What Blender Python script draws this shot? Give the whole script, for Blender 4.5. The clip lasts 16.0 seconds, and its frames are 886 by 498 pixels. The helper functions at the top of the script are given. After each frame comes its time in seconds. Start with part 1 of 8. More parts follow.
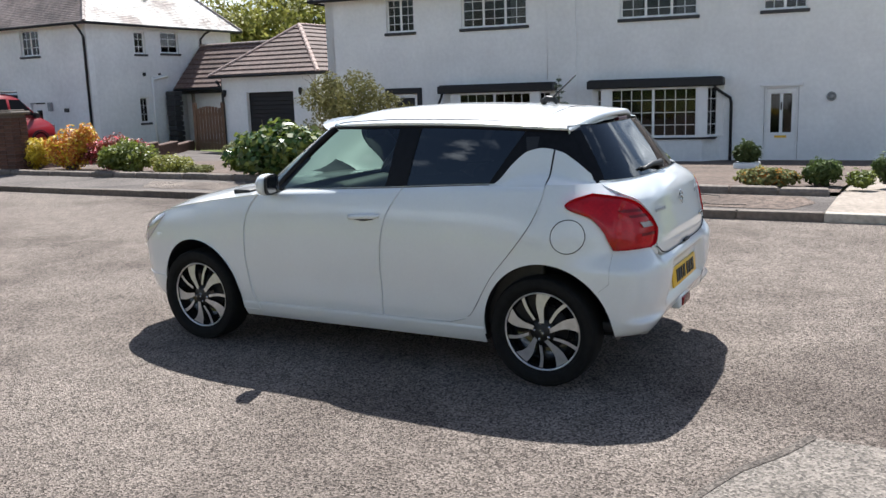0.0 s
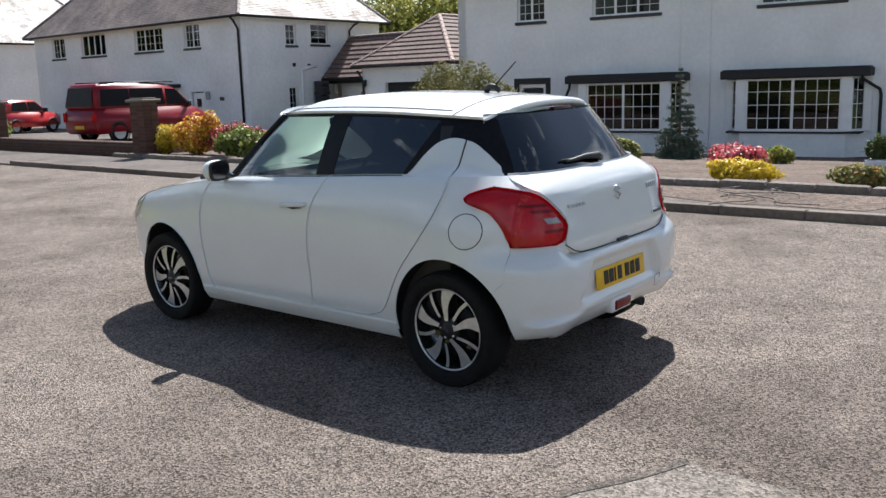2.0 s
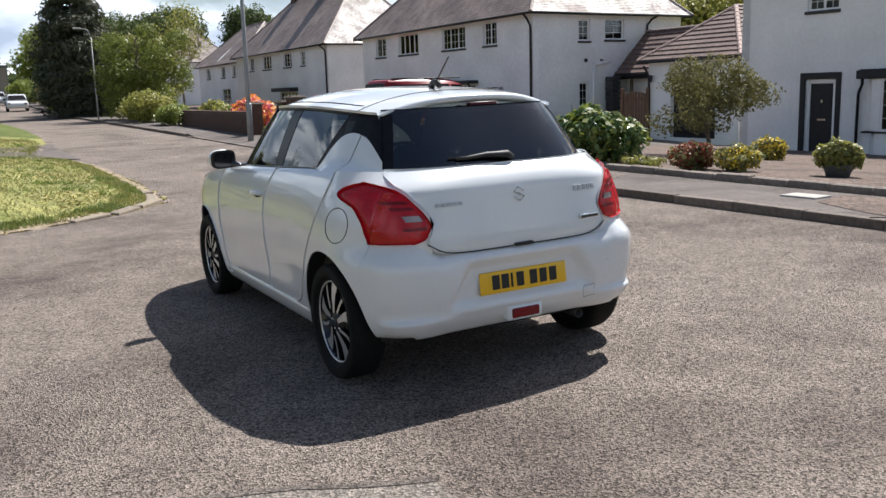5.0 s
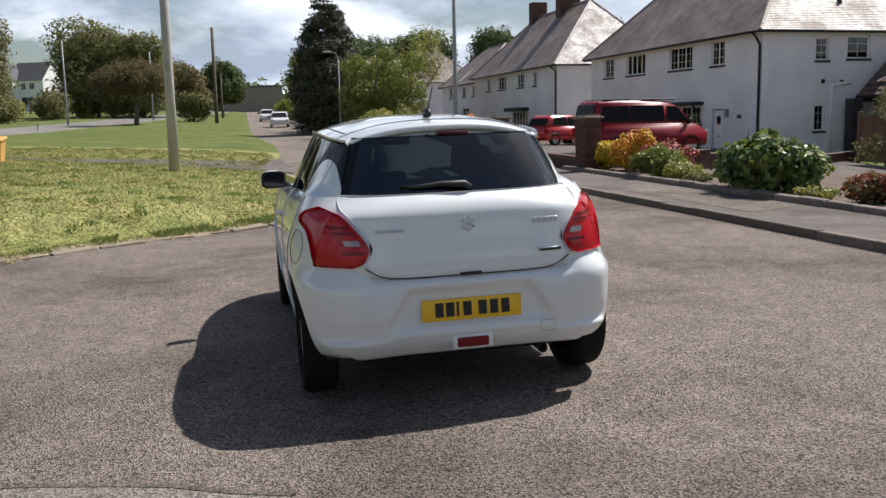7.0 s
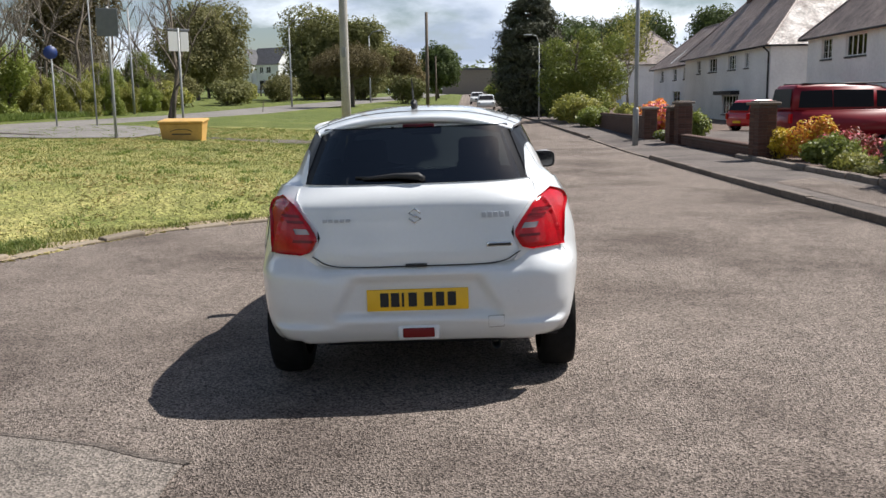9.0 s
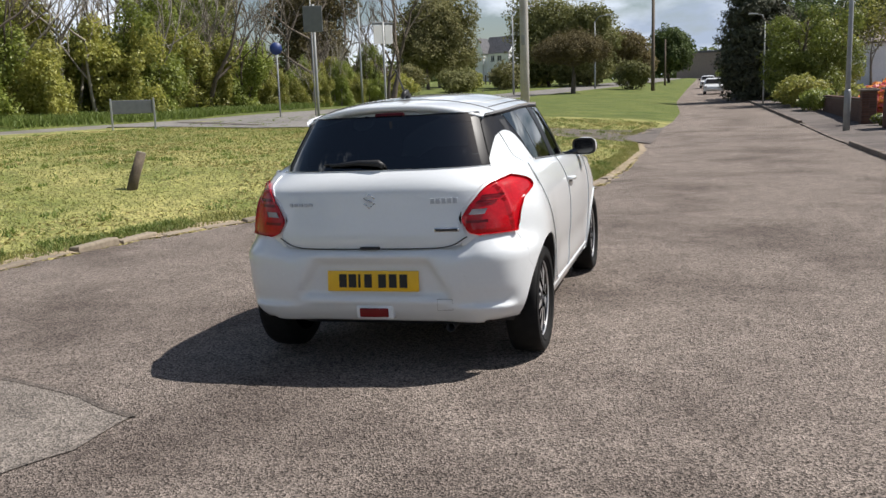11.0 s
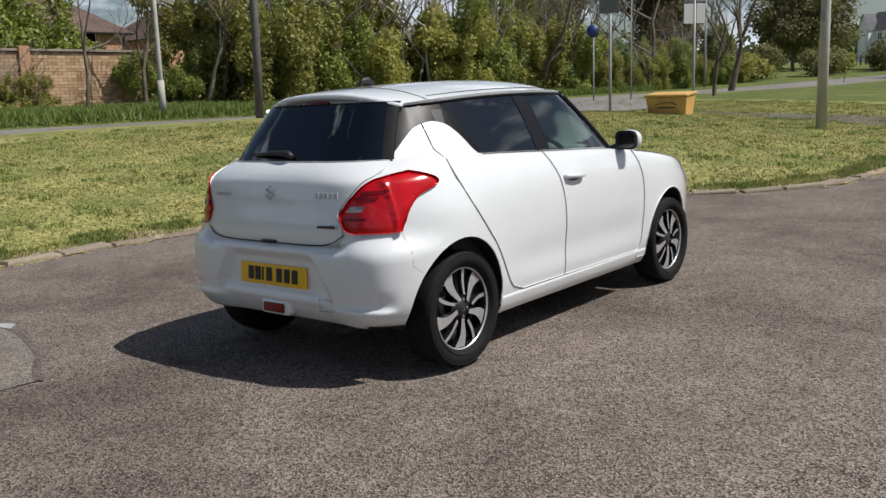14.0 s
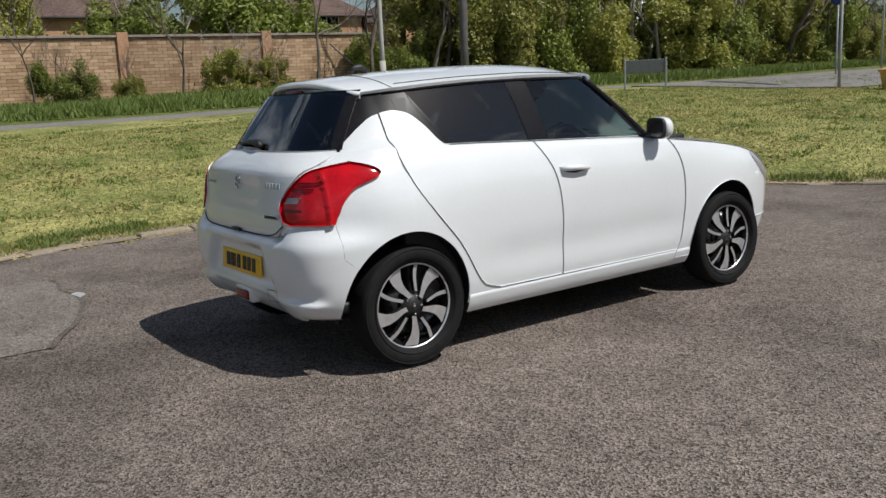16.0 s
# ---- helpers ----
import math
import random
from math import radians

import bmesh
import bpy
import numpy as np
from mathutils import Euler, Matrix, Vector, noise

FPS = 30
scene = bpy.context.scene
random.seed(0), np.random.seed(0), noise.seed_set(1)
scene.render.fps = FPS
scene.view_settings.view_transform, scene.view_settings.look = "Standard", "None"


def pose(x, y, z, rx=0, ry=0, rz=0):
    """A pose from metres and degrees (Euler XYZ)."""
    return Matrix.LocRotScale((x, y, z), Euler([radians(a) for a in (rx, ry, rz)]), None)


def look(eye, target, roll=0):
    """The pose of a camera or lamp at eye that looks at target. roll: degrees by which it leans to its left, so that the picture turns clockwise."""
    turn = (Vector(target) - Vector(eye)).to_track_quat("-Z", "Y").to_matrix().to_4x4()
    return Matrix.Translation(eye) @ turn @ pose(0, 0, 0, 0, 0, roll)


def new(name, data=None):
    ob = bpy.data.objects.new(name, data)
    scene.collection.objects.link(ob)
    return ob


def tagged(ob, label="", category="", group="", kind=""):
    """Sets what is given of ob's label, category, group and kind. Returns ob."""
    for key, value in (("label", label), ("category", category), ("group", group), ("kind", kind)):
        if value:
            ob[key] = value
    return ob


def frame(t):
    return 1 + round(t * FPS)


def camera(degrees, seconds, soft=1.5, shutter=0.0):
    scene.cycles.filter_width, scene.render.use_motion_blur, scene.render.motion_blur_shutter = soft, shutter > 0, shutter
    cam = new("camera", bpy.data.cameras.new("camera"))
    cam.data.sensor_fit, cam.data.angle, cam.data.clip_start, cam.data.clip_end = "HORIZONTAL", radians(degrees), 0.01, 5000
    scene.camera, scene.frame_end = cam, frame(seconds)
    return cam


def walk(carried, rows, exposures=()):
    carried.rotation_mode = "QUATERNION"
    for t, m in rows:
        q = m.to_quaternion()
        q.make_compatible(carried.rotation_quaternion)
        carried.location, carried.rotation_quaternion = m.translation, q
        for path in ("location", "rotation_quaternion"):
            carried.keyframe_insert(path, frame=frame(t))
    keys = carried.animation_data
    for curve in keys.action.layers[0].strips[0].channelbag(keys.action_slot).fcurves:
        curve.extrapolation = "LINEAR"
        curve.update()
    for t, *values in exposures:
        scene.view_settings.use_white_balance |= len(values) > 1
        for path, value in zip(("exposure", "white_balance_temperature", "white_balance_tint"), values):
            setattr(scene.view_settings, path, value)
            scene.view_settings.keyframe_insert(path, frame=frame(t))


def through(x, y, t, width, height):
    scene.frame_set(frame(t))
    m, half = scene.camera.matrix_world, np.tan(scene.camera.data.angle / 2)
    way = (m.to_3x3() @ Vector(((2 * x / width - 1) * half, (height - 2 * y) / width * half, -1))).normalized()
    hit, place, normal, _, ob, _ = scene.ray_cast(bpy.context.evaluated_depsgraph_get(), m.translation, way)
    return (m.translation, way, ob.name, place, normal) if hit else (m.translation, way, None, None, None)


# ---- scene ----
cam = camera(53.05, 16.0)
PATH = [
    (0, (-5.086, -2.971, 1.575), (-3.363, -2.019, 1.224), -1.82),
    (0.5, (-4.866, -3.239, 1.554), (-3.180, -2.223, 1.200), -2.05),
    (1, (-4.687, -3.514, 1.542), (-3.051, -2.421, 1.184), -2.20),
    (1.5, (-4.476, -3.814, 1.545), (-2.896, -2.642, 1.184), -1.72),
    (2, (-4.200, -4.011, 1.516), (-2.689, -2.751, 1.156), -1.67),
    (2.5, (-3.962, -4.278, 1.494), (-2.584, -2.866, 1.168), -2.15),
    (3, (-3.734, -4.580, 1.484), (-2.439, -3.087, 1.176), -2.17),
    (3.5, (-3.450, -4.814, 1.490), (-2.194, -3.289, 1.178), -1.97),
    (3.7, (-3.328, -4.916, 1.468), (-2.102, -3.369, 1.146), -1.97),
    (5.8, (-1.949, -5.650, 1.449), (-1.165, -3.839, 1.122), -1.40),
    (6, (-1.824, -5.709, 1.460), (-1.070, -3.884, 1.142), -1.32),
    (6.5, (-1.475, -5.858, 1.459), (-0.827, -3.989, 1.163), -0.62),
    (7, (-1.123, -6.015, 1.469), (-0.683, -4.086, 1.176), -1.11),
    (7.5, (-0.777, -6.055, 1.487), (-0.500, -4.095, 1.198), -1.71),
    (8, (-0.410, -6.174, 1.490), (-0.217, -4.205, 1.196), -0.69),
    (8.5, (-0.103, -6.194, 1.481), (-0.009, -4.221, 1.166), -0.36),
    (9, (0.212, -6.191, 1.500), (0.174, -4.218, 1.177), -0.88),
    (9.2, (0.362, -6.224, 1.496), (0.263, -4.254, 1.166), -1.27),
    (11.3, (1.884, -6.080, 1.472), (1.270, -4.207, 1.134), -1.37),
    (11.5, (2.032, -6.000, 1.466), (1.373, -4.142, 1.128), -0.97),
    (12, (2.395, -5.848, 1.460), (1.581, -4.053, 1.116), -1.29),
    (12.5, (2.745, -5.656, 1.469), (1.806, -3.926, 1.117), -1.55),
    (13, (2.980, -5.325, 1.422), (1.967, -3.634, 1.086), -1.83),
    (13.5, (3.294, -5.014, 1.417), (2.180, -3.387, 1.084), -2.23),
    (14, (3.573, -4.716, 1.433), (2.325, -3.192, 1.082), -1.88),
    (14.5, (3.751, -4.397, 1.451), (2.392, -2.972, 1.099), -2.07),
    (15, (4.015, -4.123, 1.453), (2.580, -2.777, 1.091), -1.64),
    (15.5, (4.201, -3.814, 1.424), (2.693, -2.556, 1.048), -1.54),
    (16, (4.434, -3.510, 1.432), (2.818, -2.395, 1.052), -2.64),
]
walk(cam, [(t, look(eye, target, roll)) for t, eye, target, roll in PATH], [(0, 0.96, 6150, 8), (1, 0.99, 6180, 8), (2, 0.82, 6200, 8), (3.5, 0.74, 6250, 9), (6, 0.56, 6400, 10), (7, 0.37, 6450, 10), (8, 0.34, 6500, 10), (9, 0.50, 6500, 10), (11.5, 0.36, 6500, 10), (12.5, 0.42, 6500, 10), (14, 0.01, 6450, 9), (16, -0.14, 6350, 8)])


# ---------- world, sun ----------
SUN_DIR = Vector((0.63, 0.32, 1.0)).normalized()
world = bpy.data.worlds.new("sky")
scene.world = world
world.use_nodes = True
wn = world.node_tree
sky = wn.nodes.new("ShaderNodeTexSky")
sky.sky_type, sky.sun_disc = "NISHITA", False
sky.sun_elevation = math.asin(SUN_DIR.z)
sky.sun_rotation = math.atan2(SUN_DIR.x, SUN_DIR.y)
sky.dust_density, sky.ozone_density = 1.2, 1.0
coord = wn.nodes.new("ShaderNodeTexCoord")
squash = wn.nodes.new("ShaderNodeMapping")
squash.inputs["Scale"].default_value = (1.0, 1.0, 2.6)
squash.inputs["Location"].default_value = (0.35, 0.1, 0.0)
puff = wn.nodes.new("ShaderNodeTexNoise")
puff.inputs["Scale"].default_value, puff.inputs["Detail"].default_value, puff.inputs["Roughness"].default_value = 3.1, 9.0, 0.58
cover = wn.nodes.new("ShaderNodeValToRGB")
cover.color_ramp.elements[0].position, cover.color_ramp.elements[1].position = 0.48, 0.58
shade = wn.nodes.new("ShaderNodeTexNoise")
shade.inputs["Scale"].default_value, shade.inputs["Detail"].default_value = 5.0, 6.0
tone = wn.nodes.new("ShaderNodeValToRGB")
tone.color_ramp.elements[0].position, tone.color_ramp.elements[1].position = 0.35, 0.62
tone.color_ramp.elements[0].color, tone.color_ramp.elements[1].color = (5.4, 6.4, 8.2, 1), (15.5, 16.4, 17.5, 1)
bright = tone.color_ramp.elements.new(0.74)
bright.color = (33, 34, 35, 1)
clouds = wn.nodes.new("ShaderNodeMix")
clouds.data_type = "RGBA"
wn.links.new(coord.outputs["Generated"], squash.inputs["Vector"])
wn.links.new(squash.outputs["Vector"], puff.inputs["Vector"])
wn.links.new(squash.outputs["Vector"], shade.inputs["Vector"])
# cumulus stands denser towards the horizon
height = wn.nodes.new("ShaderNodeSeparateXYZ")
wn.links.new(coord.outputs["Generated"], height.inputs[0])
lower = wn.nodes.new("ShaderNodeMapRange")
lower.inputs["From Min"].default_value, lower.inputs["From Max"].default_value = 0.0, 0.6
lower.inputs["To Min"].default_value, lower.inputs["To Max"].default_value = 0.07, -0.12
wn.links.new(height.outputs["Z"], lower.inputs["Value"])
heap = wn.nodes.new("ShaderNodeMath")
wn.links.new(puff.outputs["Fac"], heap.inputs[0])
wn.links.new(lower.outputs["Result"], heap.inputs[1])
wn.links.new(heap.outputs[0], cover.inputs["Fac"])
wn.links.new(shade.outputs["Fac"], tone.inputs["Fac"])
wn.links.new(cover.outputs["Color"], clouds.inputs[0])
wn.links.new(sky.outputs["Color"], clouds.inputs[6])
wn.links.new(tone.outputs["Color"], clouds.inputs[7])
wn.links.new(clouds.outputs[2], wn.nodes["Background"].inputs["Color"])
wn.nodes["Background"].inputs["Strength"].default_value = 0.064
sun = new("sun", bpy.data.lights.new("sun", "SUN"))
sun.data.energy, sun.data.angle, sun.data.color = 5.0, radians(0.53), (1.0, 0.955, 0.90)
sun.matrix_world = look(SUN_DIR * 60, (0, 0, 0))

# ---------- materials ----------
def mat(name, color, rough=0.8, metal=0.0, noise=(), bump=(), coat=0.0, spec=0.5):
    """A surface. noise: rows of (scale, dark factor, light factor); bump: rows of (scale, metres)."""
    m = bpy.data.materials.new(name)
    m.use_nodes = True
    t, b = m.node_tree, m.node_tree.nodes["Principled BSDF"]
    b.inputs["Base Color"].default_value = (*color, 1)
    b.inputs["Roughness"].default_value, b.inputs["Metallic"].default_value = rough, metal
    b.inputs["Coat Weight"].default_value, b.inputs["Coat Roughness"].default_value = coat, 0.04
    b.inputs["Specular IOR Level"].default_value = spec
    if noise or bump:
        co = t.nodes.new("ShaderNodeTexCoord")
        place = co.outputs["Object"]
    last = None
    for scale, lo, hi in noise:
        n = t.nodes.new("ShaderNodeTexNoise")
        n.inputs["Scale"].default_value, n.inputs["Detail"].default_value = scale, 5
        t.links.new(place, n.inputs["Vector"])
        r = t.nodes.new("ShaderNodeMapRange")
        r.inputs["From Min"].default_value, r.inputs["From Max"].default_value = 0.3, 0.7
        r.inputs["To Min"].default_value, r.inputs["To Max"].default_value = lo, hi
        t.links.new(n.outputs["Fac"], r.inputs["Value"])
        if last is None:
            last = r.outputs["Result"]
        else:
            k = t.nodes.new("ShaderNodeMath")
            k.operation = "MULTIPLY"
            t.links.new(last, k.inputs[0])
            t.links.new(r.outputs["Result"], k.inputs[1])
            last = k.outputs[0]
    if last is not None:
        v = t.nodes.new("ShaderNodeVectorMath")
        v.operation = "SCALE"
        v.inputs[0].default_value = color
        t.links.new(last, v.inputs["Scale"])
        t.links.new(v.outputs["Vector"], b.inputs["Base Color"])
    prev = None
    for scale, depth in bump:
        n = t.nodes.new("ShaderNodeTexNoise")
        n.inputs["Scale"].default_value, n.inputs["Detail"].default_value = scale, 4
        t.links.new(place, n.inputs["Vector"])
        u = t.nodes.new("ShaderNodeBump")
        u.inputs["Strength"].default_value, u.inputs["Distance"].default_value = 1.0, depth
        t.links.new(n.outputs["Fac"], u.inputs["Height"])
        if prev is not None:
            t.links.new(prev, u.inputs["Normal"])
        prev = u.outputs["Normal"]
    if prev is not None:
        t.links.new(prev, b.inputs["Normal"])
    return m


def pane(name, tint, gloss_rough=0.0, ior=1.5):
    """Glass: tinted see-through with a mirror sheen."""
    m = bpy.data.materials.new(name)
    m.use_nodes = True
    t = m.node_tree
    t.nodes.clear()
    out, mix = t.nodes.new("ShaderNodeOutputMaterial"), t.nodes.new("ShaderNodeMixShader")
    a, g, f = t.nodes.new("ShaderNodeBsdfTransparent"), t.nodes.new("ShaderNodeBsdfGlossy"), t.nodes.new("ShaderNodeFresnel")
    a.inputs["Color"].default_value = (*tint, 1)
    g.inputs["Roughness"].default_value = gloss_rough
    f.inputs["IOR"].default_value = ior
    t.links.new(f.outputs[0], mix.inputs[0])
    t.links.new(a.outputs[0], mix.inputs[1])
    t.links.new(g.outputs[0], mix.inputs[2])
    t.links.new(mix.outputs[0], out.inputs["Surface"])
    return m


M_PAINT = mat("pearl_white_paint", (0.71, 0.735, 0.75), 0.32, 0.0, ((2.2, 0.97, 1.02), (60, 0.985, 1.01)), ((9, 0.0004),), coat=1.0)
M_GLOSSBLACK = mat("gloss_black", (0.012, 0.012, 0.013), 0.16, coat=0.6)
M_PILLAR = mat("gloss_black_film", (0.010, 0.010, 0.012), 0.36, noise=((30, 0.8, 1.2),), spec=0.14)
M_TRIM = mat("black_plastic", (0.010, 0.010, 0.011), 0.55, noise=((40, 0.8, 1.25),))
# dark panel joints, and the painted shade under the door handles
M_SHADE = mat("gap_and_recess_shade", (0.02, 0.021, 0.022), 0.8)
M_RUBBER = mat("tyre_rubber", (0.009, 0.009, 0.009), 0.8, noise=((25, 0.75, 1.3),), bump=((90, 0.0006),), spec=0.22)
M_ALLOY = mat("machined_alloy", (0.62, 0.62, 0.63), 0.32, 0.65, ((30, 0.85, 1.05),))
M_CHROME = mat("chrome", (0.62, 0.63, 0.65), 0.12, 1.0)
M_SILVER = mat("pale_trim", (0.45, 0.47, 0.5), 0.3)
M_REDLENS = mat("red_lens", (0.46, 0.004, 0.010), 0.18, noise=((70, 0.85, 1.1), (9, 0.8, 1.15)), coat=0.15, spec=0.35)
M_REDDARK = mat("dark_red_lens", (0.17, 0.003, 0.006), 0.25, coat=0.1, spec=0.3)
M_REDSMOKE = mat("smoked_red_lens", (0.05, 0.003, 0.005), 0.3, spec=0.3)
M_LAMP = mat("clear_lens", (0.5, 0.49, 0.5), 0.12, 0.4, coat=1.0)
M_REVERSE = mat("smoked_lens", (0.32, 0.27, 0.27), 0.2, 0.3, coat=0.4)
M_PLATE = mat("yellow_plate", (0.85, 0.50, 0.015), 0.35, noise=((8, 0.93, 1.03),))
M_CLOTH = mat("seat_cloth", (0.03, 0.03, 0.033), 0.95, noise=((60, 0.7, 1.3),))
M_GLASS = pane("window_glass", (0.40, 0.48, 0.44), 0.0, 1.75)
M_DARKGLASS = pane("privacy_glass", (0.05, 0.053, 0.058), 0.0, 1.95)


def leaf_mat(name, a, b, rough=0.5, through=0.3):
    """Leaves: each one a tone between two colours, some light passing."""
    m = bpy.data.materials.new(name)
    m.use_nodes = True
    t = m.node_tree
    p = t.nodes["Principled BSDF"]
    g, o = t.nodes.new("ShaderNodeNewGeometry"), t.nodes.new("ShaderNodeObjectInfo")
    mix = t.nodes.new("ShaderNodeMix")
    mix.data_type = "RGBA"
    mix.inputs[6].default_value, mix.inputs[7].default_value = (*a, 1), (*b, 1)
    t.links.new(g.outputs["Random Per Island"], mix.inputs[0])
    hue = t.nodes.new("ShaderNodeHueSaturation")
    r = t.nodes.new("ShaderNodeMapRange")
    r.inputs["To Min"].default_value, r.inputs["To Max"].default_value = 0.8, 1.2
    t.links.new(o.outputs["Random"], r.inputs["Value"])
    t.links.new(r.outputs["Result"], hue.inputs["Value"])
    t.links.new(mix.outputs[2], hue.inputs["Color"])
    t.links.new(hue.outputs["Color"], p.inputs["Base Color"])
    p.inputs["Roughness"].default_value = rough
    tr, ad, out = t.nodes.new("ShaderNodeBsdfTranslucent"), t.nodes.new("ShaderNodeMixShader"), t.nodes["Material Output"]
    t.links.new(hue.outputs["Color"], tr.inputs["Color"])
    ad.inputs[0].default_value = through
    t.links.new(p.outputs[0], ad.inputs[1])
    t.links.new(tr.outputs[0], ad.inputs[2])
    t.links.new(ad.outputs[0], out.inputs["Surface"])
    return m


def piece_mat(name, a, b, rough=0.85, grain=((18, 0.75, 1.2),), bump=((30, 0.004),)):
    """Stones and bricks: each piece its own tone."""
    m = mat(name, a, rough, 0, grain, bump)
    t = m.node_tree
    v = [n for n in t.nodes if n.bl_idname == "ShaderNodeVectorMath"][0]
    o, mix = t.nodes.new("ShaderNodeObjectInfo"), t.nodes.new("ShaderNodeMix")
    mix.data_type = "RGBA"
    mix.inputs[6].default_value, mix.inputs[7].default_value = (*a, 1), (*b, 1)
    t.links.new(o.outputs["Random"], mix.inputs[0])
    t.links.new(mix.outputs[2], v.inputs[0])
    return m


def ground_mat(name, a, b, scale, speck, lo, hi, rough=0.95, bump=0.006, patchy=0.6, spec=0.3):
    """Asphalt or turf: broad mottling between two colours under a fine grain."""
    m = bpy.data.materials.new(name)
    m.use_nodes = True
    t = m.node_tree
    p = t.nodes["Principled BSDF"]
    co = t.nodes.new("ShaderNodeTexCoord")

    def tex(s, detail=6, rgh=0.6):
        n = t.nodes.new("ShaderNodeTexNoise")
        n.inputs["Scale"].default_value, n.inputs["Detail"].default_value, n.inputs["Roughness"].default_value = s, detail, rgh
        t.links.new(co.outputs["Object"], n.inputs["Vector"])
        return n
    broad, fine = tex(scale), tex(speck, 3, 0.7)
    ramp = t.nodes.new("ShaderNodeValToRGB")
    ramp.color_ramp.elements[0].position, ramp.color_ramp.elements[1].position = 0.36, 0.36 + 0.3 * patchy
    ramp.color_ramp.elements[0].color, ramp.color_ramp.elements[1].color = (*a, 1), (*b, 1)
    t.links.new(broad.outputs["Fac"], ramp.inputs["Fac"])
    vor = t.nodes.new("ShaderNodeTexVoronoi")
    vor.inputs["Scale"].default_value = speck * 0.8
    t.links.new(co.outputs["Object"], vor.inputs["Vector"])
    sep = t.nodes.new("ShaderNodeSeparateColor")
    t.links.new(vor.outputs["Color"], sep.inputs["Color"])
    r = t.nodes.new("ShaderNodeMapRange")
    r.inputs["To Min"].default_value, r.inputs["To Max"].default_value = lo, hi
    t.links.new(sep.outputs["Red"], r.inputs["Value"])
    mid = tex(scale * 9, 4)
    r2 = t.nodes.new("ShaderNodeMapRange")
    r2.inputs["From Min"].default_value, r2.inputs["From Max"].default_value = 0.3, 0.7
    r2.inputs["To Min"].default_value, r2.inputs["To Max"].default_value = 0.86, 1.14
    t.links.new(mid.outputs["Fac"], r2.inputs["Value"])
    k = t.nodes.new("ShaderNodeMath")
    k.operation = "MULTIPLY"
    t.links.new(r.outputs["Result"], k.inputs[0])
    t.links.new(r2.outputs["Result"], k.inputs[1])
    v = t.nodes.new("ShaderNodeVectorMath")
    v.operation = "SCALE"
    t.links.new(ramp.outputs["Color"], v.inputs[0])
    t.links.new(k.outputs[0], v.inputs["Scale"])
    t.links.new(v.outputs["Vector"], p.inputs["Base Color"])
    u = t.nodes.new("ShaderNodeBump")
    u.inputs["Strength"].default_value, u.inputs["Distance"].default_value = 1.0, bump
    t.links.new(vor.outputs["Distance"], u.inputs["Height"])
    u2 = t.nodes.new("ShaderNodeBump")
    u2.inputs["Strength"].default_value, u2.inputs["Distance"].default_value = 0.7, bump
    t.links.new(fine.outputs["Fac"], u2.inputs["Height"])
    t.links.new(u.outputs["Normal"], u2.inputs["Normal"])
    t.links.new(u2.outputs["Normal"], p.inputs["Normal"])
    p.inputs["Roughness"].default_value = rough
    p.inputs["Specular IOR Level"].default_value = spec
    return m


M_ASPH = ground_mat("worn_asphalt", (0.126, 0.103, 0.089), (0.210, 0.176, 0.152), 0.5, 135, 0.28, 1.85, 0.92, bump=0.010, spec=0.15)
M_TAR = ground_mat("tar_joint", (0.08, 0.067, 0.058), (0.125, 0.106, 0.092), 3, 120, 0.4, 1.6, bump=0.004)
M_OLDASPH = ground_mat("pale_asphalt", (0.135, 0.116, 0.10), (0.19, 0.165, 0.143), 0.9, 110, 0.45, 1.6, 0.88, bump=0.006, spec=0.35)
M_PAVE = ground_mat("footway_tarmac", (0.085, 0.072, 0.066), (0.135, 0.116, 0.105), 0.6, 90, 0.7, 1.3, bump=0.004)
M_FARROAD = ground_mat("road_tarmac", (0.15, 0.14, 0.132), (0.20, 0.188, 0.175), 0.3, 30, 0.8, 1.2, bump=0.003)
M_GRASS = ground_mat("mown_grass", (0.142, 0.163, 0.042), (0.318, 0.297, 0.106), 0.8, 26, 0.6, 1.35, bump=0.02, patchy=0.9)
M_MEADOW = ground_mat("uncut_grass", (0.078, 0.108, 0.022), (0.142, 0.163, 0.040), 0.5, 26, 0.6, 1.35, bump=0.03, patchy=0.9)
M_SOIL = ground_mat("garden_soil", (0.10, 0.075, 0.062), (0.145, 0.108, 0.088), 0.8, 30, 0.6, 1.4, bump=0.015)
M_CONC = ground_mat("concrete_drive", (0.25, 0.21, 0.175), (0.33, 0.28, 0.235), 0.9, 40, 0.85, 1.12, bump=0.003)
M_EARTH = ground_mat("bare_earth", (0.22, 0.175, 0.115), (0.36, 0.29, 0.20), 2.5, 60, 0.6, 1.4, bump=0.012)
M_KERB = piece_mat("kerb_stone", (0.105, 0.082, 0.065), (0.17, 0.136, 0.11))
M_KERBPALE = piece_mat("pale_kerb", (0.40, 0.36, 0.30), (0.48, 0.43, 0.36))
M_EDGE = piece_mat("garden_edging", (0.15, 0.122, 0.10), (0.215, 0.177, 0.148))
M_BROKEN = piece_mat("old_kerb", (0.19, 0.155, 0.115), (0.29, 0.24, 0.175))
M_BRICK = piece_mat("pillar_brick", (0.075, 0.036, 0.026), (0.125, 0.06, 0.042))
M_BRICK2 = mat("wall_brick", (0.085, 0.042, 0.03), 0.85, 0, ((3, 0.8, 1.2), (14, 0.7, 1.3)), ((30, 0.004),))
M_MORTAR = mat("mortar", (0.11, 0.085, 0.072), 0.9, 0, ((30, 0.8, 1.2),))
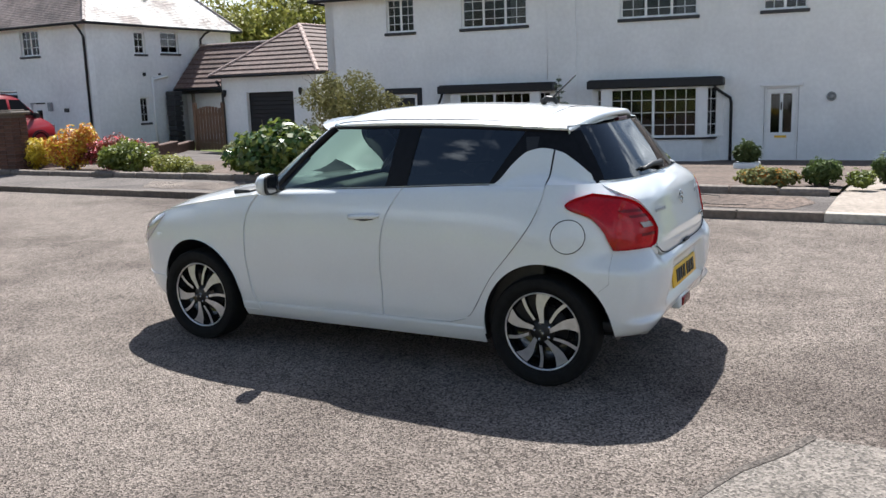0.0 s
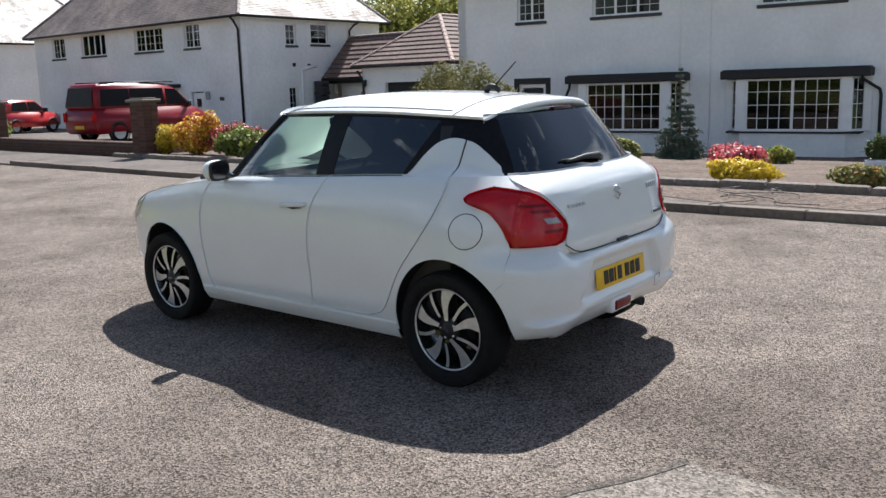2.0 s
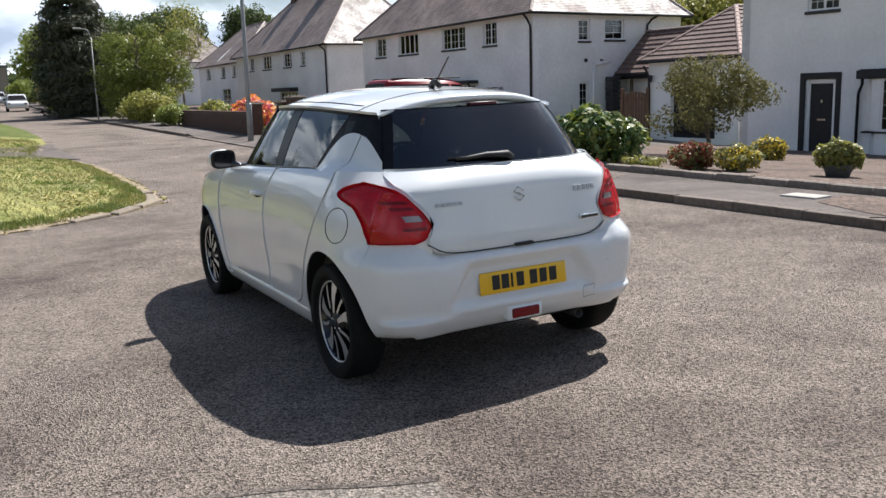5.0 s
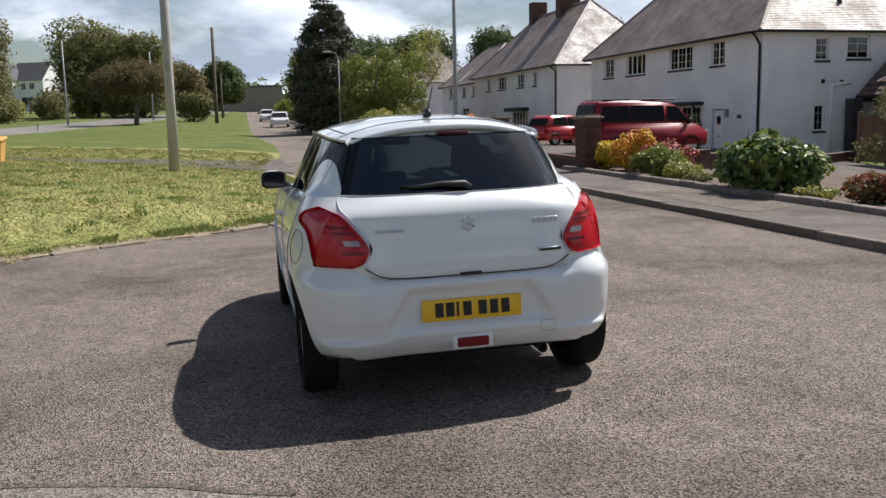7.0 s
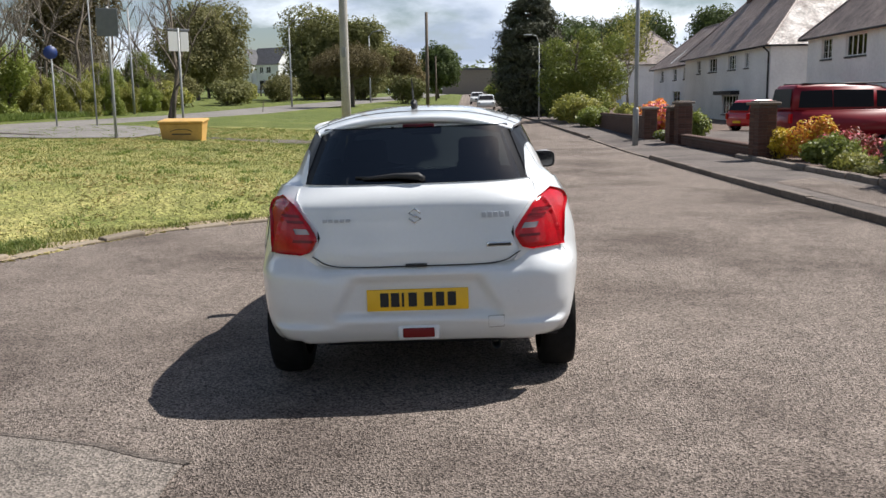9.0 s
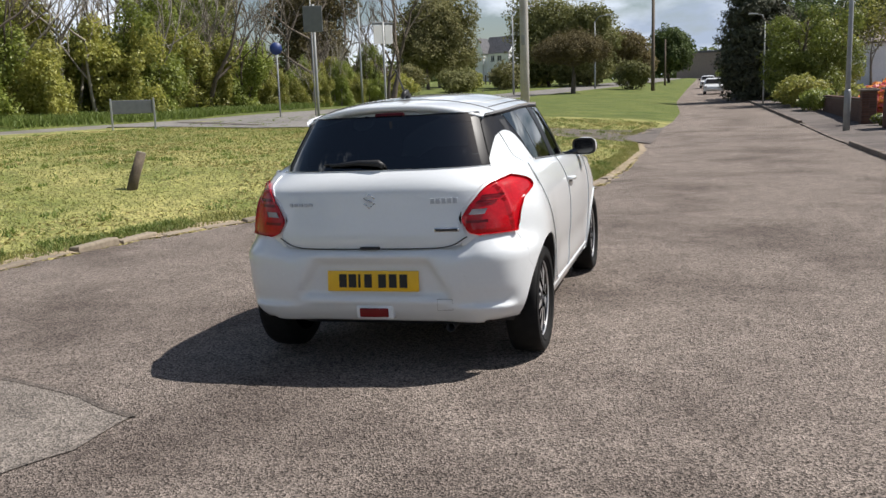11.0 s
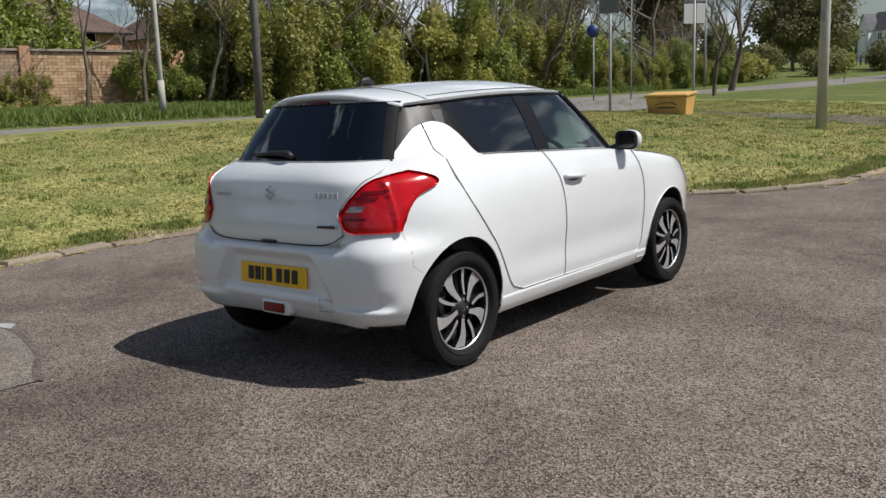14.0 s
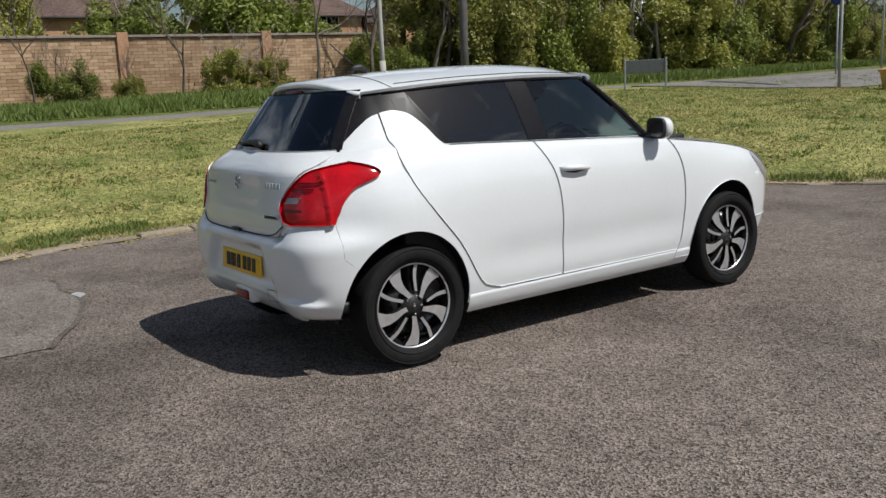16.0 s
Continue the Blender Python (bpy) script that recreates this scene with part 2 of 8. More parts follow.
M_EDGE2 = mat("stone_coping", (0.24, 0.20, 0.17), 0.85, 0, ((4, 0.8, 1.2),))
M_GATE = mat("brown_stained_wood", (0.15, 0.085, 0.05), 0.75, 0, ((3, 0.8, 1.2), (25, 0.8, 1.2)))
M_SLATE = mat("grey_slate", (0.10, 0.10, 0.11), 0.7, 0, ((2, 0.8, 1.2),))
M_WALL = mat("white_render", (0.84, 0.84, 0.83), 0.9, 0, ((0.7, 0.9, 1.03), (9, 0.95, 1.03)), ((14, 0.004), (80, 0.002)))
M_WALL2 = mat("weathered_render", (0.84, 0.84, 0.835), 0.9, 0, ((0.5, 0.86, 1.03), (6, 0.93, 1.04)), ((14, 0.005),))
M_ROOF = mat("brown_tiles", (0.24, 0.185, 0.16), 0.55, 0, ((0.45, 0.7, 1.25), (1.6, 0.65, 1.35), (7, 0.7, 1.35)), ((25, 0.006),), spec=0.7)
M_ROOF2 = mat("red_brown_tiles", (0.135, 0.088, 0.075), 0.8, 0, ((1.0, 0.8, 1.2), (8, 0.7, 1.3)), ((25, 0.006),))
# lichened tiles, lightened further to paint in sun on one hip slope
M_SUNLIT_LICHEN = ground_mat("sunlit_lichened_tiles", (0.30, 0.235, 0.205), (0.80, 0.75, 0.70), 0.9, 9, 0.75, 1.2, 0.6, 0.01, 0.7)
M_RIDGE = mat("ridge_tile", (0.42, 0.31, 0.27), 0.8, 0, ((9, 0.7, 1.3),))
M_BLACKWOOD = mat("black_paint", (0.010, 0.010, 0.012), 0.6, 0, ((12, 0.8, 1.3),))
M_UPVC = mat("white_plastic", (0.82, 0.82, 0.81), 0.35, 0, ((5, 0.95, 1.02),))
M_WINDOW = pane("house_glass", (0.45, 0.47, 0.46), 0.01)
M_CURTAIN = mat("net_curtain", (0.7, 0.69, 0.66), 0.9, 0, ((14, 0.75, 1.1),))
# near-black colour that stands in for the shade inside rooms
M_ROOM_SHADE = mat("painted_room_shade", (0.06, 0.055, 0.05), 0.9, 0, ((2, 0.7, 1.3),))
M_SILL = mat("slate_sill", (0.035, 0.035, 0.038), 0.6, 0, ((14, 0.8, 1.3),))
M_STEEL = mat("galvanised_post", (0.30, 0.31, 0.31), 0.55, 0.2, ((3, 0.85, 1.1), (40, 0.9, 1.08)))
M_CONCPOLE = mat("concrete_post", (0.40, 0.385, 0.35), 0.9, 0, ((2, 0.85, 1.1), (40, 0.85, 1.1)), ((40, 0.002),))
M_TIMBER = mat("weathered_timber", (0.11, 0.085, 0.06), 0.85, 0, ((6, 0.7, 1.3), (40, 0.8, 1.2)), ((30, 0.004),))
M_DARKPOLE = mat("dark_post", (0.09, 0.085, 0.085), 0.7, 0, ((5, 0.8, 1.2),))
M_GRIT = mat("yellow_plastic", (0.62, 0.37, 0.11), 0.6, 0, ((2, 0.8, 1.08), (20, 0.9, 1.05)))
M_SIGNBACK = mat("grey_sign_back", (0.13, 0.14, 0.15), 0.6, 0, ((6, 0.85, 1.1),))
M_BLUE = mat("blue_sign", (0.012, 0.035, 0.15), 0.5)
M_WHITE = mat("white_sign", (0.75, 0.75, 0.75), 0.5)
M_VANRED = mat("dark_red_paint", (0.22, 0.006, 0.014), 0.38, 0, ((3, 0.95, 1.05),), coat=0.25, spec=0.3)
M_CARRED = mat("bright_red_paint", (0.48, 0.012, 0.014), 0.3, 0, ((3, 0.95, 1.05),), coat=1.0)
M_CARWHITE = mat("plain_white_paint", (0.72, 0.73, 0.74), 0.3, 0, ((3, 0.95, 1.03),), coat=1.0)
M_SANDBRICK = mat("sandy_brick", (0.42, 0.24, 0.14), 0.9, 0, ((0.8, 0.85, 1.1), (14, 0.8, 1.15)), ((20, 0.006),))
M_VERGEBLOCK = leaf_mat("wall_block", (0.28, 0.175, 0.10), (0.46, 0.32, 0.20), 0.9, 0.0)
M_BARK = mat("bark", (0.13, 0.105, 0.08), 0.9, 0, ((4, 0.7, 1.3), (20, 0.8, 1.2)), ((18, 0.01),))
M_PALEBARK = mat("pale_bark", (0.30, 0.27, 0.22), 0.9, 0, ((4, 0.75, 1.2),), ((18, 0.006),))
L_GREEN = leaf_mat("fresh_leaves", (0.142, 0.185, 0.03), (0.285, 0.32, 0.07), 0.5, 0.42)
L_SPRING = leaf_mat("spring_leaves", (0.215, 0.235, 0.05), (0.40, 0.38, 0.095), 0.5, 0.45)
L_DEEP = leaf_mat("deep_leaves", (0.05, 0.078, 0.022), (0.11, 0.145, 0.04), 0.8)
L_GLOSSY = leaf_mat("glossy_leaves", (0.035, 0.075, 0.02), (0.085, 0.14, 0.04), 0.25, 0.12)
L_OLIVE = leaf_mat("olive_leaves", (0.135, 0.145, 0.045), (0.25, 0.245, 0.09), 0.8)
L_DUSKY = leaf_mat("dusky_leaves", (0.11, 0.11, 0.04), (0.20, 0.185, 0.07), 0.85)
L_BRONZE = leaf_mat("bronze_leaves", (0.11, 0.088, 0.038), (0.185, 0.15, 0.065), 0.85)
L_YELLOW = leaf_mat("yellow_leaves", (0.55, 0.42, 0.03), (0.78, 0.60, 0.06))
L_ORANGE = leaf_mat("orange_leaves", (0.58, 0.18, 0.03), (0.70, 0.36, 0.06))
L_PINK = leaf_mat("pink_flowers", (0.62, 0.07, 0.12), (0.75, 0.24, 0.26))
L_MAROON = leaf_mat("maroon_leaves", (0.16, 0.03, 0.02), (0.26, 0.07, 0.03))
L_WHITE = leaf_mat("white_flowers", (0.6, 0.6, 0.55), (0.75, 0.75, 0.7))
L_CONIFER = leaf_mat("conifer_needles", (0.048, 0.052, 0.03), (0.10, 0.105, 0.06), 0.7, 0.1)
L_BLUEFIR = leaf_mat("grey_green_needles", (0.045, 0.075, 0.05), (0.10, 0.13, 0.09), 0.7, 0.1)
L_BLADE = leaf_mat("grass_blades", (0.150, 0.174, 0.042), (0.338, 0.316, 0.106), 0.6, 0.3)
L_VERGE = leaf_mat("long_grass", (0.10, 0.15, 0.028), (0.20, 0.25, 0.06), 0.6, 0.3)
L_HAY = leaf_mat("dry_clippings", (0.33, 0.29, 0.11), (0.50, 0.42, 0.17), 0.8, 0.2)

# ---------- helpers for shapes ----------
def smooth(a, b, v):
    t = min(1, max(0, (v - a) / (b - a)))
    return t * t * (3 - 2 * t)


def lerp_list(pts, v):
    if v <= pts[0][0]:
        return pts[0][1]
    for (a, p), (b, q) in zip(pts, pts[1:]):
        if v <= b:
            return p + (q - p) * (v - a) / (b - a)
    return pts[-1][1]


def obj(name, bm, material):
    me = bpy.data.meshes.new(name)
    bm.to_mesh(me)
    bm.free()
    me.materials.append(material)
    return new(name, me)


def box(bm, x0, x1, y0, y1, z0, z1):
    m = Matrix.LocRotScale(((x0 + x1) / 2, (y0 + y1) / 2, (z0 + z1) / 2), None, (x1 - x0, y1 - y0, z1 - z0))
    return bmesh.ops.create_cube(bm, size=1, matrix=m)


def curve(pts):
    """A smooth function through (v, value) points."""
    v = np.array([p[0] for p in pts], float)
    w = np.array([p[1] for p in pts], float)
    h, d = np.diff(v), np.diff(w) / np.diff(v)
    m = np.concatenate(([d[0]], [0 if a * b <= 0 else (k + l) * 1.0 / (k / a + l / b) if a * b > 0 else 0 for a, b, k, l in zip(d, d[1:], h[1:], h)], [d[-1]]))

    def f(x):
        x = min(max(x, v[0]), v[-1])
        i = min(max(int(np.searchsorted(v, x)) - 1, 0), len(h) - 1)
        t = (x - v[i]) / h[i]
        return (2 * t**3 - 3 * t**2 + 1) * w[i] + (t**3 - 2 * t**2 + t) * h[i] * m[i] + (3 * t**2 - 2 * t**3) * w[i + 1] + (t**3 - t**2) * h[i] * m[i + 1]
    return f


def sheet(rows, lip=0.0, thick=0.0):
    """A curved panel through rows of points; lip turns its rim inwards."""
    bm = bmesh.new()
    grid = [[bm.verts.new(p) for p in r] for r in rows]
    for r, s in zip(grid, grid[1:]):
        for i in range(len(r) - 1):
            quad = []
            for v in (r[i], r[i + 1], s[i + 1], s[i]):
                if not any((v.co - w.co).length < 1e-6 for w in quad):
                    quad.append(v)
            if len(quad) > 2:
                bm.faces.new(quad)
    bm.normal_update()
    if lip:
        rim = [e for e in bm.edges if len(e.link_faces) == 1]
        nor = {v: v.normal.copy() for e in rim for v in e.verts}
        ext = bmesh.ops.extrude_edge_only(bm, edges=rim)["geom"]
        for v in ext:
            if isinstance(v, bmesh.types.BMVert):
                near = min(nor, key=lambda q: (q.co - v.co).length_squared)
                v.co -= nor[near] * lip
        for e in rim:
            e.smooth = False
    for f in bm.faces:
        f.smooth = True
    return bm


def outward(bm, centre=(0, 0, 0.7)):
    """Turns the faces of an open panel so that they look away from the centre."""
    bm.normal_update()
    a = sum(((f.calc_center_median() - Vector(centre)).dot(f.normal) * f.calc_area()) for f in bm.faces)
    if a < 0:
        bmesh.ops.reverse_faces(bm, faces=bm.faces)
    return bm


def part(name, bm, material, parent, label="", at=None):
    me = bpy.data.meshes.new(name)
    bm.to_mesh(me)
    bm.free()
    me.materials.append(material)
    o = new(name, me)
    o.parent = parent
    if at is not None:
        o.matrix_basis = at
    if label:
        o["label"] = label
    return o


def mirrored(bm):
    c = bm.copy()
    bmesh.ops.transform(c, matrix=Matrix.Diagonal((-1, 1, 1, 1)), verts=c.verts)
    bmesh.ops.reverse_faces(c, faces=c.faces)
    return c


def both(name, bm, material, parent, label=""):
    c = mirrored(bm)
    return part(name, bm, material, parent, label), part(name, c, material, parent, label)


def tube(points, r, seg=8, closed=False):
    """A round bar along points."""
    bm = bmesh.new()
    pts = [Vector(p) for p in points]
    rings = []
    for i, p in enumerate(pts):
        a, b = pts[max(i - 1, 0)], pts[min(i + 1, len(pts) - 1)]
        if closed:
            a, b = pts[i - 1], pts[(i + 1) % len(pts)]
        q = (b - a).normalized().to_track_quat("Z", "X")
        rr = r[i] if isinstance(r, (list, tuple)) else r
        rings.append([bm.verts.new(p + q @ Vector((math.cos(k * math.tau / seg) * rr, math.sin(k * math.tau / seg) * rr, 0))) for k in range(seg)])
    pairs = list(zip(rings, rings[1:])) + ([(rings[-1], rings[0])] if closed else [])
    for s, t in pairs:
        for k in range(seg):
            bm.faces.new((s[k], s[(k + 1) % seg], t[(k + 1) % seg], t[k]))
    if not closed:
        bm.faces.new(rings[0][::-1])
        bm.faces.new(rings[-1])
    for f in bm.faces:
        f.smooth = True
    return bm


def rounded(x0, x1, y0, y1, z0, z1, r, seg=3):
    """A box with rounded edges."""
    bm = bmesh.new()
    box(bm, x0, x1, y0, y1, z0, z1)
    if r:
        bmesh.ops.bevel(bm, geom=bm.edges[:], offset=r, segments=seg, affect="EDGES", profile=0.5)
        if seg > 1:
            for f in bm.faces:
                f.smooth = True
    return bm


def merge(*bms):
    out = bmesh.new()
    for b in bms:
        me = bpy.data.meshes.new("tmp")
        b.to_mesh(me)
        b.free()
        out.from_mesh(me)
        bpy.data.meshes.remove(me)
    return out


def moved(bm, m):
    bmesh.ops.transform(bm, matrix=m, verts=bm.verts)
    return bm


def lathe(profile, seg=48, axis="x"):
    """A turned solid: profile of (radius, offset along the axis)."""
    bm = bmesh.new()
    rings = []
    for r, d in profile:
        ring = []
        for k in range(seg):
            a = k * math.tau / seg
            p = (d, r * math.cos(a), r * math.sin(a)) if axis == "x" else (r * math.cos(a), r * math.sin(a), d)
            ring.append(bm.verts.new(p))
        rings.append(ring)
    for s, t in zip(rings, rings[1:]):
        for k in range(seg):
            bm.faces.new((s[k], s[(k + 1) % seg], t[(k + 1) % seg], t[k]))
    for f in bm.faces:
        f.smooth = True
    return bm



# ---------- the lie of the land ----------
LEFT = [(-40, -2.0), (-8, -3.0), (-5, -3.8), (-3.0, -4.6), (-1.7, -5.0), (-0.4, -5.15), (0.6, -5.2), (1.8, -5.1), (2.8, -4.85), (4, -4.35), (4.9, -3.8), (5.6, -2.95), (6.2, -1.8), (6.8, -0.7), (7.5, -0.1), (8.3, 0.08), (10, 0.2), (13, 0.28), (16, 0.33), (19, 0.1), (21, -0.3), (24, -0.2), (27.5, 0.35), (32, 0.6), (42, 0.7), (63, 0.0), (110, 0.3), (187, 1.1), (260, 1.5)]
RIGHT = [(-40, 5.3), (-2, 5.25), (9, 5.1), (27, 5.1), (60, 4.95), (110, 4.5), (260, 3)]
MAIN = [(-60, -22), (0, -22), (15, -22.3), (30, -22), (45, -20.3), (60, -18.3), (80, -16), (110, -12.5), (160, -8), (300, 0)]
xl, xr = (lambda y: lerp_list(LEFT, y)), (lambda y: lerp_list(RIGHT, y))
main_x = lambda y: lerp_list(MAIN, y)
yard_x = lambda y: 6.75 + 2.6 * smooth(26, 30, y)


def gz(x, y):
    """Height of the ground."""
    z = 0.01 * min(5.3, x) if x > 0 else 0.02 * max(-5.2, x)
    z += 0.010 * max(0, min(y, 200) - 20) + 0.012 * max(0, min(y, 200) - 60)
    if x > 7.5:
        z -= 0.06 * (min(x, 19.5) - 7.5) * (1 - 0.55 * smooth(14, 28, y))
    d = xl(y) - x
    if d > 0:
        z += 0.95 * (1 - math.exp(-d / 7)) * (0.8 + 0.2 * smooth(40, 20, y)) + 0.02 * smooth(0, 0.6, d)
        z += 0.05 * smooth(20, 32, d) * max(0, min(d, 60) - 24) * 0.5
    z -= (0.13 + 0.12 * smooth(46, 26, y)) * smooth(4.3, 3.65, abs(x - main_x(y)))
    return z


def strip(name, f0, f1, ys, n, lift, material, power=1.0):
    """A band of ground between two lines that run along y."""
    verts, faces = [], []
    for y in ys:
        a, b = f0(y), f1(y)
        for i in range(n + 1):
            q = i / n
            if power != 1.0:
                q = 0.5 + 0.5 * math.copysign(abs(2 * q - 1) ** power, q - 0.5)
            x = a + (b - a) * q
            verts.append((x, y, gz(x, y) + (lift(x, y) if callable(lift) else lift)))
    for j in range(len(ys) - 1):
        for i in range(n):
            k = j * (n + 1) + i
            faces.append((k, k + 1, k + n + 2, k + n + 1))
    me = bpy.data.meshes.new(name)
    me.from_pydata(verts, [], faces)
    for p in me.polygons:
        p.use_smooth = True
    me.materials.append(material)
    return tagged(new(name, me), kind="structure")


YS = [-60, -40, -25, -15, -10] + [-8 + 0.5 * i for i in range(60)] + [22 + 2 * i for i in range(40)] + [104, 112, 122, 135, 150, 170, 200, 260, 400, 900]
strip("ground", lambda y: -420, lambda y: 420, YS, 700, -0.05, M_MEADOW, 2.4)
strip("road", xl, xr, YS, 30, 0.0, M_ASPH)
strip("lawn", lambda y: main_x(y) + 3.6, lambda y: xl(y) + 0.02, [y for y in YS if -26 < y < 33], 60, 0.0, M_GRASS)
strip("uncut_lawn", lambda y: main_x(y) + 3.6, lambda y: xl(y) + 0.02, [y for y in YS if 31 < y < 150], 60, 0.003, M_MEADOW)
strip("main_road", lambda y: main_x(y) - 3.6, lambda y: main_x(y) + 3.6, [y for y in YS if y < 300], 8, 0.02, M_FARROAD)
strip("main_road_kerb", lambda y: main_x(y) + 3.5, lambda y: main_x(y) + 3.8, [y for y in YS if -26 < y < 150], 2, 0.07, M_CONC)
strip("pavement", lambda y: xr(y) + 0.02, yard_x, [y for y in YS if -3 < y], 10, lambda x, y: 0.09 - 0.058 * smooth(15, 16.5, y) * smooth(28, 26.5, y) * smooth(6.6, 5.3, x), M_PAVE)
strip("driveway", lambda y: xr(y) + 0.02, lambda y: 19.0, [-25, -15, -10, -8, -6, -4, -3, -2.0], 14, 0.094, M_CONC)
strip("van_driveway", yard_x, lambda y: 20.0, [15.6, 16, 17, 18, 19, 20, 21, 22, 23, 24, 25, 26, 27, 28, 29, 30, 31, 32.4], 14, 0.085, M_PAVE)
strip("garden", lambda y: 6.85, lambda y: 21.5, [-2.0] + [-1.5 + 0.5 * i for i in range(35)], 20, 0.13, M_SOIL)

strip("yard", lambda y: 9.5, lambda y: 42.0, [33 + 4 * i for i in range(25)], 16, -0.012, M_SOIL)
strip("earth_edge", lambda y: xl(y) - 0.22 - 0.16 * noise.noise((y * 1.7, 0, 4)), lambda y: xl(y) + 0.10 + 0.10 * noise.noise((y * 2.3, 0, 8)) + 0.04 * noise.noise((y * 9, 0, 3)), [-6 + 0.05 * i for i in range(660)], 4, 0.012, M_EARTH)


def flat_patch(name, outline_pts, lift, material):
    """A thin patch of other surfacing, its edge rounded and uneven."""
    bm = bmesh.new()
    pts = []
    n = len(outline_pts)
    for i in range(n):
        a, b = Vector(outline_pts[i]), Vector(outline_pts[(i + 1) % n])
        for k in range(8):
            p = a.lerp(b, k / 8)
            p = p + Vector((noise.noise((p.x * 2, p.y * 2, 3)), noise.noise((p.x * 2, p.y * 2, 9)))) * 0.07
            pts.append(p)
    vs = [bm.verts.new((p.x, p.y, 0)) for p in pts]
    f = bm.faces.new(vs)
    bmesh.ops.triangulate(bm, faces=[f])
    bmesh.ops.subdivide_edges(bm, edges=[e for e in bm.edges if e.calc_length() > 0.8], cuts=3, use_grid_fill=True)
    for v in bm.verts:
        v.co.z = gz(v.co.x, v.co.y) + lift
    bmesh.ops.recalc_face_normals(bm, faces=bm.faces)
    if sum(f.normal.z for f in bm.faces) < 0:
        bmesh.ops.reverse_faces(bm, faces=bm.faces)
    return tagged(obj(name, bm, material), kind="structure")


flat_patch("road_patch", [(-3.3, -2.15), (-2.5, -2.1), (-2.0, -2.2), (-1.45, -2.36), (-0.98, -2.6), (-0.98, -3.0), (-1.25, -3.4), (-1.35, -4.4), (-2.2, -5.6), (-3.2, -5.2)], 0.006, M_OLDASPH)
flat_patch("tar_joint", [(-3.3, -2.12), (-2.5, -2.07), (-1.98, -2.165), (-1.43, -2.325), (-0.95, -2.57), (-0.98, -2.6), (-1.45, -2.36), (-2.0, -2.2), (-2.5, -2.1), (-3.3, -2.15)], 0.009, M_TAR)
flat_patch("side_apron", [(-18.7, 20.4), (-15.2, 20.1), (-11.6, 18.9), (-9.5, 20.4), (-9.7, 23.5), (-10.6, 26.8), (-13, 31), (-18.5, 35)], 0.03, M_FARROAD)
flat_patch("dark_kerb_strip", [(-17.4, 23.5), (-15.0, 22.1), (-12.4, 20.7), (-12.3, 20.95), (-14.9, 22.5), (-17.2, 23.9)], 0.05, M_TAR)
flat_patch("cross_path", [(0.4, 19.0), (0.45, 27.6), (-0.4, 25.4), (-1.0, 23.9), (-1.9, 22.4), (-4.5, 20.95), (-9.0, 22.6), (-11.4, 24.0), (-11.6, 23.2), (-8.9, 21.8), (-4.3, 20.15), (-1.7, 20.6), (-0.5, 19.9)], 0.012, M_PAVE)
flat_patch("worn_footway", [(5.4, -1.6), (5.4, 0.2), (5.8, 1.1), (6.5, 1.3), (6.65, 0.2), (6.6, -1.6), (6.0, -1.8)], 0.096, M_SOIL)
flat_patch("dark_footway", [(5.5, 4.5), (5.4, 8.5), (6.3, 9.2), (6.5, 5.0)], 0.095, M_ASPH)


def stone(length, depth, height, r, seed):
    """A kerb stone with worn edges, lying along y."""
    bm = bmesh.new()
    box(bm, 0, depth, 0, length, -0.15, height)
    bmesh.ops.bevel(bm, geom=[e for e in bm.edges if abs(e.verts[0].co.z - height) < 1e-4 and abs(e.verts[1].co.z - height) < 1e-4], offset=r, segments=2, affect="EDGES", profile=0.5)
    for v in bm.verts:
        v.co += Vector([noise.noise(v.co * 3 + Vector((seed, k * 7, 0))) * 0.008 for k in range(3)])
    me = bpy.data.meshes.new("stone")
    bm.to_mesh(me)
    bm.free()
    return me


def stone_row(holder_name, piece, x_of, y0, y1, length, depth, height, r, lift, material, jitter=0.006, skip=()):
    """A row of stones as parts of one kerb."""
    holder = tagged(new(holder_name), kind="structure")
    kinds = [stone(length - 0.012, depth, height, r, k * 3.1) for k in range(4)]
    for me in kinds:
        me.materials.append(material)
    y, k = y0, 0
    while y < y1:
        if not any(a <= y <= b for a, b in skip):
            o = new(piece, kinds[k % 4])
            o.parent = holder
            x, x2 = x_of(y), x_of(y + length)
            s = (gz(x2, y + length) - gz(x, y)) / length
            o.matrix_basis = pose(x + random.uniform(-1, 1) * jitter, y, gz(x, y) + lift + random.uniform(-1, 1) * jitter, math.degrees(math.atan(s)), random.uniform(-1, 1) * 60 * jitter, -math.degrees(math.atan2(x2 - x, length)))
        y += length
        k += 1
    return holder


stone_row("street_kerb", "kerb_stone", lambda y: xr(y) - 0.10, -2.0, 15.6, 0.915, 0.115, 0.10, 0.02, 0.0, M_KERB)
stone_row("lowered_kerb", "kerb_stone", lambda y: xr(y) - 0.10, 15.6, 27.4, 0.915, 0.125, 0.035, 0.015, 0.0, M_KERB)
stone_row("far_kerb", "kerb_stone", lambda y: xr(y) - 0.10, 27.4, 75, 1.83, 0.125, 0.112, 0.02, 0.0, M_KERB)
stone_row("drive_kerb", "kerb_stone", lambda y: xr(y) - 0.10, -8.4, -2.0, 0.915, 0.125, 0.108, 0.02, 0.0, M_KERBPALE)
stone_row("garden_kerb", "edging_stone", lambda y: 6.72, -1.9, 14.6, 0.6, 0.15, 0.15, 0.05, 0.045, M_EDGE, 0.012)


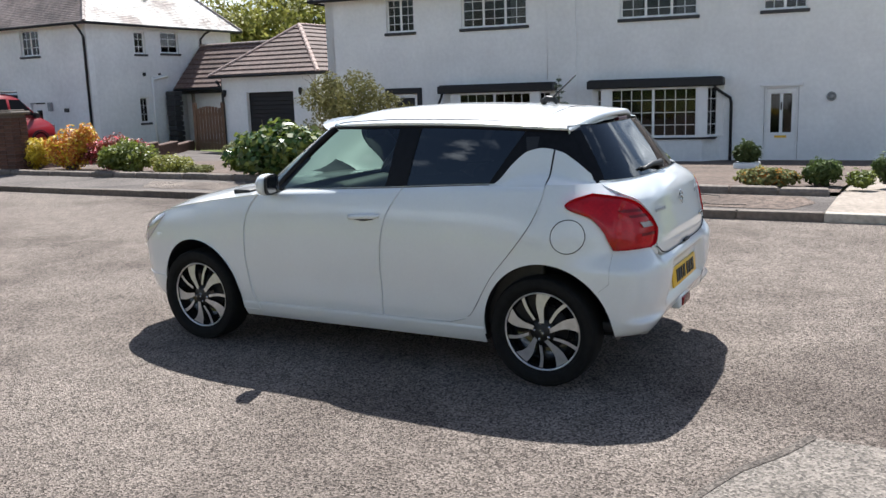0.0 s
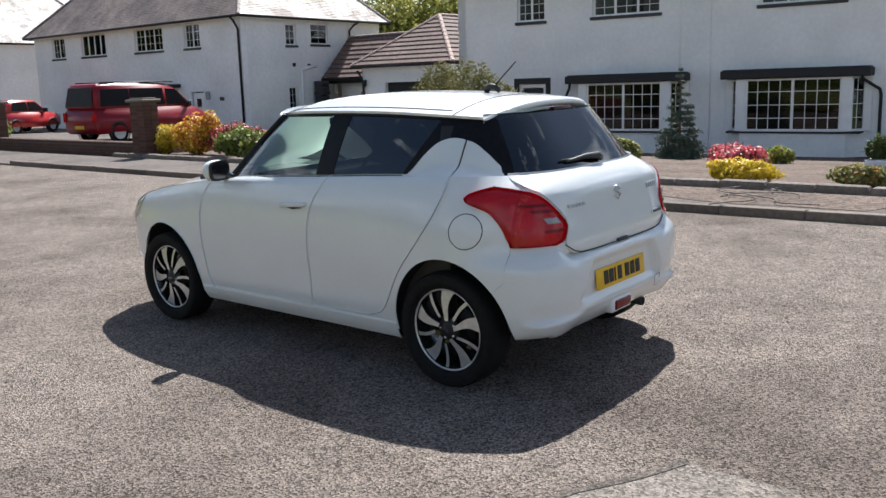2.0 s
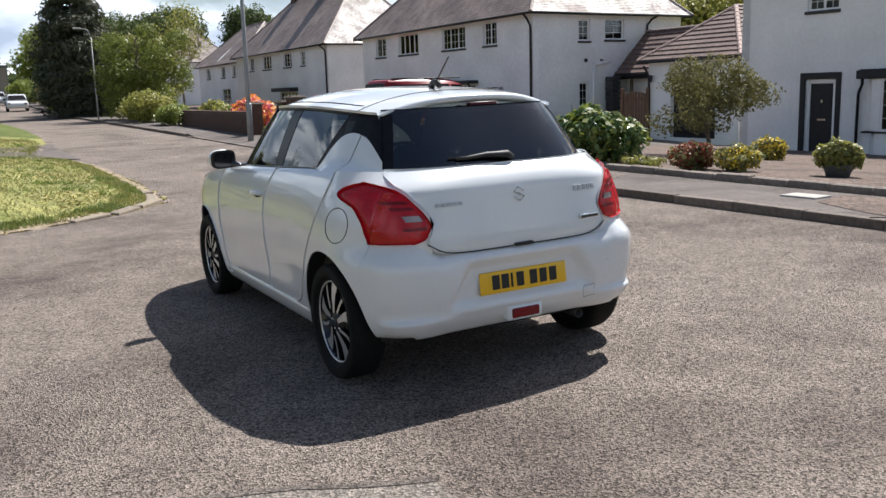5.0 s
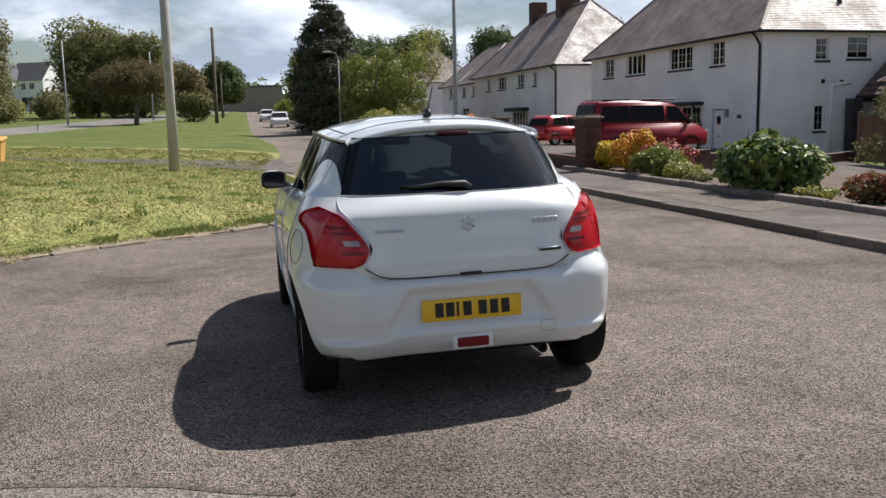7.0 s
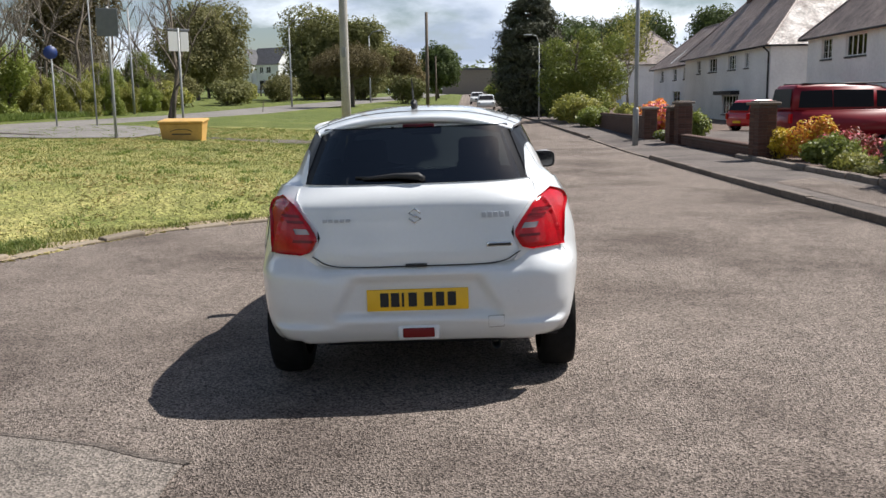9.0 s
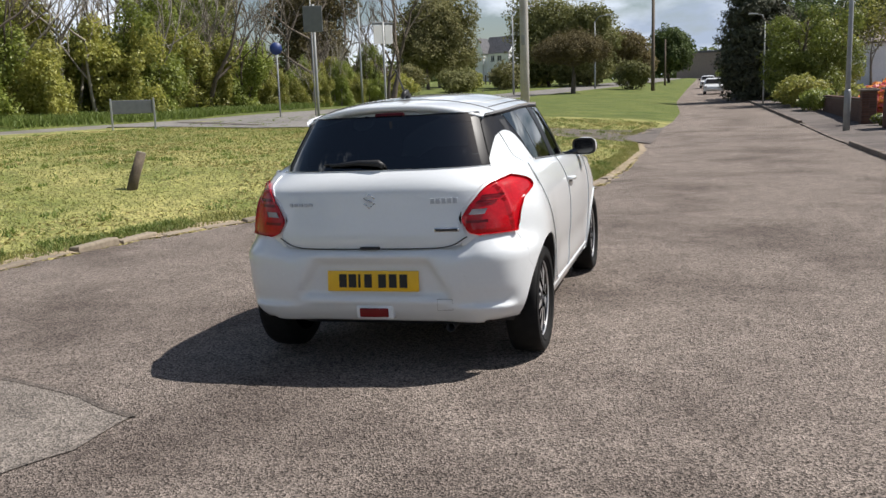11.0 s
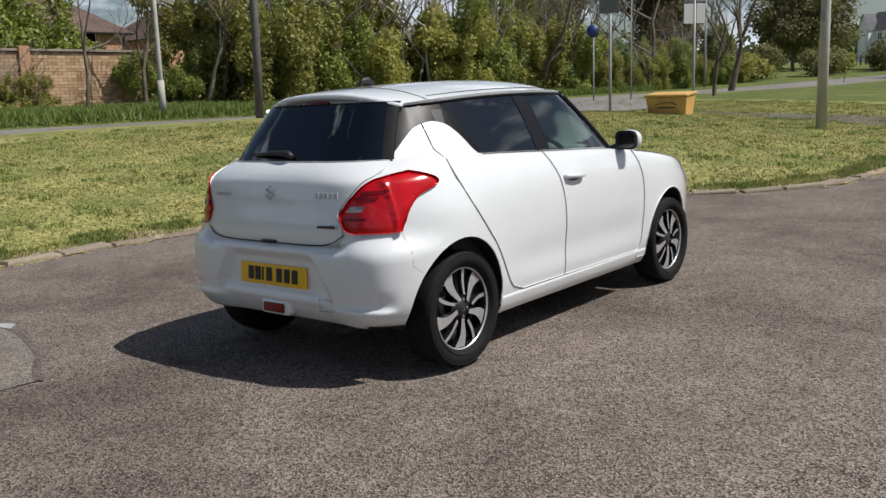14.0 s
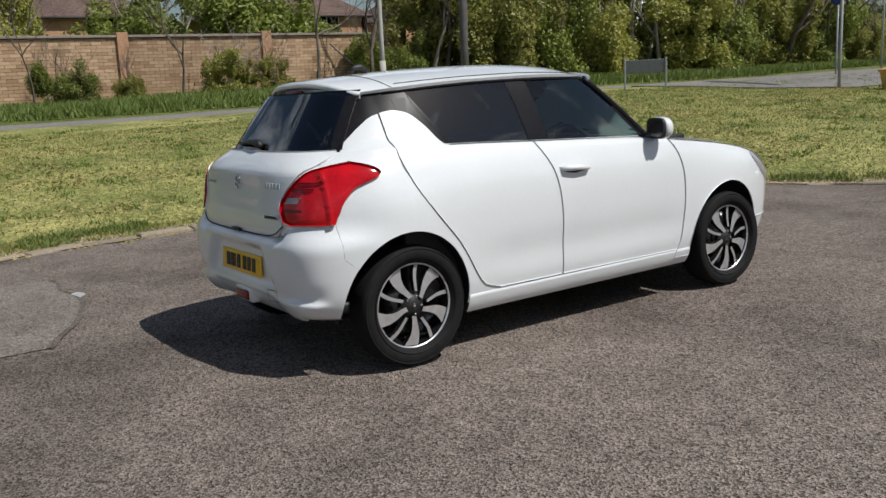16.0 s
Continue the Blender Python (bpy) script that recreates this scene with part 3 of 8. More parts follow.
def grass_edge():
    """Broken concrete edging half hidden in the turf along the green."""
    holder = tagged(new("lawn_edging"), kind="structure")
    kinds = [stone(0.55, 0.17, 0.07, 0.025, 20 + k * 3.1) for k in range(4)]
    for me in kinds:
        me.materials.append(M_BROKEN)
    y = -6.0
    k = 0
    while y < 9.5:
        x, x2 = xl(y), xl(y + 0.05)
        a = math.atan2(x2 - x, 0.05)
        step = 0.6 * math.cos(a)
        o = new("edging_stone", kinds[k % 4])
        o.parent = holder
        o.matrix_basis = pose(x - 0.07, y, gz(x, y) - 0.028 + random.uniform(-0.03, 0.015), random.uniform(-3, 3), random.uniform(-6, 6), -math.degrees(a) + random.uniform(-4, 4))
        y += max(step, 0.12)
        k += 1


grass_edge()


# ---------- houses ----------
def wall_sheet(w, h, holes, thick=0.28, base=-0.6):
    """A wall with openings (u0, u1, z0, z1) through it: outside at y = 0, inside at y = thick."""
    us = sorted({0.0, w, *[q for o in holes for q in o[:2]]})
    zs = sorted({base, h, *[q for o in holes for q in o[2:]]})
    solid = lambda i, j: 0 <= i < len(us) - 1 and 0 <= j < len(zs) - 1 and not any(o[0] <= (us[i] + us[i + 1]) / 2 <= o[1] and o[2] <= (zs[j] + zs[j + 1]) / 2 <= o[3] for o in holes)
    bm = bmesh.new()
    a = [[bm.verts.new((u, 0, z)) for z in zs] for u in us]
    b = [[bm.verts.new((u, thick, z)) for z in zs] for u in us]
    for i in range(len(us) - 1):
        for j in range(len(zs) - 1):
            if not solid(i, j):
                continue
            bm.faces.new((a[i][j], a[i + 1][j], a[i + 1][j + 1], a[i][j + 1]))
            bm.faces.new((b[i][j + 1], b[i + 1][j + 1], b[i + 1][j], b[i][j]))
            for di, dj, p, q in ((-1, 0, (i, j + 1), (i, j)), (1, 0, (i + 1, j), (i + 1, j + 1)), (0, -1, (i, j), (i + 1, j)), (0, 1, (i + 1, j + 1), (i, j + 1))):
                if not solid(i + di, j + dj):
                    bm.faces.new((a[p[0]][p[1]], b[p[0]][p[1]], b[q[0]][q[1]], a[q[0]][q[1]]))
    bmesh.ops.recalc_face_normals(bm, faces=bm.faces)
    return bm


def slab(x0, x1, y0, y1, z0, z1, r=0.012):
    return rounded(x0, x1, y0, y1, z0, z1, min(r, (x1 - x0) / 3, (y1 - y0) / 3, (z1 - z0) / 3), 1)


def window(house, at, u0, u1, z0, z1, lights=2, cols=3, rows=4, depth=0.07, sill=True, curtain=False, transom=0.0):
    """A white casement window with lattice bars, set into a wall whose frame is at."""
    w = part("window", merge(slab(u0, u0 + 0.06, depth, depth + 0.07, z0, z1), slab(u1 - 0.06, u1, depth, depth + 0.07, z0, z1), slab(u0, u1, depth + 0.002, depth + 0.068, z0, z0 + 0.06), slab(u0, u1, depth + 0.002, depth + 0.068, z1 - 0.06, z1)), M_UPVC, house, "white lattice casement window", at)
    lw = (u1 - u0) / lights
    for k in range(1, lights):
        part("mullion", slab(u0 + k * lw - 0.035, u0 + k * lw + 0.035, depth + 0.004, depth + 0.066, z0 + 0.05, z1 - 0.05), M_UPVC, w)
    for k in range(lights):
        a, b = u0 + k * lw + 0.035, u0 + (k + 1) * lw - 0.035
        part("pane", slab(a, b, depth + 0.03, depth + 0.036, z0 + 0.05, z1 - 0.05, 0.001), M_WINDOW, w).visible_shadow = False
        bars = [slab(a + (b - a) * i / cols - 0.009, a + (b - a) * i / cols + 0.009, depth + 0.02, depth + 0.029, z0 + 0.05, z1 - 0.05, 0.002) for i in range(1, cols)]
        bars += [slab(a, b, depth + 0.019, depth + 0.028, z0 + (z1 - z0) * i / rows - 0.009, z0 + (z1 - z0) * i / rows + 0.009, 0.002) for i in range(1, rows)]
        if bars:
            tagged(part("lattice", merge(*bars), M_UPVC, w), kind="stuff")
    if sill:
        part("window_sill", slab(u0 - 0.06, u1 + 0.06, -0.06, depth, z0 - 0.09, z0 - 0.002), M_SILL, w, "dark slate sill")
    if curtain:
        c = bmesh.new()
        n = 40
        for s0, s1 in ((u0 + 0.06, u0 + (u1 - u0) * 0.28), (u1 - (u1 - u0) * 0.28, u1 - 0.06)):
            pr = None
            for i in range(n + 1):
                u = s0 + (s1 - s0) * i / n
                y = depth + 0.16 + 0.02 * math.sin(i * 1.3)
                q = (c.verts.new((u, y, z0)), c.verts.new((u, y, z1)))
                if pr:
                    c.faces.new((pr[0], q[0], q[1], pr[1]))
                pr = q
        part("curtain", c, M_CURTAIN, w, "pale net curtain")
    return w


def roof_plane(p, courses=0.105, step=0.014, material=None, name="roof_slope", parent=None):
    """A tiled slope over a triangle or quad p (eave left, eave right, top right, top left), in stepped courses."""
    a, b, c, d = [Vector(q) for q in (p if len(p) == 4 else (p[0], p[1], p[2], p[2]))]
    nor = (b - a).cross(d - a).normalized()
    if nor.z < 0:
        nor = -nor
    n = max(4, int(((d + c) / 2 - (a + b) / 2).length / courses))
    verts, faces = [], []
    for i in range(n):
        q, r = i / n, (i + 1) / n
        l0, r0, l1, r1 = a.lerp(d, q), b.lerp(c, q), a.lerp(d, r), b.lerp(c, r)
        k = len(verts)
        verts += [l0 - nor * 0.01, r0 - nor * 0.01, l0 + nor * step, r0 + nor * step, l1, r1]
        faces += [(k, k + 1, k + 3, k + 2), (k + 2, k + 3, k + 5, k + 4)]
    me = bpy.data.meshes.new(name)
    me.from_pydata([tuple(v) for v in verts], [], faces)
    me.materials.append(material)
    o = tagged(new(name, me), kind="stuff")
    o.parent = parent
    return o


def ridge_tiles(a, b, parent, size=0.11, pitch=0.3, material=None):
    a, b = Vector(a), Vector(b)
    n = max(2, int((b - a).length / pitch))
    q = (b - a).to_track_quat("X", "Z").to_matrix().to_4x4()
    bm = bmesh.new()
    seg = 6
    r0 = [bm.verts.new((0, size * math.cos(t), size * math.sin(t) * 0.8)) for t in np.linspace(-0.3, math.pi + 0.3, seg)]
    r1 = [bm.verts.new((pitch * 1.1, size * 0.84 * math.cos(t), size * 0.84 * math.sin(t) * 0.8)) for t in np.linspace(-0.3, math.pi + 0.3, seg)]
    for i in range(seg - 1):
        bm.faces.new((r0[i], r0[i + 1], r1[i + 1], r1[i]))
    bm.faces.new(r0)
    me = bpy.data.meshes.new("ridge_tile")
    bm.to_mesh(me)
    bm.free()
    me.materials.append(material or M_RIDGE)
    for i in range(n):
        o = new("ridge_tile", me)
        o.parent = parent
        o.matrix_basis = Matrix.Translation(a.lerp(b, i / n)) @ q


def house_shell(name, label, corners, z0, eave, holes, ridge, roof_mat, wall_mat, over=0.38, gutter=True, ridges=True, courses=0.105, step=0.014, sunlit_weather=None):
    """A house on a plan of four corners (front left, front right, back right, back left) with a hipped roof to two ridge ends."""
    house = tagged(new(name), label, "house" if name != "garage" else "garage")
    house.location = (corners[0][0], corners[0][1], z0)
    o = Vector((corners[0][0], corners[0][1], z0))
    frames = []
    n = len(corners)
    for i in range(n):
        a, b = Vector(corners[i]), Vector(corners[(i + 1) % n])
        m = Matrix.Translation(Vector((a.x, a.y, z0)) - o) @ pose(0, 0, 0, 0, 0, math.degrees(math.atan2(b.y - a.y, b.x - a.x)))
        frames.append(m)
        part("wall", wall_sheet((b - a).length, eave - z0, holes.get(i, ())), wall_mat, house, "", m)
    cen = sum((Vector(c) for c in corners), Vector((0, 0))) / n
    eaves = []
    for i in range(n):
        p, c, q = Vector(corners[i - 1]), Vector(corners[i]), Vector(corners[(i + 1) % n])
        d1, d2 = (c - p).normalized(), (c - q).normalized()
        eaves.append(Vector((*(c + (d1 + d2) * over), eave)) - o)
    r1, r2 = Vector(ridge[0]) - o, Vector(ridge[1]) - o
    faces = [(eaves[0], eaves[1], r1, r2), (eaves[1], eaves[2], r1), (eaves[2], eaves[3], r2, r1), (eaves[3], eaves[0], r2)]
    for k, f in enumerate(faces):
        # slope 1 can take a paler copy: lichen plus painted sunlight
        roof_plane(f, courses, step, material=sunlit_weather if sunlit_weather and k == 1 else roof_mat, parent=house)
    if ridges:
        for e, r in ((eaves[0], r2), (eaves[1], r1), (eaves[2], r1), (eaves[3], r2), (r1, r2)):
            ridge_tiles(e, r, house, 0.09, 0.33, roof_mat if ridges == 1 else M_RIDGE)
    bm = bmesh.new()
    bm.faces.new([bm.verts.new(e - Vector((0, 0, 0.05))) for e in eaves])
    part("soffit", bm, M_UPVC, house)
    if gutter:
        for i in range(n):
            a, b = eaves[i], eaves[(i + 1) % n]
            part("gutter", tube([a - Vector((0, 0, 0.05)), b - Vector((0, 0, 0.05))], 0.055, 8), M_BLACKWOOD, house, "black gutter")
    # added floor and inner box, coloured dark as the unlit interior
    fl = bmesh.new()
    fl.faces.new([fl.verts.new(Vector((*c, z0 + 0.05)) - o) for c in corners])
    part("floor", fl, M_ROOM_SHADE, house)
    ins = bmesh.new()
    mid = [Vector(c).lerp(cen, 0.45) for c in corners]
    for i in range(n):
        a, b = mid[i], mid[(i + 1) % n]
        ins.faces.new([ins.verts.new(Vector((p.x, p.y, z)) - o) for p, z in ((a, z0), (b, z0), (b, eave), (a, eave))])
    part("inner_wall", ins, M_ROOM_SHADE, house)
    return house, frames


def downpipe(house, at, points, r=0.035, material=None):
    return part("downpipe", moved(tube(points, r, 8), at), material or M_BLACKWOOD, house, "black downpipe" if material is None else "white pipe")


def bay(house, at, u0, u1, z0, z1, zl):
    """A shallow canted bay window with a black flat roof and a black sill."""
    d, c = 0.5, 0.42
    plan = [(u0 + 0.1, 0), (u0 + 0.1 + c, -d), (u1 - 0.1 - c, -d), (u1 - 0.1, 0)]
    b = part("bay", merge(*[moved(wall_sheet(math.dist(p, q), z0, (), 0.12, -0.6), pose(p[0], p[1], 0, 0, 0, math.degrees(math.atan2(q[1] - p[1], q[0] - p[0])))) for p, q in zip(plan, plan[1:])]), M_WALL, house, "white canted bay", at)
    for k, (p, q) in enumerate(zip(plan, plan[1:])):
        m = at @ pose(p[0], p[1], 0, 0, 0, math.degrees(math.atan2(q[1] - p[1], q[0] - p[0])))
        l = math.dist(p, q)
        window(house, m, 0.12 if k == 1 else 0.08, l - 0.12 if k == 1 else l - 0.08, z0, z1, 2 if k == 1 else 1, 4 if k == 1 else 2, 4, 0.0, False)
    for p in plan[1:3]:
        part("corner_post", slab(p[0] - 0.13, p[0] + 0.13, p[1] - 0.02, p[1] + 0.1, z0, z1), M_UPVC, b)
    for u in (plan[0][0], plan[3][0]):
        part("wall_post", slab(u - 0.09, u + 0.09, -0.09, -0.004, z0, z1), M_UPVC, b)
    part("bay_sill", slab(u0 + 0.16, u1 - 0.16, -d - 0.06, 0.02, z0 - 0.05, z0 - 0.004, 0.02), M_BLACKWOOD, b, "black bay sill")
    part("bay_roof", merge(slab(u0, u1, -d - 0.12, -0.003, z1, zl, 0.02), slab(u0 + 0.05, u1 - 0.05, -d - 0.06, -0.003, zl, zl + 0.03, 0.01)), M_BLACKWOOD, b, "black flat bay roof")
    return b


# the white house with two bays
U1 = [(1.75, 2.7, 3.98, 5.0), (4.25, 6.3, 3.98, 5.0), (9.0, 11.1, 3.98, 5.0), (12.75, 13.85, 3.98, 5.0), (1.78, 2.72, 0.0, 2.12), (12.86, 13.72, 0.0, 2.0), (4.0, 6.9, 0.7, 2.1), (8.55, 11.6, 0.7, 2.1), (17.5, 19.5, 3.98, 5.0), (17.2, 19.8, 0.8, 2.1)]
X1, Y1 = Vector((math.cos(radians(-84.3)), math.sin(radians(-84.3)))), Vector((-math.sin(radians(-84.3)), math.cos(radians(-84.3))))
S1 = 0.4
A1 = Vector((18.77, 13.8)) - X1 * S1
C1 = [A1, A1 + X1 * 22.4, A1 + X1 * 22.4 + Y1 * 9, A1 + Y1 * 9]
house1, F1 = house_shell("house", "white rendered house with two black-topped bay windows", [tuple(c) for c in C1], -0.6, 4.5, {0: [(a + S1, b + S1, c, d) for a, b, c, d in U1]}, [(*(A1 + X1 * 17.5 + Y1 * 4.5), 8.6), (*(A1 + X1 * 4.5 + Y1 * 4.5), 8.6)], M_ROOF, M_WALL)
at = F1[0] @ Matrix.Translation((S1, 0, 0))
for k, (a, b, c, d) in enumerate(U1[:4]):
    window(house1, at, a, b, c, d, 2 if b - a < 1.3 else 3, 2, 4, curtain=k in (1, 2))
window(house1, at, *U1[8], 3, 2, 4)
window(house1, at, *U1[9], 3, 2, 4)
bay(house1, at, 3.65, 7.2, 0.72, 2.08, 2.3)
bay(house1, at, 8.2, 11.85, 0.72, 2.08, 2.3)
# black front door
door = part("front_door", slab(1.9, 2.6, 0.10, 0.15, 0.02, 1.98), M_BLACKWOOD, house1, "black panelled front door", at)
part("door_frame", merge(slab(1.79, 1.9, 0.06, 0.2, 0, 2.11), slab(2.6, 2.71, 0.06, 0.2, 0, 2.11), slab(1.9, 2.6, 0.06, 0.2, 1.99, 2.11)), M_UPVC, door, "white door frame")
part("door_surround", merge(slab(1.62, 1.78, -0.03, 0.05, -0.1, 2.28), slab(2.72, 2.88, -0.03, 0.05, -0.1, 2.28), slab(1.62, 2.88, -0.031, 0.051, 2.12, 2.29)), M_BLACKWOOD, door, "black door surround")
part("letter_box", slab(2.12, 2.38, 0.085, 0.102, 0.95, 1.01), M_CHROME, door)
part("door_knocker", slab(2.22, 2.28, 0.08, 0.1, 1.45, 1.55), M_CHROME, door)
for u in (1.97, 2.29):
    part("door_panel", slab(u, u + 0.25, 0.092, 0.102, 1.1, 1.8), M_BLACKWOOD, door)
    part("door_panel", slab(u, u + 0.25, 0.092, 0.102, 0.15, 0.85), M_BLACKWOOD, door)
# white glazed door
door = part("glazed_door", merge(slab(12.92, 13.03, 0.05, 0.1, 0.02, 1.95), slab(13.55, 13.66, 0.05, 0.1, 0.02, 1.95), slab(13.25, 13.33, 0.052, 0.098, 0.75, 1.85), slab(13.0, 13.58, 0.051, 0.099, 1.82, 1.95), slab(13.0, 13.58, 0.051, 0.099, 0.02, 0.8)), M_UPVC, house1, "white door with two glass panels", at)
part("door_frame", merge(slab(12.87, 12.92, 0.03, 0.16, 0, 2.0), slab(13.66, 13.71, 0.03, 0.16, 0, 2.0), slab(12.92, 13.66, 0.03, 0.16, 1.955, 2.0), slab(12.75, 13.83, -0.05, 0.02, 2.01, 2.09)), M_UPVC, door)
for a, b in ((13.03, 13.25), (13.33, 13.55)):
    part("pane", slab(a, b, 0.07, 0.076, 0.78, 1.83, 0.001), M_WINDOW, door)
part("letter_box", slab(13.14, 13.44, 0.035, 0.052, 0.66, 0.72), M_PLATE, door, "brass letter box")
part("door_panel", slab(13.1, 13.48, 0.04, 0.052, 0.15, 0.58), M_UPVC, door)
part("door_knocker", slab(13.27, 13.31, 0.04, 0.055, 1.4, 1.6), M_BLACKWOOD, door)
downpipe(house1, at, [(11.62, -0.46, 2.06), (11.7, -0.4, 1.98), (12.0, -0.08, 1.75), (12.03, -0.06, 1.6), (12.03, -0.06, -0.3)], 0.04)
downpipe(house1, at, [(3.72, -0.42, 2.06), (3.6, -0.2, 1.95), (3.42, -0.07, 1.7), (3.4, -0.06, -0.3)], 0.04)
downpipe(house1, at, [(7.75, -0.03, 5.0), (7.75, -0.03, -0.3)], 0.012, M_UPVC)
downpipe(house1, at, [(6.9, -0.02, 5.0), (6.9, -0.02, 2.4)], 0.01, M_UPVC)
part("wall_vent", moved(merge(lathe([(0.0, 0.03), (0.075, 0.03), (0.08, 0.02)], 20), lathe([(0.085, 0.02), (0.095, 0.05), (0.115, 0.05), (0.12, 0.0)], 24)), pose(14.5, 0, 1.72, 0, 0, -90)), M_STEEL, house1, "round wall vent", at)
part("door_step", slab(1.7, 2.85, -0.5, 0.02, -0.3, -0.02), M_BROKEN, house1, "", at)

# the corner house behind the van
C2 = [(18.95, 42.7), (19.1, 25.75), (27.5, 26.0), (27.4, 42.7)]
U2 = [(1.8, 3.05, 3.8, 4.82), (4.64, 6.82, 3.8, 4.82), (9.31, 11.5, 3.8, 4.82), (13.1, 14.2, 3.8, 4.82), (13.3, 14.2, 0.0, 1.95), (10.5, 12.3, 0.95, 2.1)]
V2 = [(2.43, 3.03, 3.8, 4.7), (3.9, 4.97, 3.86, 4.76), (2.47, 2.96, 1.0, 2.05)]
house2, F2 = house_shell("house", "white rendered corner house with a tall hipped tile roof", C2, -0.35, 4.6, {0: U2, 1: V2}, [(23.2, 30.2, 9.3), (23.2, 38.3, 9.3)], M_ROOF, M_WALL2, sunlit_weather=M_SUNLIT_LICHEN)
for k, (a, b, c, d) in enumerate(U2[:4]):
    window(house2, F2[0], a, b, c, d, (2, 4, 3, 2)[k], 1 if k == 1 else 2, 1 if k == 1 else 3)
window(house2, F2[0], *U2[5], 2, 2, 3)
porch = part("bay_roof", slab(10.2, 12.6, -0.55, -0.003, 2.15, 2.3), M_BLACKWOOD, house2, "black canopy", F2[0])
part("bracket", merge(tube([(12.5, -0.05, 1.2), (12.5, -0.25, 1.9), (12.45, -0.5, 2.16)], 0.04, 6), tube([(10.3, -0.05, 1.2), (10.3, -0.25, 1.9), (10.35, -0.5, 2.16)], 0.04, 6)), M_BLACKWOOD, porch)
for a, b, c, d in V2:
    window(house2, F2[1], a, b, c, d, 1, 2, 3, transom=0.3)
door = part("front_door", slab(13.35, 14.15, 0.08, 0.14, 0.02, 1.9), M_UPVC, house2, "white front door", F2[0])
part("door_pane", slab(13.6, 13.9, 0.066, 0.08, 1.3, 1.65), M_WINDOW, door, "dark arched glass")
part("letter_box", slab(13.62, 13.88, 0.064, 0.08, 0.75, 0.82), M_CHROME, door)
part("wall_lantern", slab(14.5, 14.68, -0.16, 0.0, 1.6, 1.95, 0.03), M_STEEL, house2, "", F2[0])
downpipe(house2, F2[0], [(16.75, -0.36, 4.9), (16.8, -0.2, 4.7), (16.86, -0.06, 4.4), (16.86, -0.06, -0.2)], 0.05)
downpipe(house2, F2[1], [(3.2, -0.05, 2.9), (3.2, -0.05, -0.2)], 0.05, M_UPVC)
downpipe(house2, F2[1], [(3.2, -0.05, 2.75), (3.7, -0.06, 2.85), (4.1, -0.06, 2.9)], 0.05, M_UPVC)
downpipe(house2, F2[1], [(6.75, -0.36, 4.92), (6.45, -0.2, 4.75), (6.3, -0.06, 4.5), (6.3, -0.06, 3.6)], 0.045)
part("meter_box", slab(15.35, 15.6, -0.06, 0.0, 1.55, 1.7), M_SILL, house2, "", F2[0])
part("extractor_vent", slab(2.72, 2.88, -0.05, 0.0, 2.9, 3.05), M_BLACKWOOD, house2, "", F2[1])
part("wall_vent", slab(3.6, 3.75, -0.05, 0.0, 2.95, 3.02), M_BLACKWOOD, house2, "", F2[1])
slope = math.degrees(math.atan2(4.7, 4.6))
rw = part("roof_window", moved(slab(-0.45, 0.45, -0.06, 0.06, 0, 1.0), pose(3.0, 1.62, 7.05, slope - 62, 0, 0)), M_STEEL, house2, "open roof window", F2[1])
part("roof_window_pane", moved(slab(-0.38, 0.38, -0.075, -0.062, 0.07, 0.93, 0.004), pose(3.0, 1.62, 7.05, slope - 62, 0, 0)), M_WINDOW, rw)
part("roof_vent", slab(4.0, 4.14, 0.75, 0.89, 5.9, 6.35), M_BLACKWOOD, house2, "", F2[1])

# the next house along with a chimney
C3 = [(18.4, 66.5), (18.5, 47.1), (26.3, 47.3), (26.2, 66.5)]
U3 = [(3.5, 4.55, 3.45, 4.4), (6.65, 8.65, 3.45, 4.4), (11.27, 12.9, 3.45, 4.4), (14.7, 15.5, 3.45, 4.4), (10.2, 13.6, 0.5, 1.75)]
V3 = [(5.0, 5.6, 3.5, 4.3), (5.0, 5.6, 1.1, 2.0)]
house3, F3 = house_shell("house", "white rendered house with a hipped roof and dark chimney", C3, 0.0, 4.6, {0: U3, 1: V3}, [(22.4, 51.3, 9.1), (22.4, 62.2, 9.1)], M_ROOF, M_WALL2, sunlit_weather=M_SUNLIT_LICHEN)
for a, b, c, d in U3[:4]:
    window(house3, F3[0], a, b, c, d, 3 if b - a > 1.2 else 2, 1, 3)
window(house3, F3[0], *U3[4], 5, 1, 2)
part("bay_roof", slab(10.0, 13.9, -0.6, -0.003, 1.8, 2.05), M_BLACKWOOD, house3, "black canopy", F3[0])
for h in V3:
    window(house3, F3[1], *h, 1, 2, 3)
downpipe(house3, F3[0], [(19.0, -0.32, 4.5), (19.2, -0.06, 4.2), (19.2, -0.06, 0)], 0.05)
ch = part("chimney", slab(-0.75, 0.75, -0.5, 0.5, 7.8, 10.6), M_BRICK2, house3, "dark brick chimney", Matrix.Translation(Vector((22.4, 55.5, 0)) - Vector((18.4, 66.5, 0))))
part("chimney_cap", slab(-0.82, 0.82, -0.57, 0.57, 10.6, 10.75), M_EDGE2, ch)
part("chimney", slab(-0.6, 0.6, -0.45, 0.45, 8.2, 10.2), M_BRICK2, house3, "dark brick chimney", Matrix.Translation(Vector((22.4, 62.0, 0)) - Vector((18.4, 66.5, 0))))

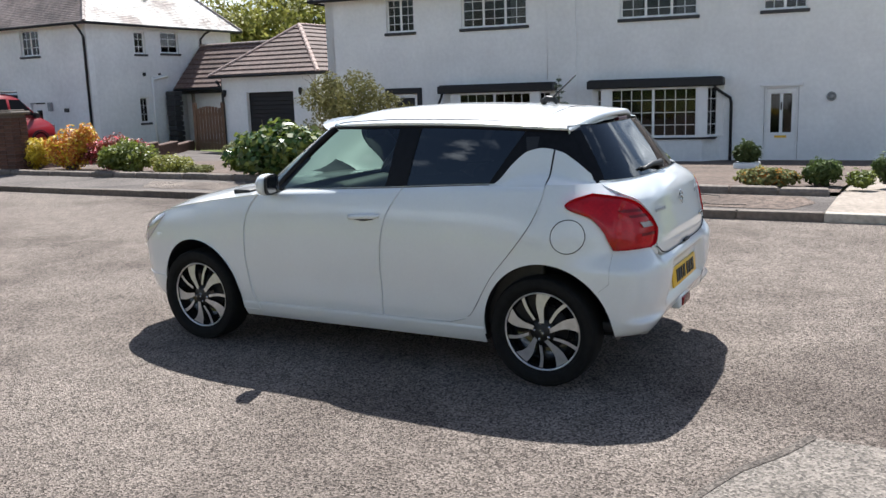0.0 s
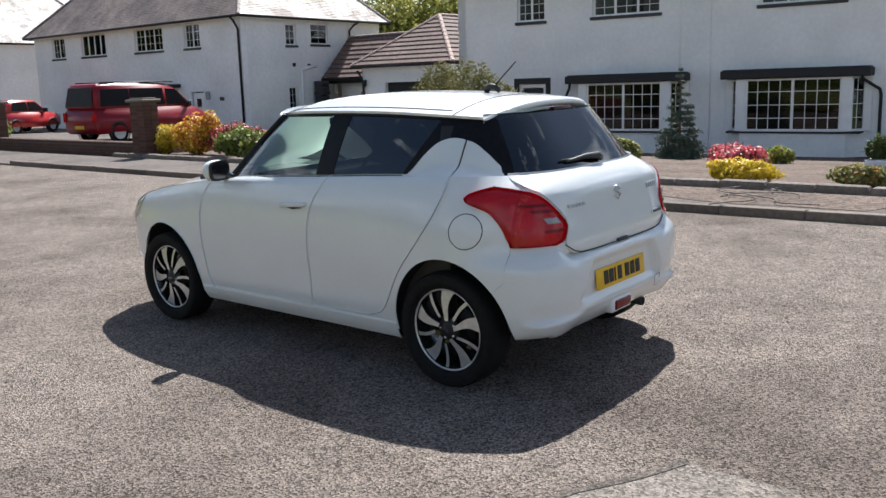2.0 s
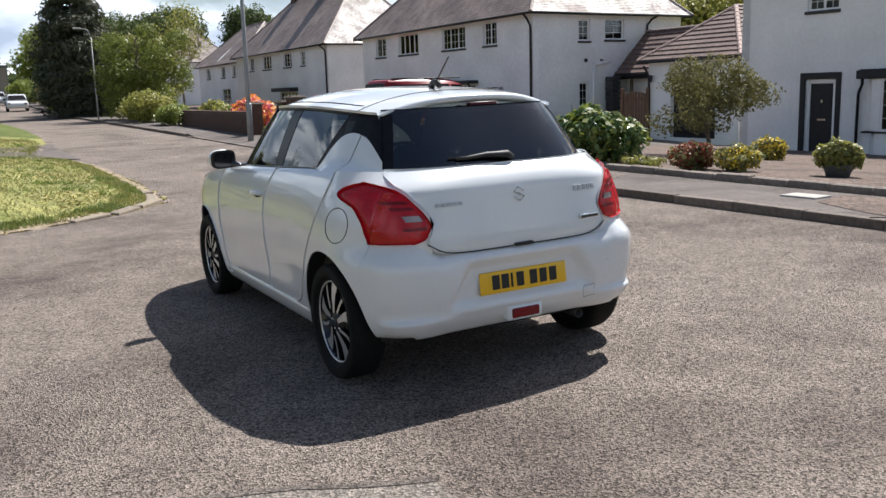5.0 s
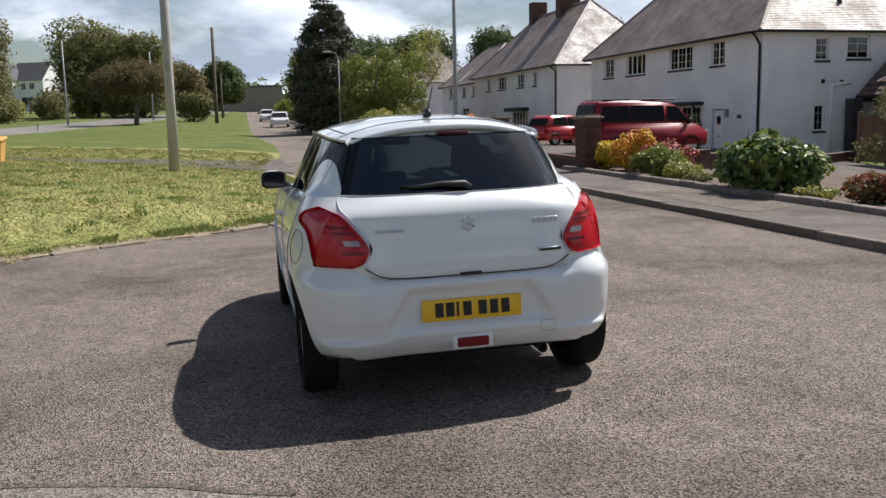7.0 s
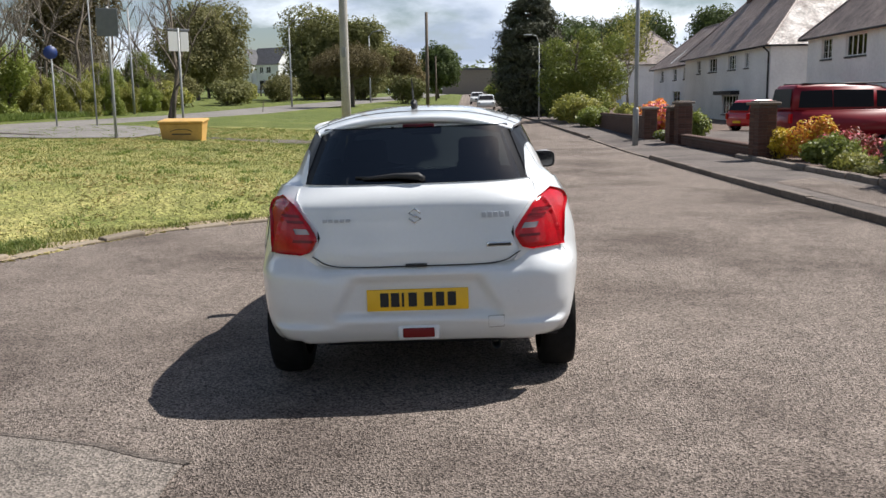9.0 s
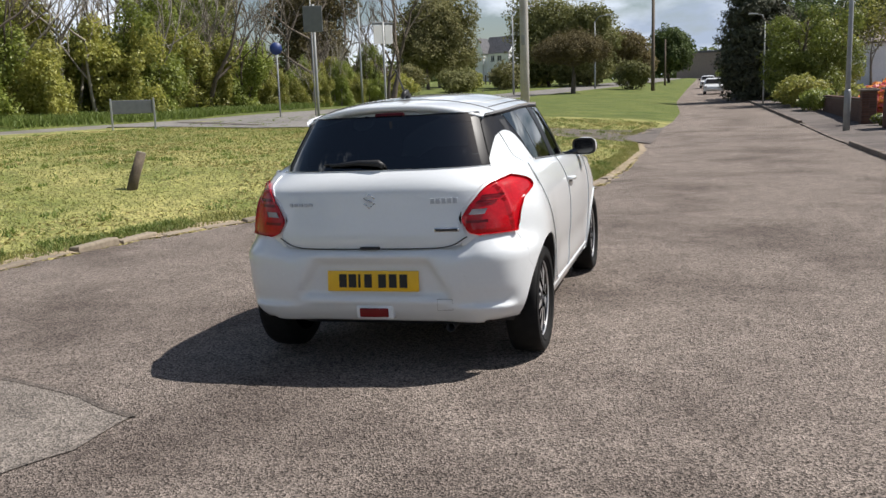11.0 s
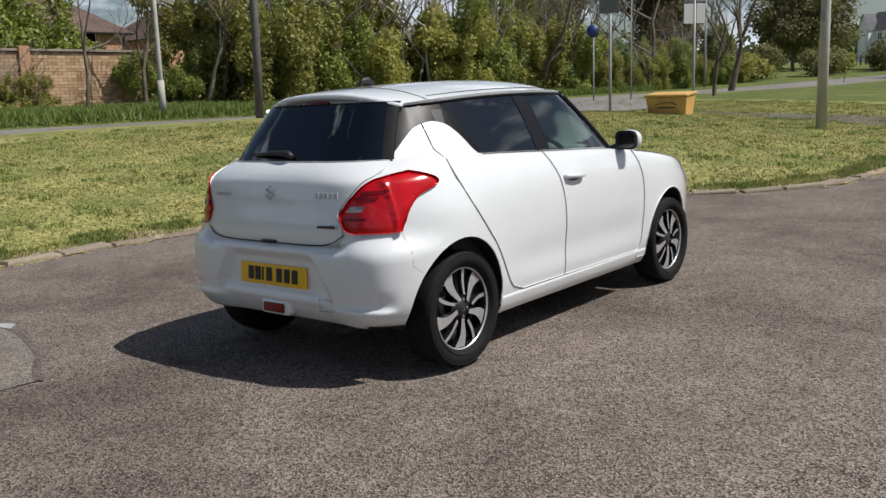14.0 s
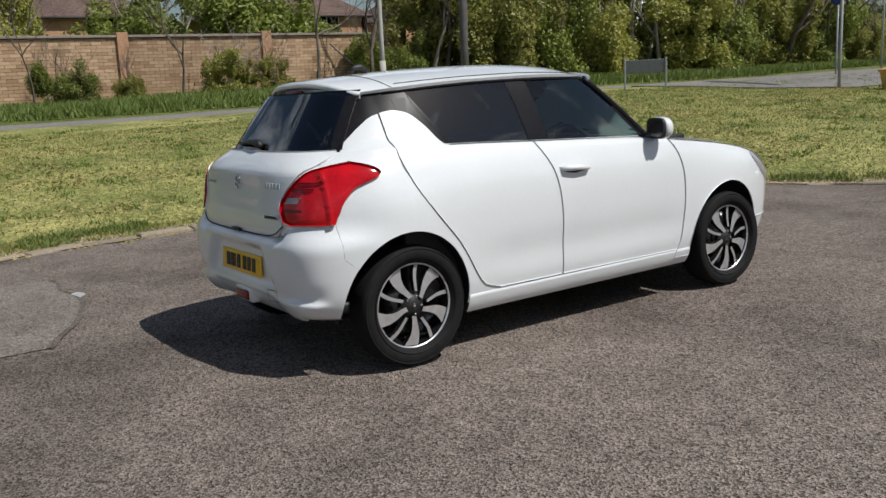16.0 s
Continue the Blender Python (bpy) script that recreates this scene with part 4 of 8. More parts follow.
# houses further up the street
C4 = [(19.9, 85.0), (20.0, 71.0), (27.5, 71.2), (27.4, 85.0)]
house4, F4 = house_shell("house", "distant white rendered house with a brown hipped roof", C4, 0.4, 4.5, {0: [(3.0, 4.3, 2.9, 3.9), (8.0, 9.3, 2.9, 3.9), (11.6, 12.6, 2.9, 3.9), (8.0, 10.6, 0.8, 1.9)]}, [(23.7, 75.0, 8.2), (23.7, 81.0, 8.2)], M_ROOF, M_WALL2)
part("gable_parapet", moved(slab(-0.2, 0.2, -0.18, 0.18, 0, 4.6), pose(0.1, -7.3, 4.3, 0, 50, 0)), M_WALL2, house4, "white sloping gable parapet")
for h in ((3.0, 4.3, 2.9, 3.9), (8.0, 9.3, 2.9, 3.9), (11.6, 12.6, 2.9, 3.9), (8.0, 10.6, 0.8, 1.9)):
    window(house4, F4[0], *h, 2, 1, 2)
C5 = [(18.0, 108.0), (18.2, 93.0), (26, 93.0), (26, 108.0)]
house5, F5 = house_shell("house", "distant white rendered house with a brown hipped roof", C5, 0.8, 5.4, {0: [(2.0, 3.4, 3.4, 4.4), (7.0, 8.4, 3.4, 4.4)]}, [(22.1, 97.0, 9.2), (22.1, 104.0, 9.2)], M_ROOF, M_WALL2)
for h in ((2.0, 3.4, 3.4, 4.4), (7.0, 8.4, 3.4, 4.4)):
    window(house5, F5[0], *h, 2, 1, 2)

# garage with a red-brown hipped roof
CG = [(29.02, 21.06), (21.02, 20.86), (21.13, 16.48), (29.13, 16.68)]
garage, FG = house_shell("garage", "white rendered garage with a dark roller door", CG, -0.25, 2.40, {1: [(1.18, 3.34, -0.2, 1.98)]}, [(23.27, 18.73, 4.27), (27.0, 18.82, 4.27)], M_ROOF2, M_WALL, 0.3, True, 2, 0.27, 0.035)
g = part("garage_door", slab(1.18, 3.34, 0.185, 0.215, -0.2, 1.98, 0.004), M_BLACKWOOD, garage, "black slatted garage door", FG[1])
for k in range(14):
    part("slat", slab(1.18, 3.34, 0.155, 0.184, -0.2 + k * 0.155, -0.2 + k * 0.155 + 0.148, 0.012), M_BLACKWOOD, g)
for u in (0.24, 3.75):
    w = part("wall_lantern", moved(merge(lathe([(0.0, 0.12), (0.05, 0.09), (0.075, 0.02), (0.05, -0.14), (0.0, -0.17)], 8, "z"), slab(-0.015, 0.015, 0.0, 0.13, 0.05, 0.09)), pose(u, -0.13, 2.0)), M_BLACKWOOD, garage, "black wall lantern", FG[1])
downpipe(garage, FG[1], [(-0.02, -0.25, 2.45), (0.0, -0.06, 2.2), (0.08, -0.06, 2.0), (0.1, -0.06, -0.2)], 0.045)

# tiled link roof between the garage and the corner house
link = tagged(new("lean_to"), "low lean-to with a dark tiled roof", "lean-to")
roof_plane(((23.4, 25.72, 2.02), (23.5, 20.95, 2.02), (25.3, 20.95, 3.84), (25.2, 25.72, 3.84)), 0.27, 0.035, material=M_ROOF2, parent=link)
roof_plane(((27.1, 20.95, 2.02), (27.0, 25.72, 2.02), (25.2, 25.72, 3.84), (25.3, 20.95, 3.84)), 0.27, 0.035, material=M_ROOF2, parent=link)
part("fascia", tube([(23.4, 25.72, 1.96), (23.5, 20.95, 1.96)], 0.06, 6), M_BLACKWOOD, link, "dark gutter")
part("back_wall", slab(25.1, 25.35, 21.1, 25.7, -0.4, 2.9), M_WALL2, link)
part("door_wall", slab(24.1, 24.25, 23.6, 25.7, -0.4, 2.3), M_WALL2, link)
part("back_door", slab(24.98, 25.09, 21.9, 22.9, -0.35, 1.65), M_BLACKWOOD, link, "dark recessed door")
part("lintel", slab(23.62, 23.78, 21.0, 25.7, 1.78, 1.95), M_BLACKWOOD, link)
part("corner_post", slab(23.62, 23.74, 24.85, 24.97, -0.4, 1.77), M_TIMBER, link)
pier = part("side_pier", slab(22.92, 23.3, 25.28, 25.72, -0.4, 1.9, 0.03), M_SILL, link, "rough dark stone pier")
for k in range(11):
    part("stone", slab(22.86 + 0.05 * noise.noise((k * 2.7, 3, 1)), 23.36, 25.2 + 0.12 * noise.noise((k * 1.9, 5, 9)), 25.7, -0.38 + k * 0.21, -0.38 + k * 0.21 + 0.19, 0.03), M_SILL, pier)
ridge_tiles((25.2, 25.72, 3.85), (25.3, 20.95, 3.85), link, 0.1, 0.33, M_ROOF)

# garden gate
gate = tagged(new("garden_gate"), "brown close-boarded wooden garden gate", "gate")
gate.matrix_basis = pose(20.78, 22.0, -0.45, 0, 0, -82)
for k in range(8):
    part("board", slab(k * 0.14, k * 0.14 + 0.125, -0.012, 0.012, 0.05, 1.62 + 0.1 * math.sin(math.pi * (k + 0.5) / 8)), M_GATE, gate)
for z in (0.35, 1.35):
    part("rail", slab(0, 1.12, 0.014, 0.05, z, z + 0.1), M_GATE, gate)
for x in (-0.14, 1.14):
    part("gate_post", slab(x, x + 0.13, -0.05, 0.08, -0.1, 1.85), M_GATE, gate)


# ---------- garden walls and pillars ----------
BRICK_ME = {}


def brick_mesh(l, h, d):
    key = (round(l, 3), round(h, 3), round(d, 3))
    if key not in BRICK_ME:
        bm = slab(0.004, l - 0.004, 0, d, 0.004, h - 0.004, 0.006)
        me = bpy.data.meshes.new("brick")
        bm.to_mesh(me)
        bm.free()
        me.materials.append(M_BRICK)
        BRICK_ME[key] = me
    return BRICK_ME[key]


def pillar(x, y, h, rz):
    p = tagged(new("gate_pillar"), "dark brick gate pillar with a stone cap", "pillar", "gate pillars")
    p.matrix_basis = pose(x, y, gz(x, y) + 0.05, 0, 0, rz)
    part("core", slab(-0.205, 0.205, -0.205, 0.205, -0.3, h), M_MORTAR, p)
    n = int(h / 0.075)
    for k in range(n):
        for f in range(4):
            for j in range(2):
                o = new("brick", brick_mesh(0.215, 0.075, 0.03))
                o.parent = p
                o.matrix_basis = pose(0, 0, k * 0.075, 0, 0, 90 * f) @ pose(-0.215 + j * 0.215, -0.218, 0)
    part("cap", merge(slab(-0.28, 0.28, -0.28, 0.28, h, h + 0.07, 0.02), slab(-0.2, 0.2, -0.2, 0.2, h + 0.07, h + 0.1, 0.02)), M_EDGE, p, "pale stone cap")
    return p


def brick_wall(a, b, h, label, steps=1, fall=0.0):
    """A low brick wall; with steps its top and foot go down towards b."""
    a, b = Vector(a), Vector(b)
    l = (b - a).length / steps
    w = tagged(new("garden_wall"), label, "wall")
    w.matrix_basis = pose(a.x, a.y, (gz(a.x, a.y) if steps > 1 else min(gz(a.x, a.y), gz(b.x, b.y))) + 0.02, 0, 0, math.degrees(math.atan2(b.y - a.y, b.x - a.x)))
    verts, faces = [], []
    for j in range(steps):
        s0, dz = j * l, -fall * j / max(1, steps - 1)
        part("core", slab(s0, s0 + l - 0.004, -0.1, 0.1, dz - 0.5, dz + h), M_MORTAR, w)
        part("coping", slab(s0 - 0.02, s0 + l - 0.024, -0.13, 0.13, dz + h, dz + h + 0.06, 0.02), M_BRICK2, w)
        for k in range(-3, int(h / 0.075)):
            u = s0 - 0.11 * (k % 2)
            while u < s0 + l - 0.1:
                for s in (-1, 1):
                    x0, x1, y0, y1, z0, z1 = max(s0, u) + 0.005, min(s0 + l, u + 0.225) - 0.005, s * 0.098, s * 0.113, dz + k * 0.075 + 0.005, dz + k * 0.075 + 0.07
                    i = len(verts)
                    verts += [(x0, y0, z0), (x1, y0, z0), (x1, y0, z1), (x0, y0, z1), (x0, y1, z0), (x1, y1, z0), (x1, y1, z1), (x0, y1, z1)]
                    faces += [(i + 4, i + 5, i + 6, i + 7), (i, i + 1, i + 5, i + 4), (i + 1, i + 2, i + 6, i + 5), (i + 2, i + 3, i + 7, i + 6), (i + 3, i, i + 4, i + 7)]
                u += 0.225
    me = bpy.data.meshes.new("brick_courses")
    me.from_pydata(verts, [], faces)
    me.materials.append(M_BRICK2)
    o = tagged(new("brick_courses", me), kind="stuff")
    o.parent = w
    return w


pillar(7.0, 13.9, 1.26, 10)
pillar(7.15, 21.6, 1.27, 5)
pillar(7.0, 22.12, 1.12, 5)
pillar(6.75, 24.6, 1.05, 0)
brick_wall((7.3, 14.0), (20.6, 22.2), 0.45, "low dark brick garden wall stepping down to the gate", 6, 0.6)
brick_wall((7.13, 21.3), (7.03, 14.2), 0.34, "very low dark brick wall along the drive")
brick_wall((6.95, 36.0), (6.75, 24.9), 0.8, "dark brick garden wall beside the footway")


# ---------- plants ----------
def leaf_mesh(name, blobs, count, size, seed, material, up=0.35, shell=0.55, flat=1.0, aspect=0.55):
    """Many small leaves round blobs of (x, y, z, rx, ry, rz)."""
    rng = np.random.default_rng(seed)
    b = np.array(blobs, float)
    wt = (b[:, 3] * b[:, 4] + b[:, 4] * b[:, 5] + b[:, 3] * b[:, 5])
    pick = rng.choice(len(b), count, p=wt / wt.sum())
    d = rng.normal(size=(count, 3))
    d /= np.linalg.norm(d, axis=1, keepdims=True)
    lump = 1 + 0.22 * np.sin(d[:, 0] * 5 + pick * 1.7) * np.sin(d[:, 1] * 5 + pick) + 0.14 * np.sin(d[:, 2] * 9 + pick * 2.3) * np.sin(d[:, 0] * 8)
    r = (shell + (1 - shell) * rng.random(count) ** 0.6) * lump
    c = b[pick, :3] + d * b[pick, 3:6] * r[:, None]
    n = d * 0.9 + rng.normal(size=(count, 3)) * 0.7 + np.array([0, 0, up])
    n /= np.linalg.norm(n, axis=1, keepdims=True)
    t = np.cross(n, rng.normal(size=(count, 3)))
    t /= np.linalg.norm(t, axis=1, keepdims=True)
    s = np.cross(n, t)
    k = size * (0.6 + 0.8 * rng.random(count))[:, None]
    quad = np.stack([c - t * k, c - s * k * aspect + n * k * 0.12, c + t * k, c + s * k * aspect + n * k * 0.12], 1)
    me = bpy.data.meshes.new(name)
    me.vertices.add(count * 4)
    me.vertices.foreach_set("co", quad.reshape(-1).astype(np.float32))
    me.loops.add(count * 4)
    me.loops.foreach_set("vertex_index", np.arange(count * 4, dtype=np.int32))
    me.polygons.add(count)
    me.polygons.foreach_set("loop_start", np.arange(0, count * 4, 4, dtype=np.int32))
    me.polygons.foreach_set("loop_total", np.full(count, 4, dtype=np.int32))
    me.update()
    me.validate()
    me.materials.append(material)
    return me


def limb_mesh(name, paths, material, seg=6):
    """Tapered limbs: paths of (points, radii)."""
    verts, faces = [], []
    for pts, rad in paths:
        base = len(verts)
        for i, p in enumerate(pts):
            a, b = Vector(pts[max(i - 1, 0)]), Vector(pts[min(i + 1, len(pts) - 1)])
            q = (b - a).normalized().to_track_quat("Z", "X")
            for k in range(seg):
                t = k * math.tau / seg
                verts.append(tuple(Vector(p) + q @ Vector((math.cos(t) * rad[i], math.sin(t) * rad[i], 0))))
        for i in range(len(pts) - 1):
            for k in range(seg):
                u = base + i * seg
                faces.append((u + k, u + (k + 1) % seg, u + seg + (k + 1) % seg, u + seg + k))
    me = bpy.data.meshes.new(name)
    me.from_pydata(verts, [], faces)
    for p in me.polygons:
        p.use_smooth = True
    me.materials.append(material)
    return me


def grow(rng, p, d, length, r, depth, out, spread=0.6, lift=0.15, kids=3, tips=None):
    """Branches by forking."""
    pts, rad = [p], [r]
    n = 4
    for i in range(n):
        d = (d + Vector(rng.normal(size=3)) * 0.13 + Vector((0, 0, lift * 0.25))).normalized()
        p = p + d * length / n
        pts.append(p)
        rad.append(r * (1 - 0.55 * (i + 1) / n))
    out.append((pts, rad))
    if depth <= 0:
        if tips is not None:
            tips.append(p)
        return
    for k in range(kids):
        q = pts[int(rng.integers(2, n + 1))]
        e = (d + Vector(rng.normal(size=3)) * spread + Vector((0, 0, lift))).normalized()
        grow(rng, q, e, length * rng.uniform(0.55, 0.8), r * 0.5, depth - 1, out, spread, lift, kids, tips)


def tree(name, label, x, y, height, crown, leaf, count, size, seed, bark=None, trunk=0.35, blobs=7, depth=2, low=0.35, cat="tree", flat=0.8, group="", core=0.62, lump=1.0):
    """A tree with a forked trunk and a lumpy crown of leaves. crown: its half width."""
    rng = np.random.default_rng(seed)
    t = tagged(new(name), label, cat, group)
    t.location = (x, y, gz(x, y) - 0.05)
    out, tips = [], []
    grow(rng, Vector((0, 0, 0)), Vector((0, 0, 1)), height * 0.45, trunk * 0.5, depth, out, 0.55, 0.35, 3, tips)
    o = new("trunk", limb_mesh("trunk", out, bark or M_BARK))
    o.parent = t
    if count:
        bl = []
        for k in range(blobs):
            a, rr = rng.uniform(0, math.tau), crown * rng.uniform(0.15, 0.62 if core else 0.82)
            z = height * rng.uniform(low + 0.12, 0.86)
            s = lump * crown * rng.uniform(0.36, 0.58) * (1.15 - 0.5 * abs(z / height - 0.55))
            bl.append((rr * math.cos(a), rr * math.sin(a), z, s, s, s * flat))
        if core:
            bl.append((0, 0, height * 0.66, crown * core, crown * core, height * 0.3))
        o = new("crown", leaf_mesh("crown", bl, count, size, seed, leaf))
        o.parent = t
    return t


def shrub(name, label, x, y, w, d, h, leaf, count, size, seed, lift=0.1, group="", aspect=0.55, second=None):
    """A low bush: stems and a lumpy dome of leaves; second: (material, count, size) of blossom on it."""
    rng = np.random.default_rng(seed)
    t = tagged(new(name), label, "shrub", group)
    t.location = (x, y, gz(x, y) + lift)
    out = []
    for k in range(7):
        grow(rng, Vector((rng.uniform(-0.15, 0.15) * w, rng.uniform(-0.15, 0.15) * d, 0)), Vector((rng.normal() * 0.5, rng.normal() * 0.5, 1)).normalized(), h * 0.6, 0.018 + 0.01 * h, 1, out, 0.6, 0.2, 2)
    o = new("stems", limb_mesh("stems", out, M_BARK, 5))
    o.parent = t
    bl = [(0, 0, h * 0.45, w * 0.42, d * 0.42, h * 0.46)]
    for k in range(9):
        a = rng.uniform(0, math.tau)
        q = rng.uniform(0.2, 0.36)
        bl.append((w * q * math.cos(a), d * q * math.sin(a), h * rng.uniform(0.25, 0.72), w * rng.uniform(0.13, 0.24), d * rng.uniform(0.13, 0.24), h * rng.uniform(0.14, 0.3)))
    o = new("foliage", leaf_mesh("foliage", bl, count, size, seed, leaf, aspect=aspect))
    o.parent = t
    if second:
        o = new("blossom", leaf_mesh("blossom", bl, second[1], second[2], seed + 1, second[0], up=0.8, shell=0.95, aspect=0.8))
        o.parent = t
        if len(second) > 3:
            o["label"] = second[3]
    return t


def conifer(label, x, y, h, w, leaf, count, size, seed, tiers=14, lift=0.0, droop=0.25, full=False):
    """A fir: straight stem, tiers of drooping boughs."""
    rng = np.random.default_rng(seed)
    t = tagged(new("conifer_tree"), label, "tree")
    t.location = (x, y, gz(x, y) + lift)
    out, bl = [([(0, 0, 0), (0, 0, h * 0.5), (0, 0, h)], [h * 0.018, h * 0.011, 0.004])], []
    for k in range(tiers):
        q = (k + 0.5) / tiers
        z, r = h * (0.06 + 0.92 * q), w * (min(1, (1 - q) * 1.7) ** 0.75 * (0.75 + 0.25 * min(1, q * 4)) if full else (1 - q) ** 0.8)
        for j in range(12 if full and q < 0.85 else max(4, int(9 * (1 - q)))):
            a = rng.uniform(0, math.tau)
            rr = r * rng.uniform(0.75, 1.1)
            e = Vector((rr * math.cos(a), rr * math.sin(a), z - droop * rr))
            out.append(([(0, 0, z), tuple(Vector((0, 0, z)).lerp(e, 0.5) + Vector((0, 0, 0.05 * rr))), tuple(e)], [h * 0.004, h * 0.003, 0.002]))
            m = Vector((0, 0, z)).lerp(e, 0.62)
            bl.append((m.x, m.y, m.z, max(0.05, rr * 0.42), max(0.05, rr * 0.42), max(0.03, rr * 0.17)))
    o = new("trunk", limb_mesh("trunk", out, M_BARK, 5))
    o.parent = t
    o = new("needle_foliage", leaf_mesh("needle_foliage", bl, count, size, seed, leaf, shell=0.3, aspect=0.25))
    o.parent = t
    return t


# front gardens along the street
shrub("yellow_shrub", "bright yellow shrub by the garden edging", 7.35, 13.8, 0.9, 0.9, 0.72, L_YELLOW, 4200, 0.032, 11, 0.13)
shrub("orange_shrub", "orange and yellow young-leaved shrub in the garden", 7.7, 13.0, 1.0, 1.0, 0.95, L_ORANGE, 4000, 0.034, 30, 0.13, second=(L_YELLOW, 1500, 0.03, "yellow leaves"))
shrub("acer_shrub", "pink-red leaved spreading shrub in the garden", 8.2, 12.2, 1.3, 1.4, 0.8, L_MAROON, 3600, 0.032, 12, 0.13, second=(L_PINK, 500, 0.032, "young pink-red leaves"))
shrub("green_shrub", "bright green rounded shrub by the garden edging", 7.35, 10.9, 1.1, 1.3, 0.68, L_GREEN, 5200, 0.04, 13, 0.13)
shrub("lime_shrub", "low lime green shrub beside the edging", 7.25, 9.65, 0.8, 0.9, 0.4, L_SPRING, 2600, 0.03, 14, 0.13)
shrub("rhododendron", "large glossy green rhododendron overhanging the footway", 7.3, 6.95, 1.55, 2.3, 1.08, L_GLOSSY, 5200, 0.062, 15, 0.05, second=(L_GREEN, 1500, 0.06, "lighter young leaves"))
shrub("white_shrub", "small cream-flowered shrub behind the edging", 8.5, 8.9, 0.6, 0.6, 0.6, L_OLIVE, 1500, 0.03, 39, 0.13, second=(L_WHITE, 350, 0.025, "cream flowers"))
shrub("silver_shrub", "small silvery green shrub before the garage", 12.0, 12.4, 0.6, 0.6, 0.62, L_OLIVE, 1500, 0.032, 16, 0.13)
shrub("maroon_shrub", "low maroon shrub by the garden edging", 7.4, 4.65, 0.75, 0.75, 0.45, L_MAROON, 2400, 0.028, 17, 0.13, second=(L_OLIVE, 900, 0.028))
shrub("yellow_shrub", "small yellow shrub in a round bed", 7.75, 4.05, 0.7, 0.75, 0.42, L_YELLOW, 1500, 0.028, 18, 0.13, second=(L_OLIVE, 1300, 0.028))
shrub("green_shrub", "clipped yellow-green shrub in a green pot", 8.3, 2.75, 0.66, 0.66, 0.48, L_OLIVE, 3200, 0.03, 19, 0.2, second=(L_SPRING, 1200, 0.03))
shrub("pink_azalea", "pink flowering azalea in the front garden", 9.6, 1.36, 0.9, 0.95, 0.46, L_PINK, 4200, 0.026, 20, 0.13, second=(L_MAROON, 900, 0.026))
shrub("golden_shrub", "golden yellow low shrub in the front garden", 7.25, 0.37, 0.6, 0.9, 0.32, L_YELLOW, 4200, 0.026, 21, 0.12)
shrub("brown_heather", "brown heather hummock in the front garden", 7.4, -1.08, 0.6, 0.85, 0.26, L_ORANGE, 1500, 0.02, 22, 0.13, second=(L_OLIVE, 3000, 0.024))
shrub("green_shrub", "dark evergreen shrub in the front garden", 7.6, -1.72, 0.5, 0.55, 0.38, L_DEEP, 2200, 0.03, 23, 0.13)
shrub("green_shrub", "round dark green shrub by the drive", 8.0, -2.5, 0.42, 0.42, 0.42, L_DEEP, 2200, 0.026, 24, 0.16)
shrub("green_shrub", "low mixed green shrub by the drive", 7.5, -2.2, 0.4, 0.4, 0.24, L_GREEN, 1500, 0.024, 25, 0.13)
shrub("potted_shrub", "dark evergreen shrub beside the white door", 14.3, 0.4, 0.6, 0.6, 0.5, L_DEEP, 2000, 0.045, 26, 0.24)
shrub("yellow_flowers", "small clump of yellow flowers by the house", 13.9, 2.2, 0.9, 0.5, 0.4, L_YELLOW, 700, 0.03, 27, 0.1, second=(L_GREEN, 800, 0.04))
shrub("pot_plant", "small yellow-green plant beside the black door", 12.0, 7.2, 0.7, 0.7, 0.5, L_OLIVE, 1800, 0.03, 28, 0.13, second=(L_YELLOW, 900, 0.03))
shrub("low_planting", "low mixed planting along the garden edging", 7.15, 8.95, 0.6, 0.7, 0.2, L_OLIVE, 1500, 0.026, 29, 0.13)
shrub("low_planting", "low leafy ground cover along the garden edging", 7.1, 5.4, 0.5, 0.9, 0.2, L_SPRING, 1500, 0.024, 40, 0.13)
tree("small_tree", "small open garden tree with olive young leaves", 12.4, 9.15, 2.6, 1.3, L_DUSKY, 9000, 0.038, 31, trunk=0.12, blobs=34, low=0.2, depth=3, core=0, lump=0.5)
conifer("small grey-green spruce in the front garden", 15.0, 4.85, 2.15, 0.62, L_BLUEFIR, 8000, 0.042, 32, 15, 0.1)
shrub("red_hedge", "red-leaved shrub behind the garden wall", 7.9, 28.5, 1.6, 3.6, 1.35, L_PINK, 4200, 0.075, 33, second=(L_ORANGE, 2000, 0.07))
shrub("yellow_shrub", "yellow-green shrub behind the garden wall", 7.8, 33.2, 1.5, 3.0, 1.2, L_SPRING, 3500, 0.08, 34)
shrub("green_shrub", "upright green shrub between the gate pillars", 8.3, 24.3, 0.9, 0.9, 1.05, L_GREEN, 3000, 0.05, 35)
shrub("white_flowers", "low white flowering plant at the pillar foot", 7.05, 23.5, 0.7, 0.6, 0.36, L_WHITE, 1500, 0.035, 36, 0.12, second=(L_GREEN, 900, 0.04))
shrub("lime_hedge", "bright lime green hedge by the street", 6.6, 43.0, 2.6, 6.0, 1.7, L_SPRING, 8000, 0.075, 37)
shrub("green_hedge", "rough green hedge beside the street", 6.6, 36.8, 1.6, 3.5, 1.0, L_GREEN, 4500, 0.06, 38)
tree("street_tree", "leafy light green tree overhanging the footway", 7.5, 48.4, 5.9, 2.9, L_GREEN, 26000, 0.07, 41, trunk=0.3, blobs=40, low=0.0, depth=3, core=0, lump=0.5)
tree("street_tree", "spring green tree further along the street", 9.6, 57.5, 6.0, 2.6, L_SPRING, 12000, 0.09, 42, trunk=0.26, blobs=26, low=0.05, depth=3, core=0, lump=0.55)
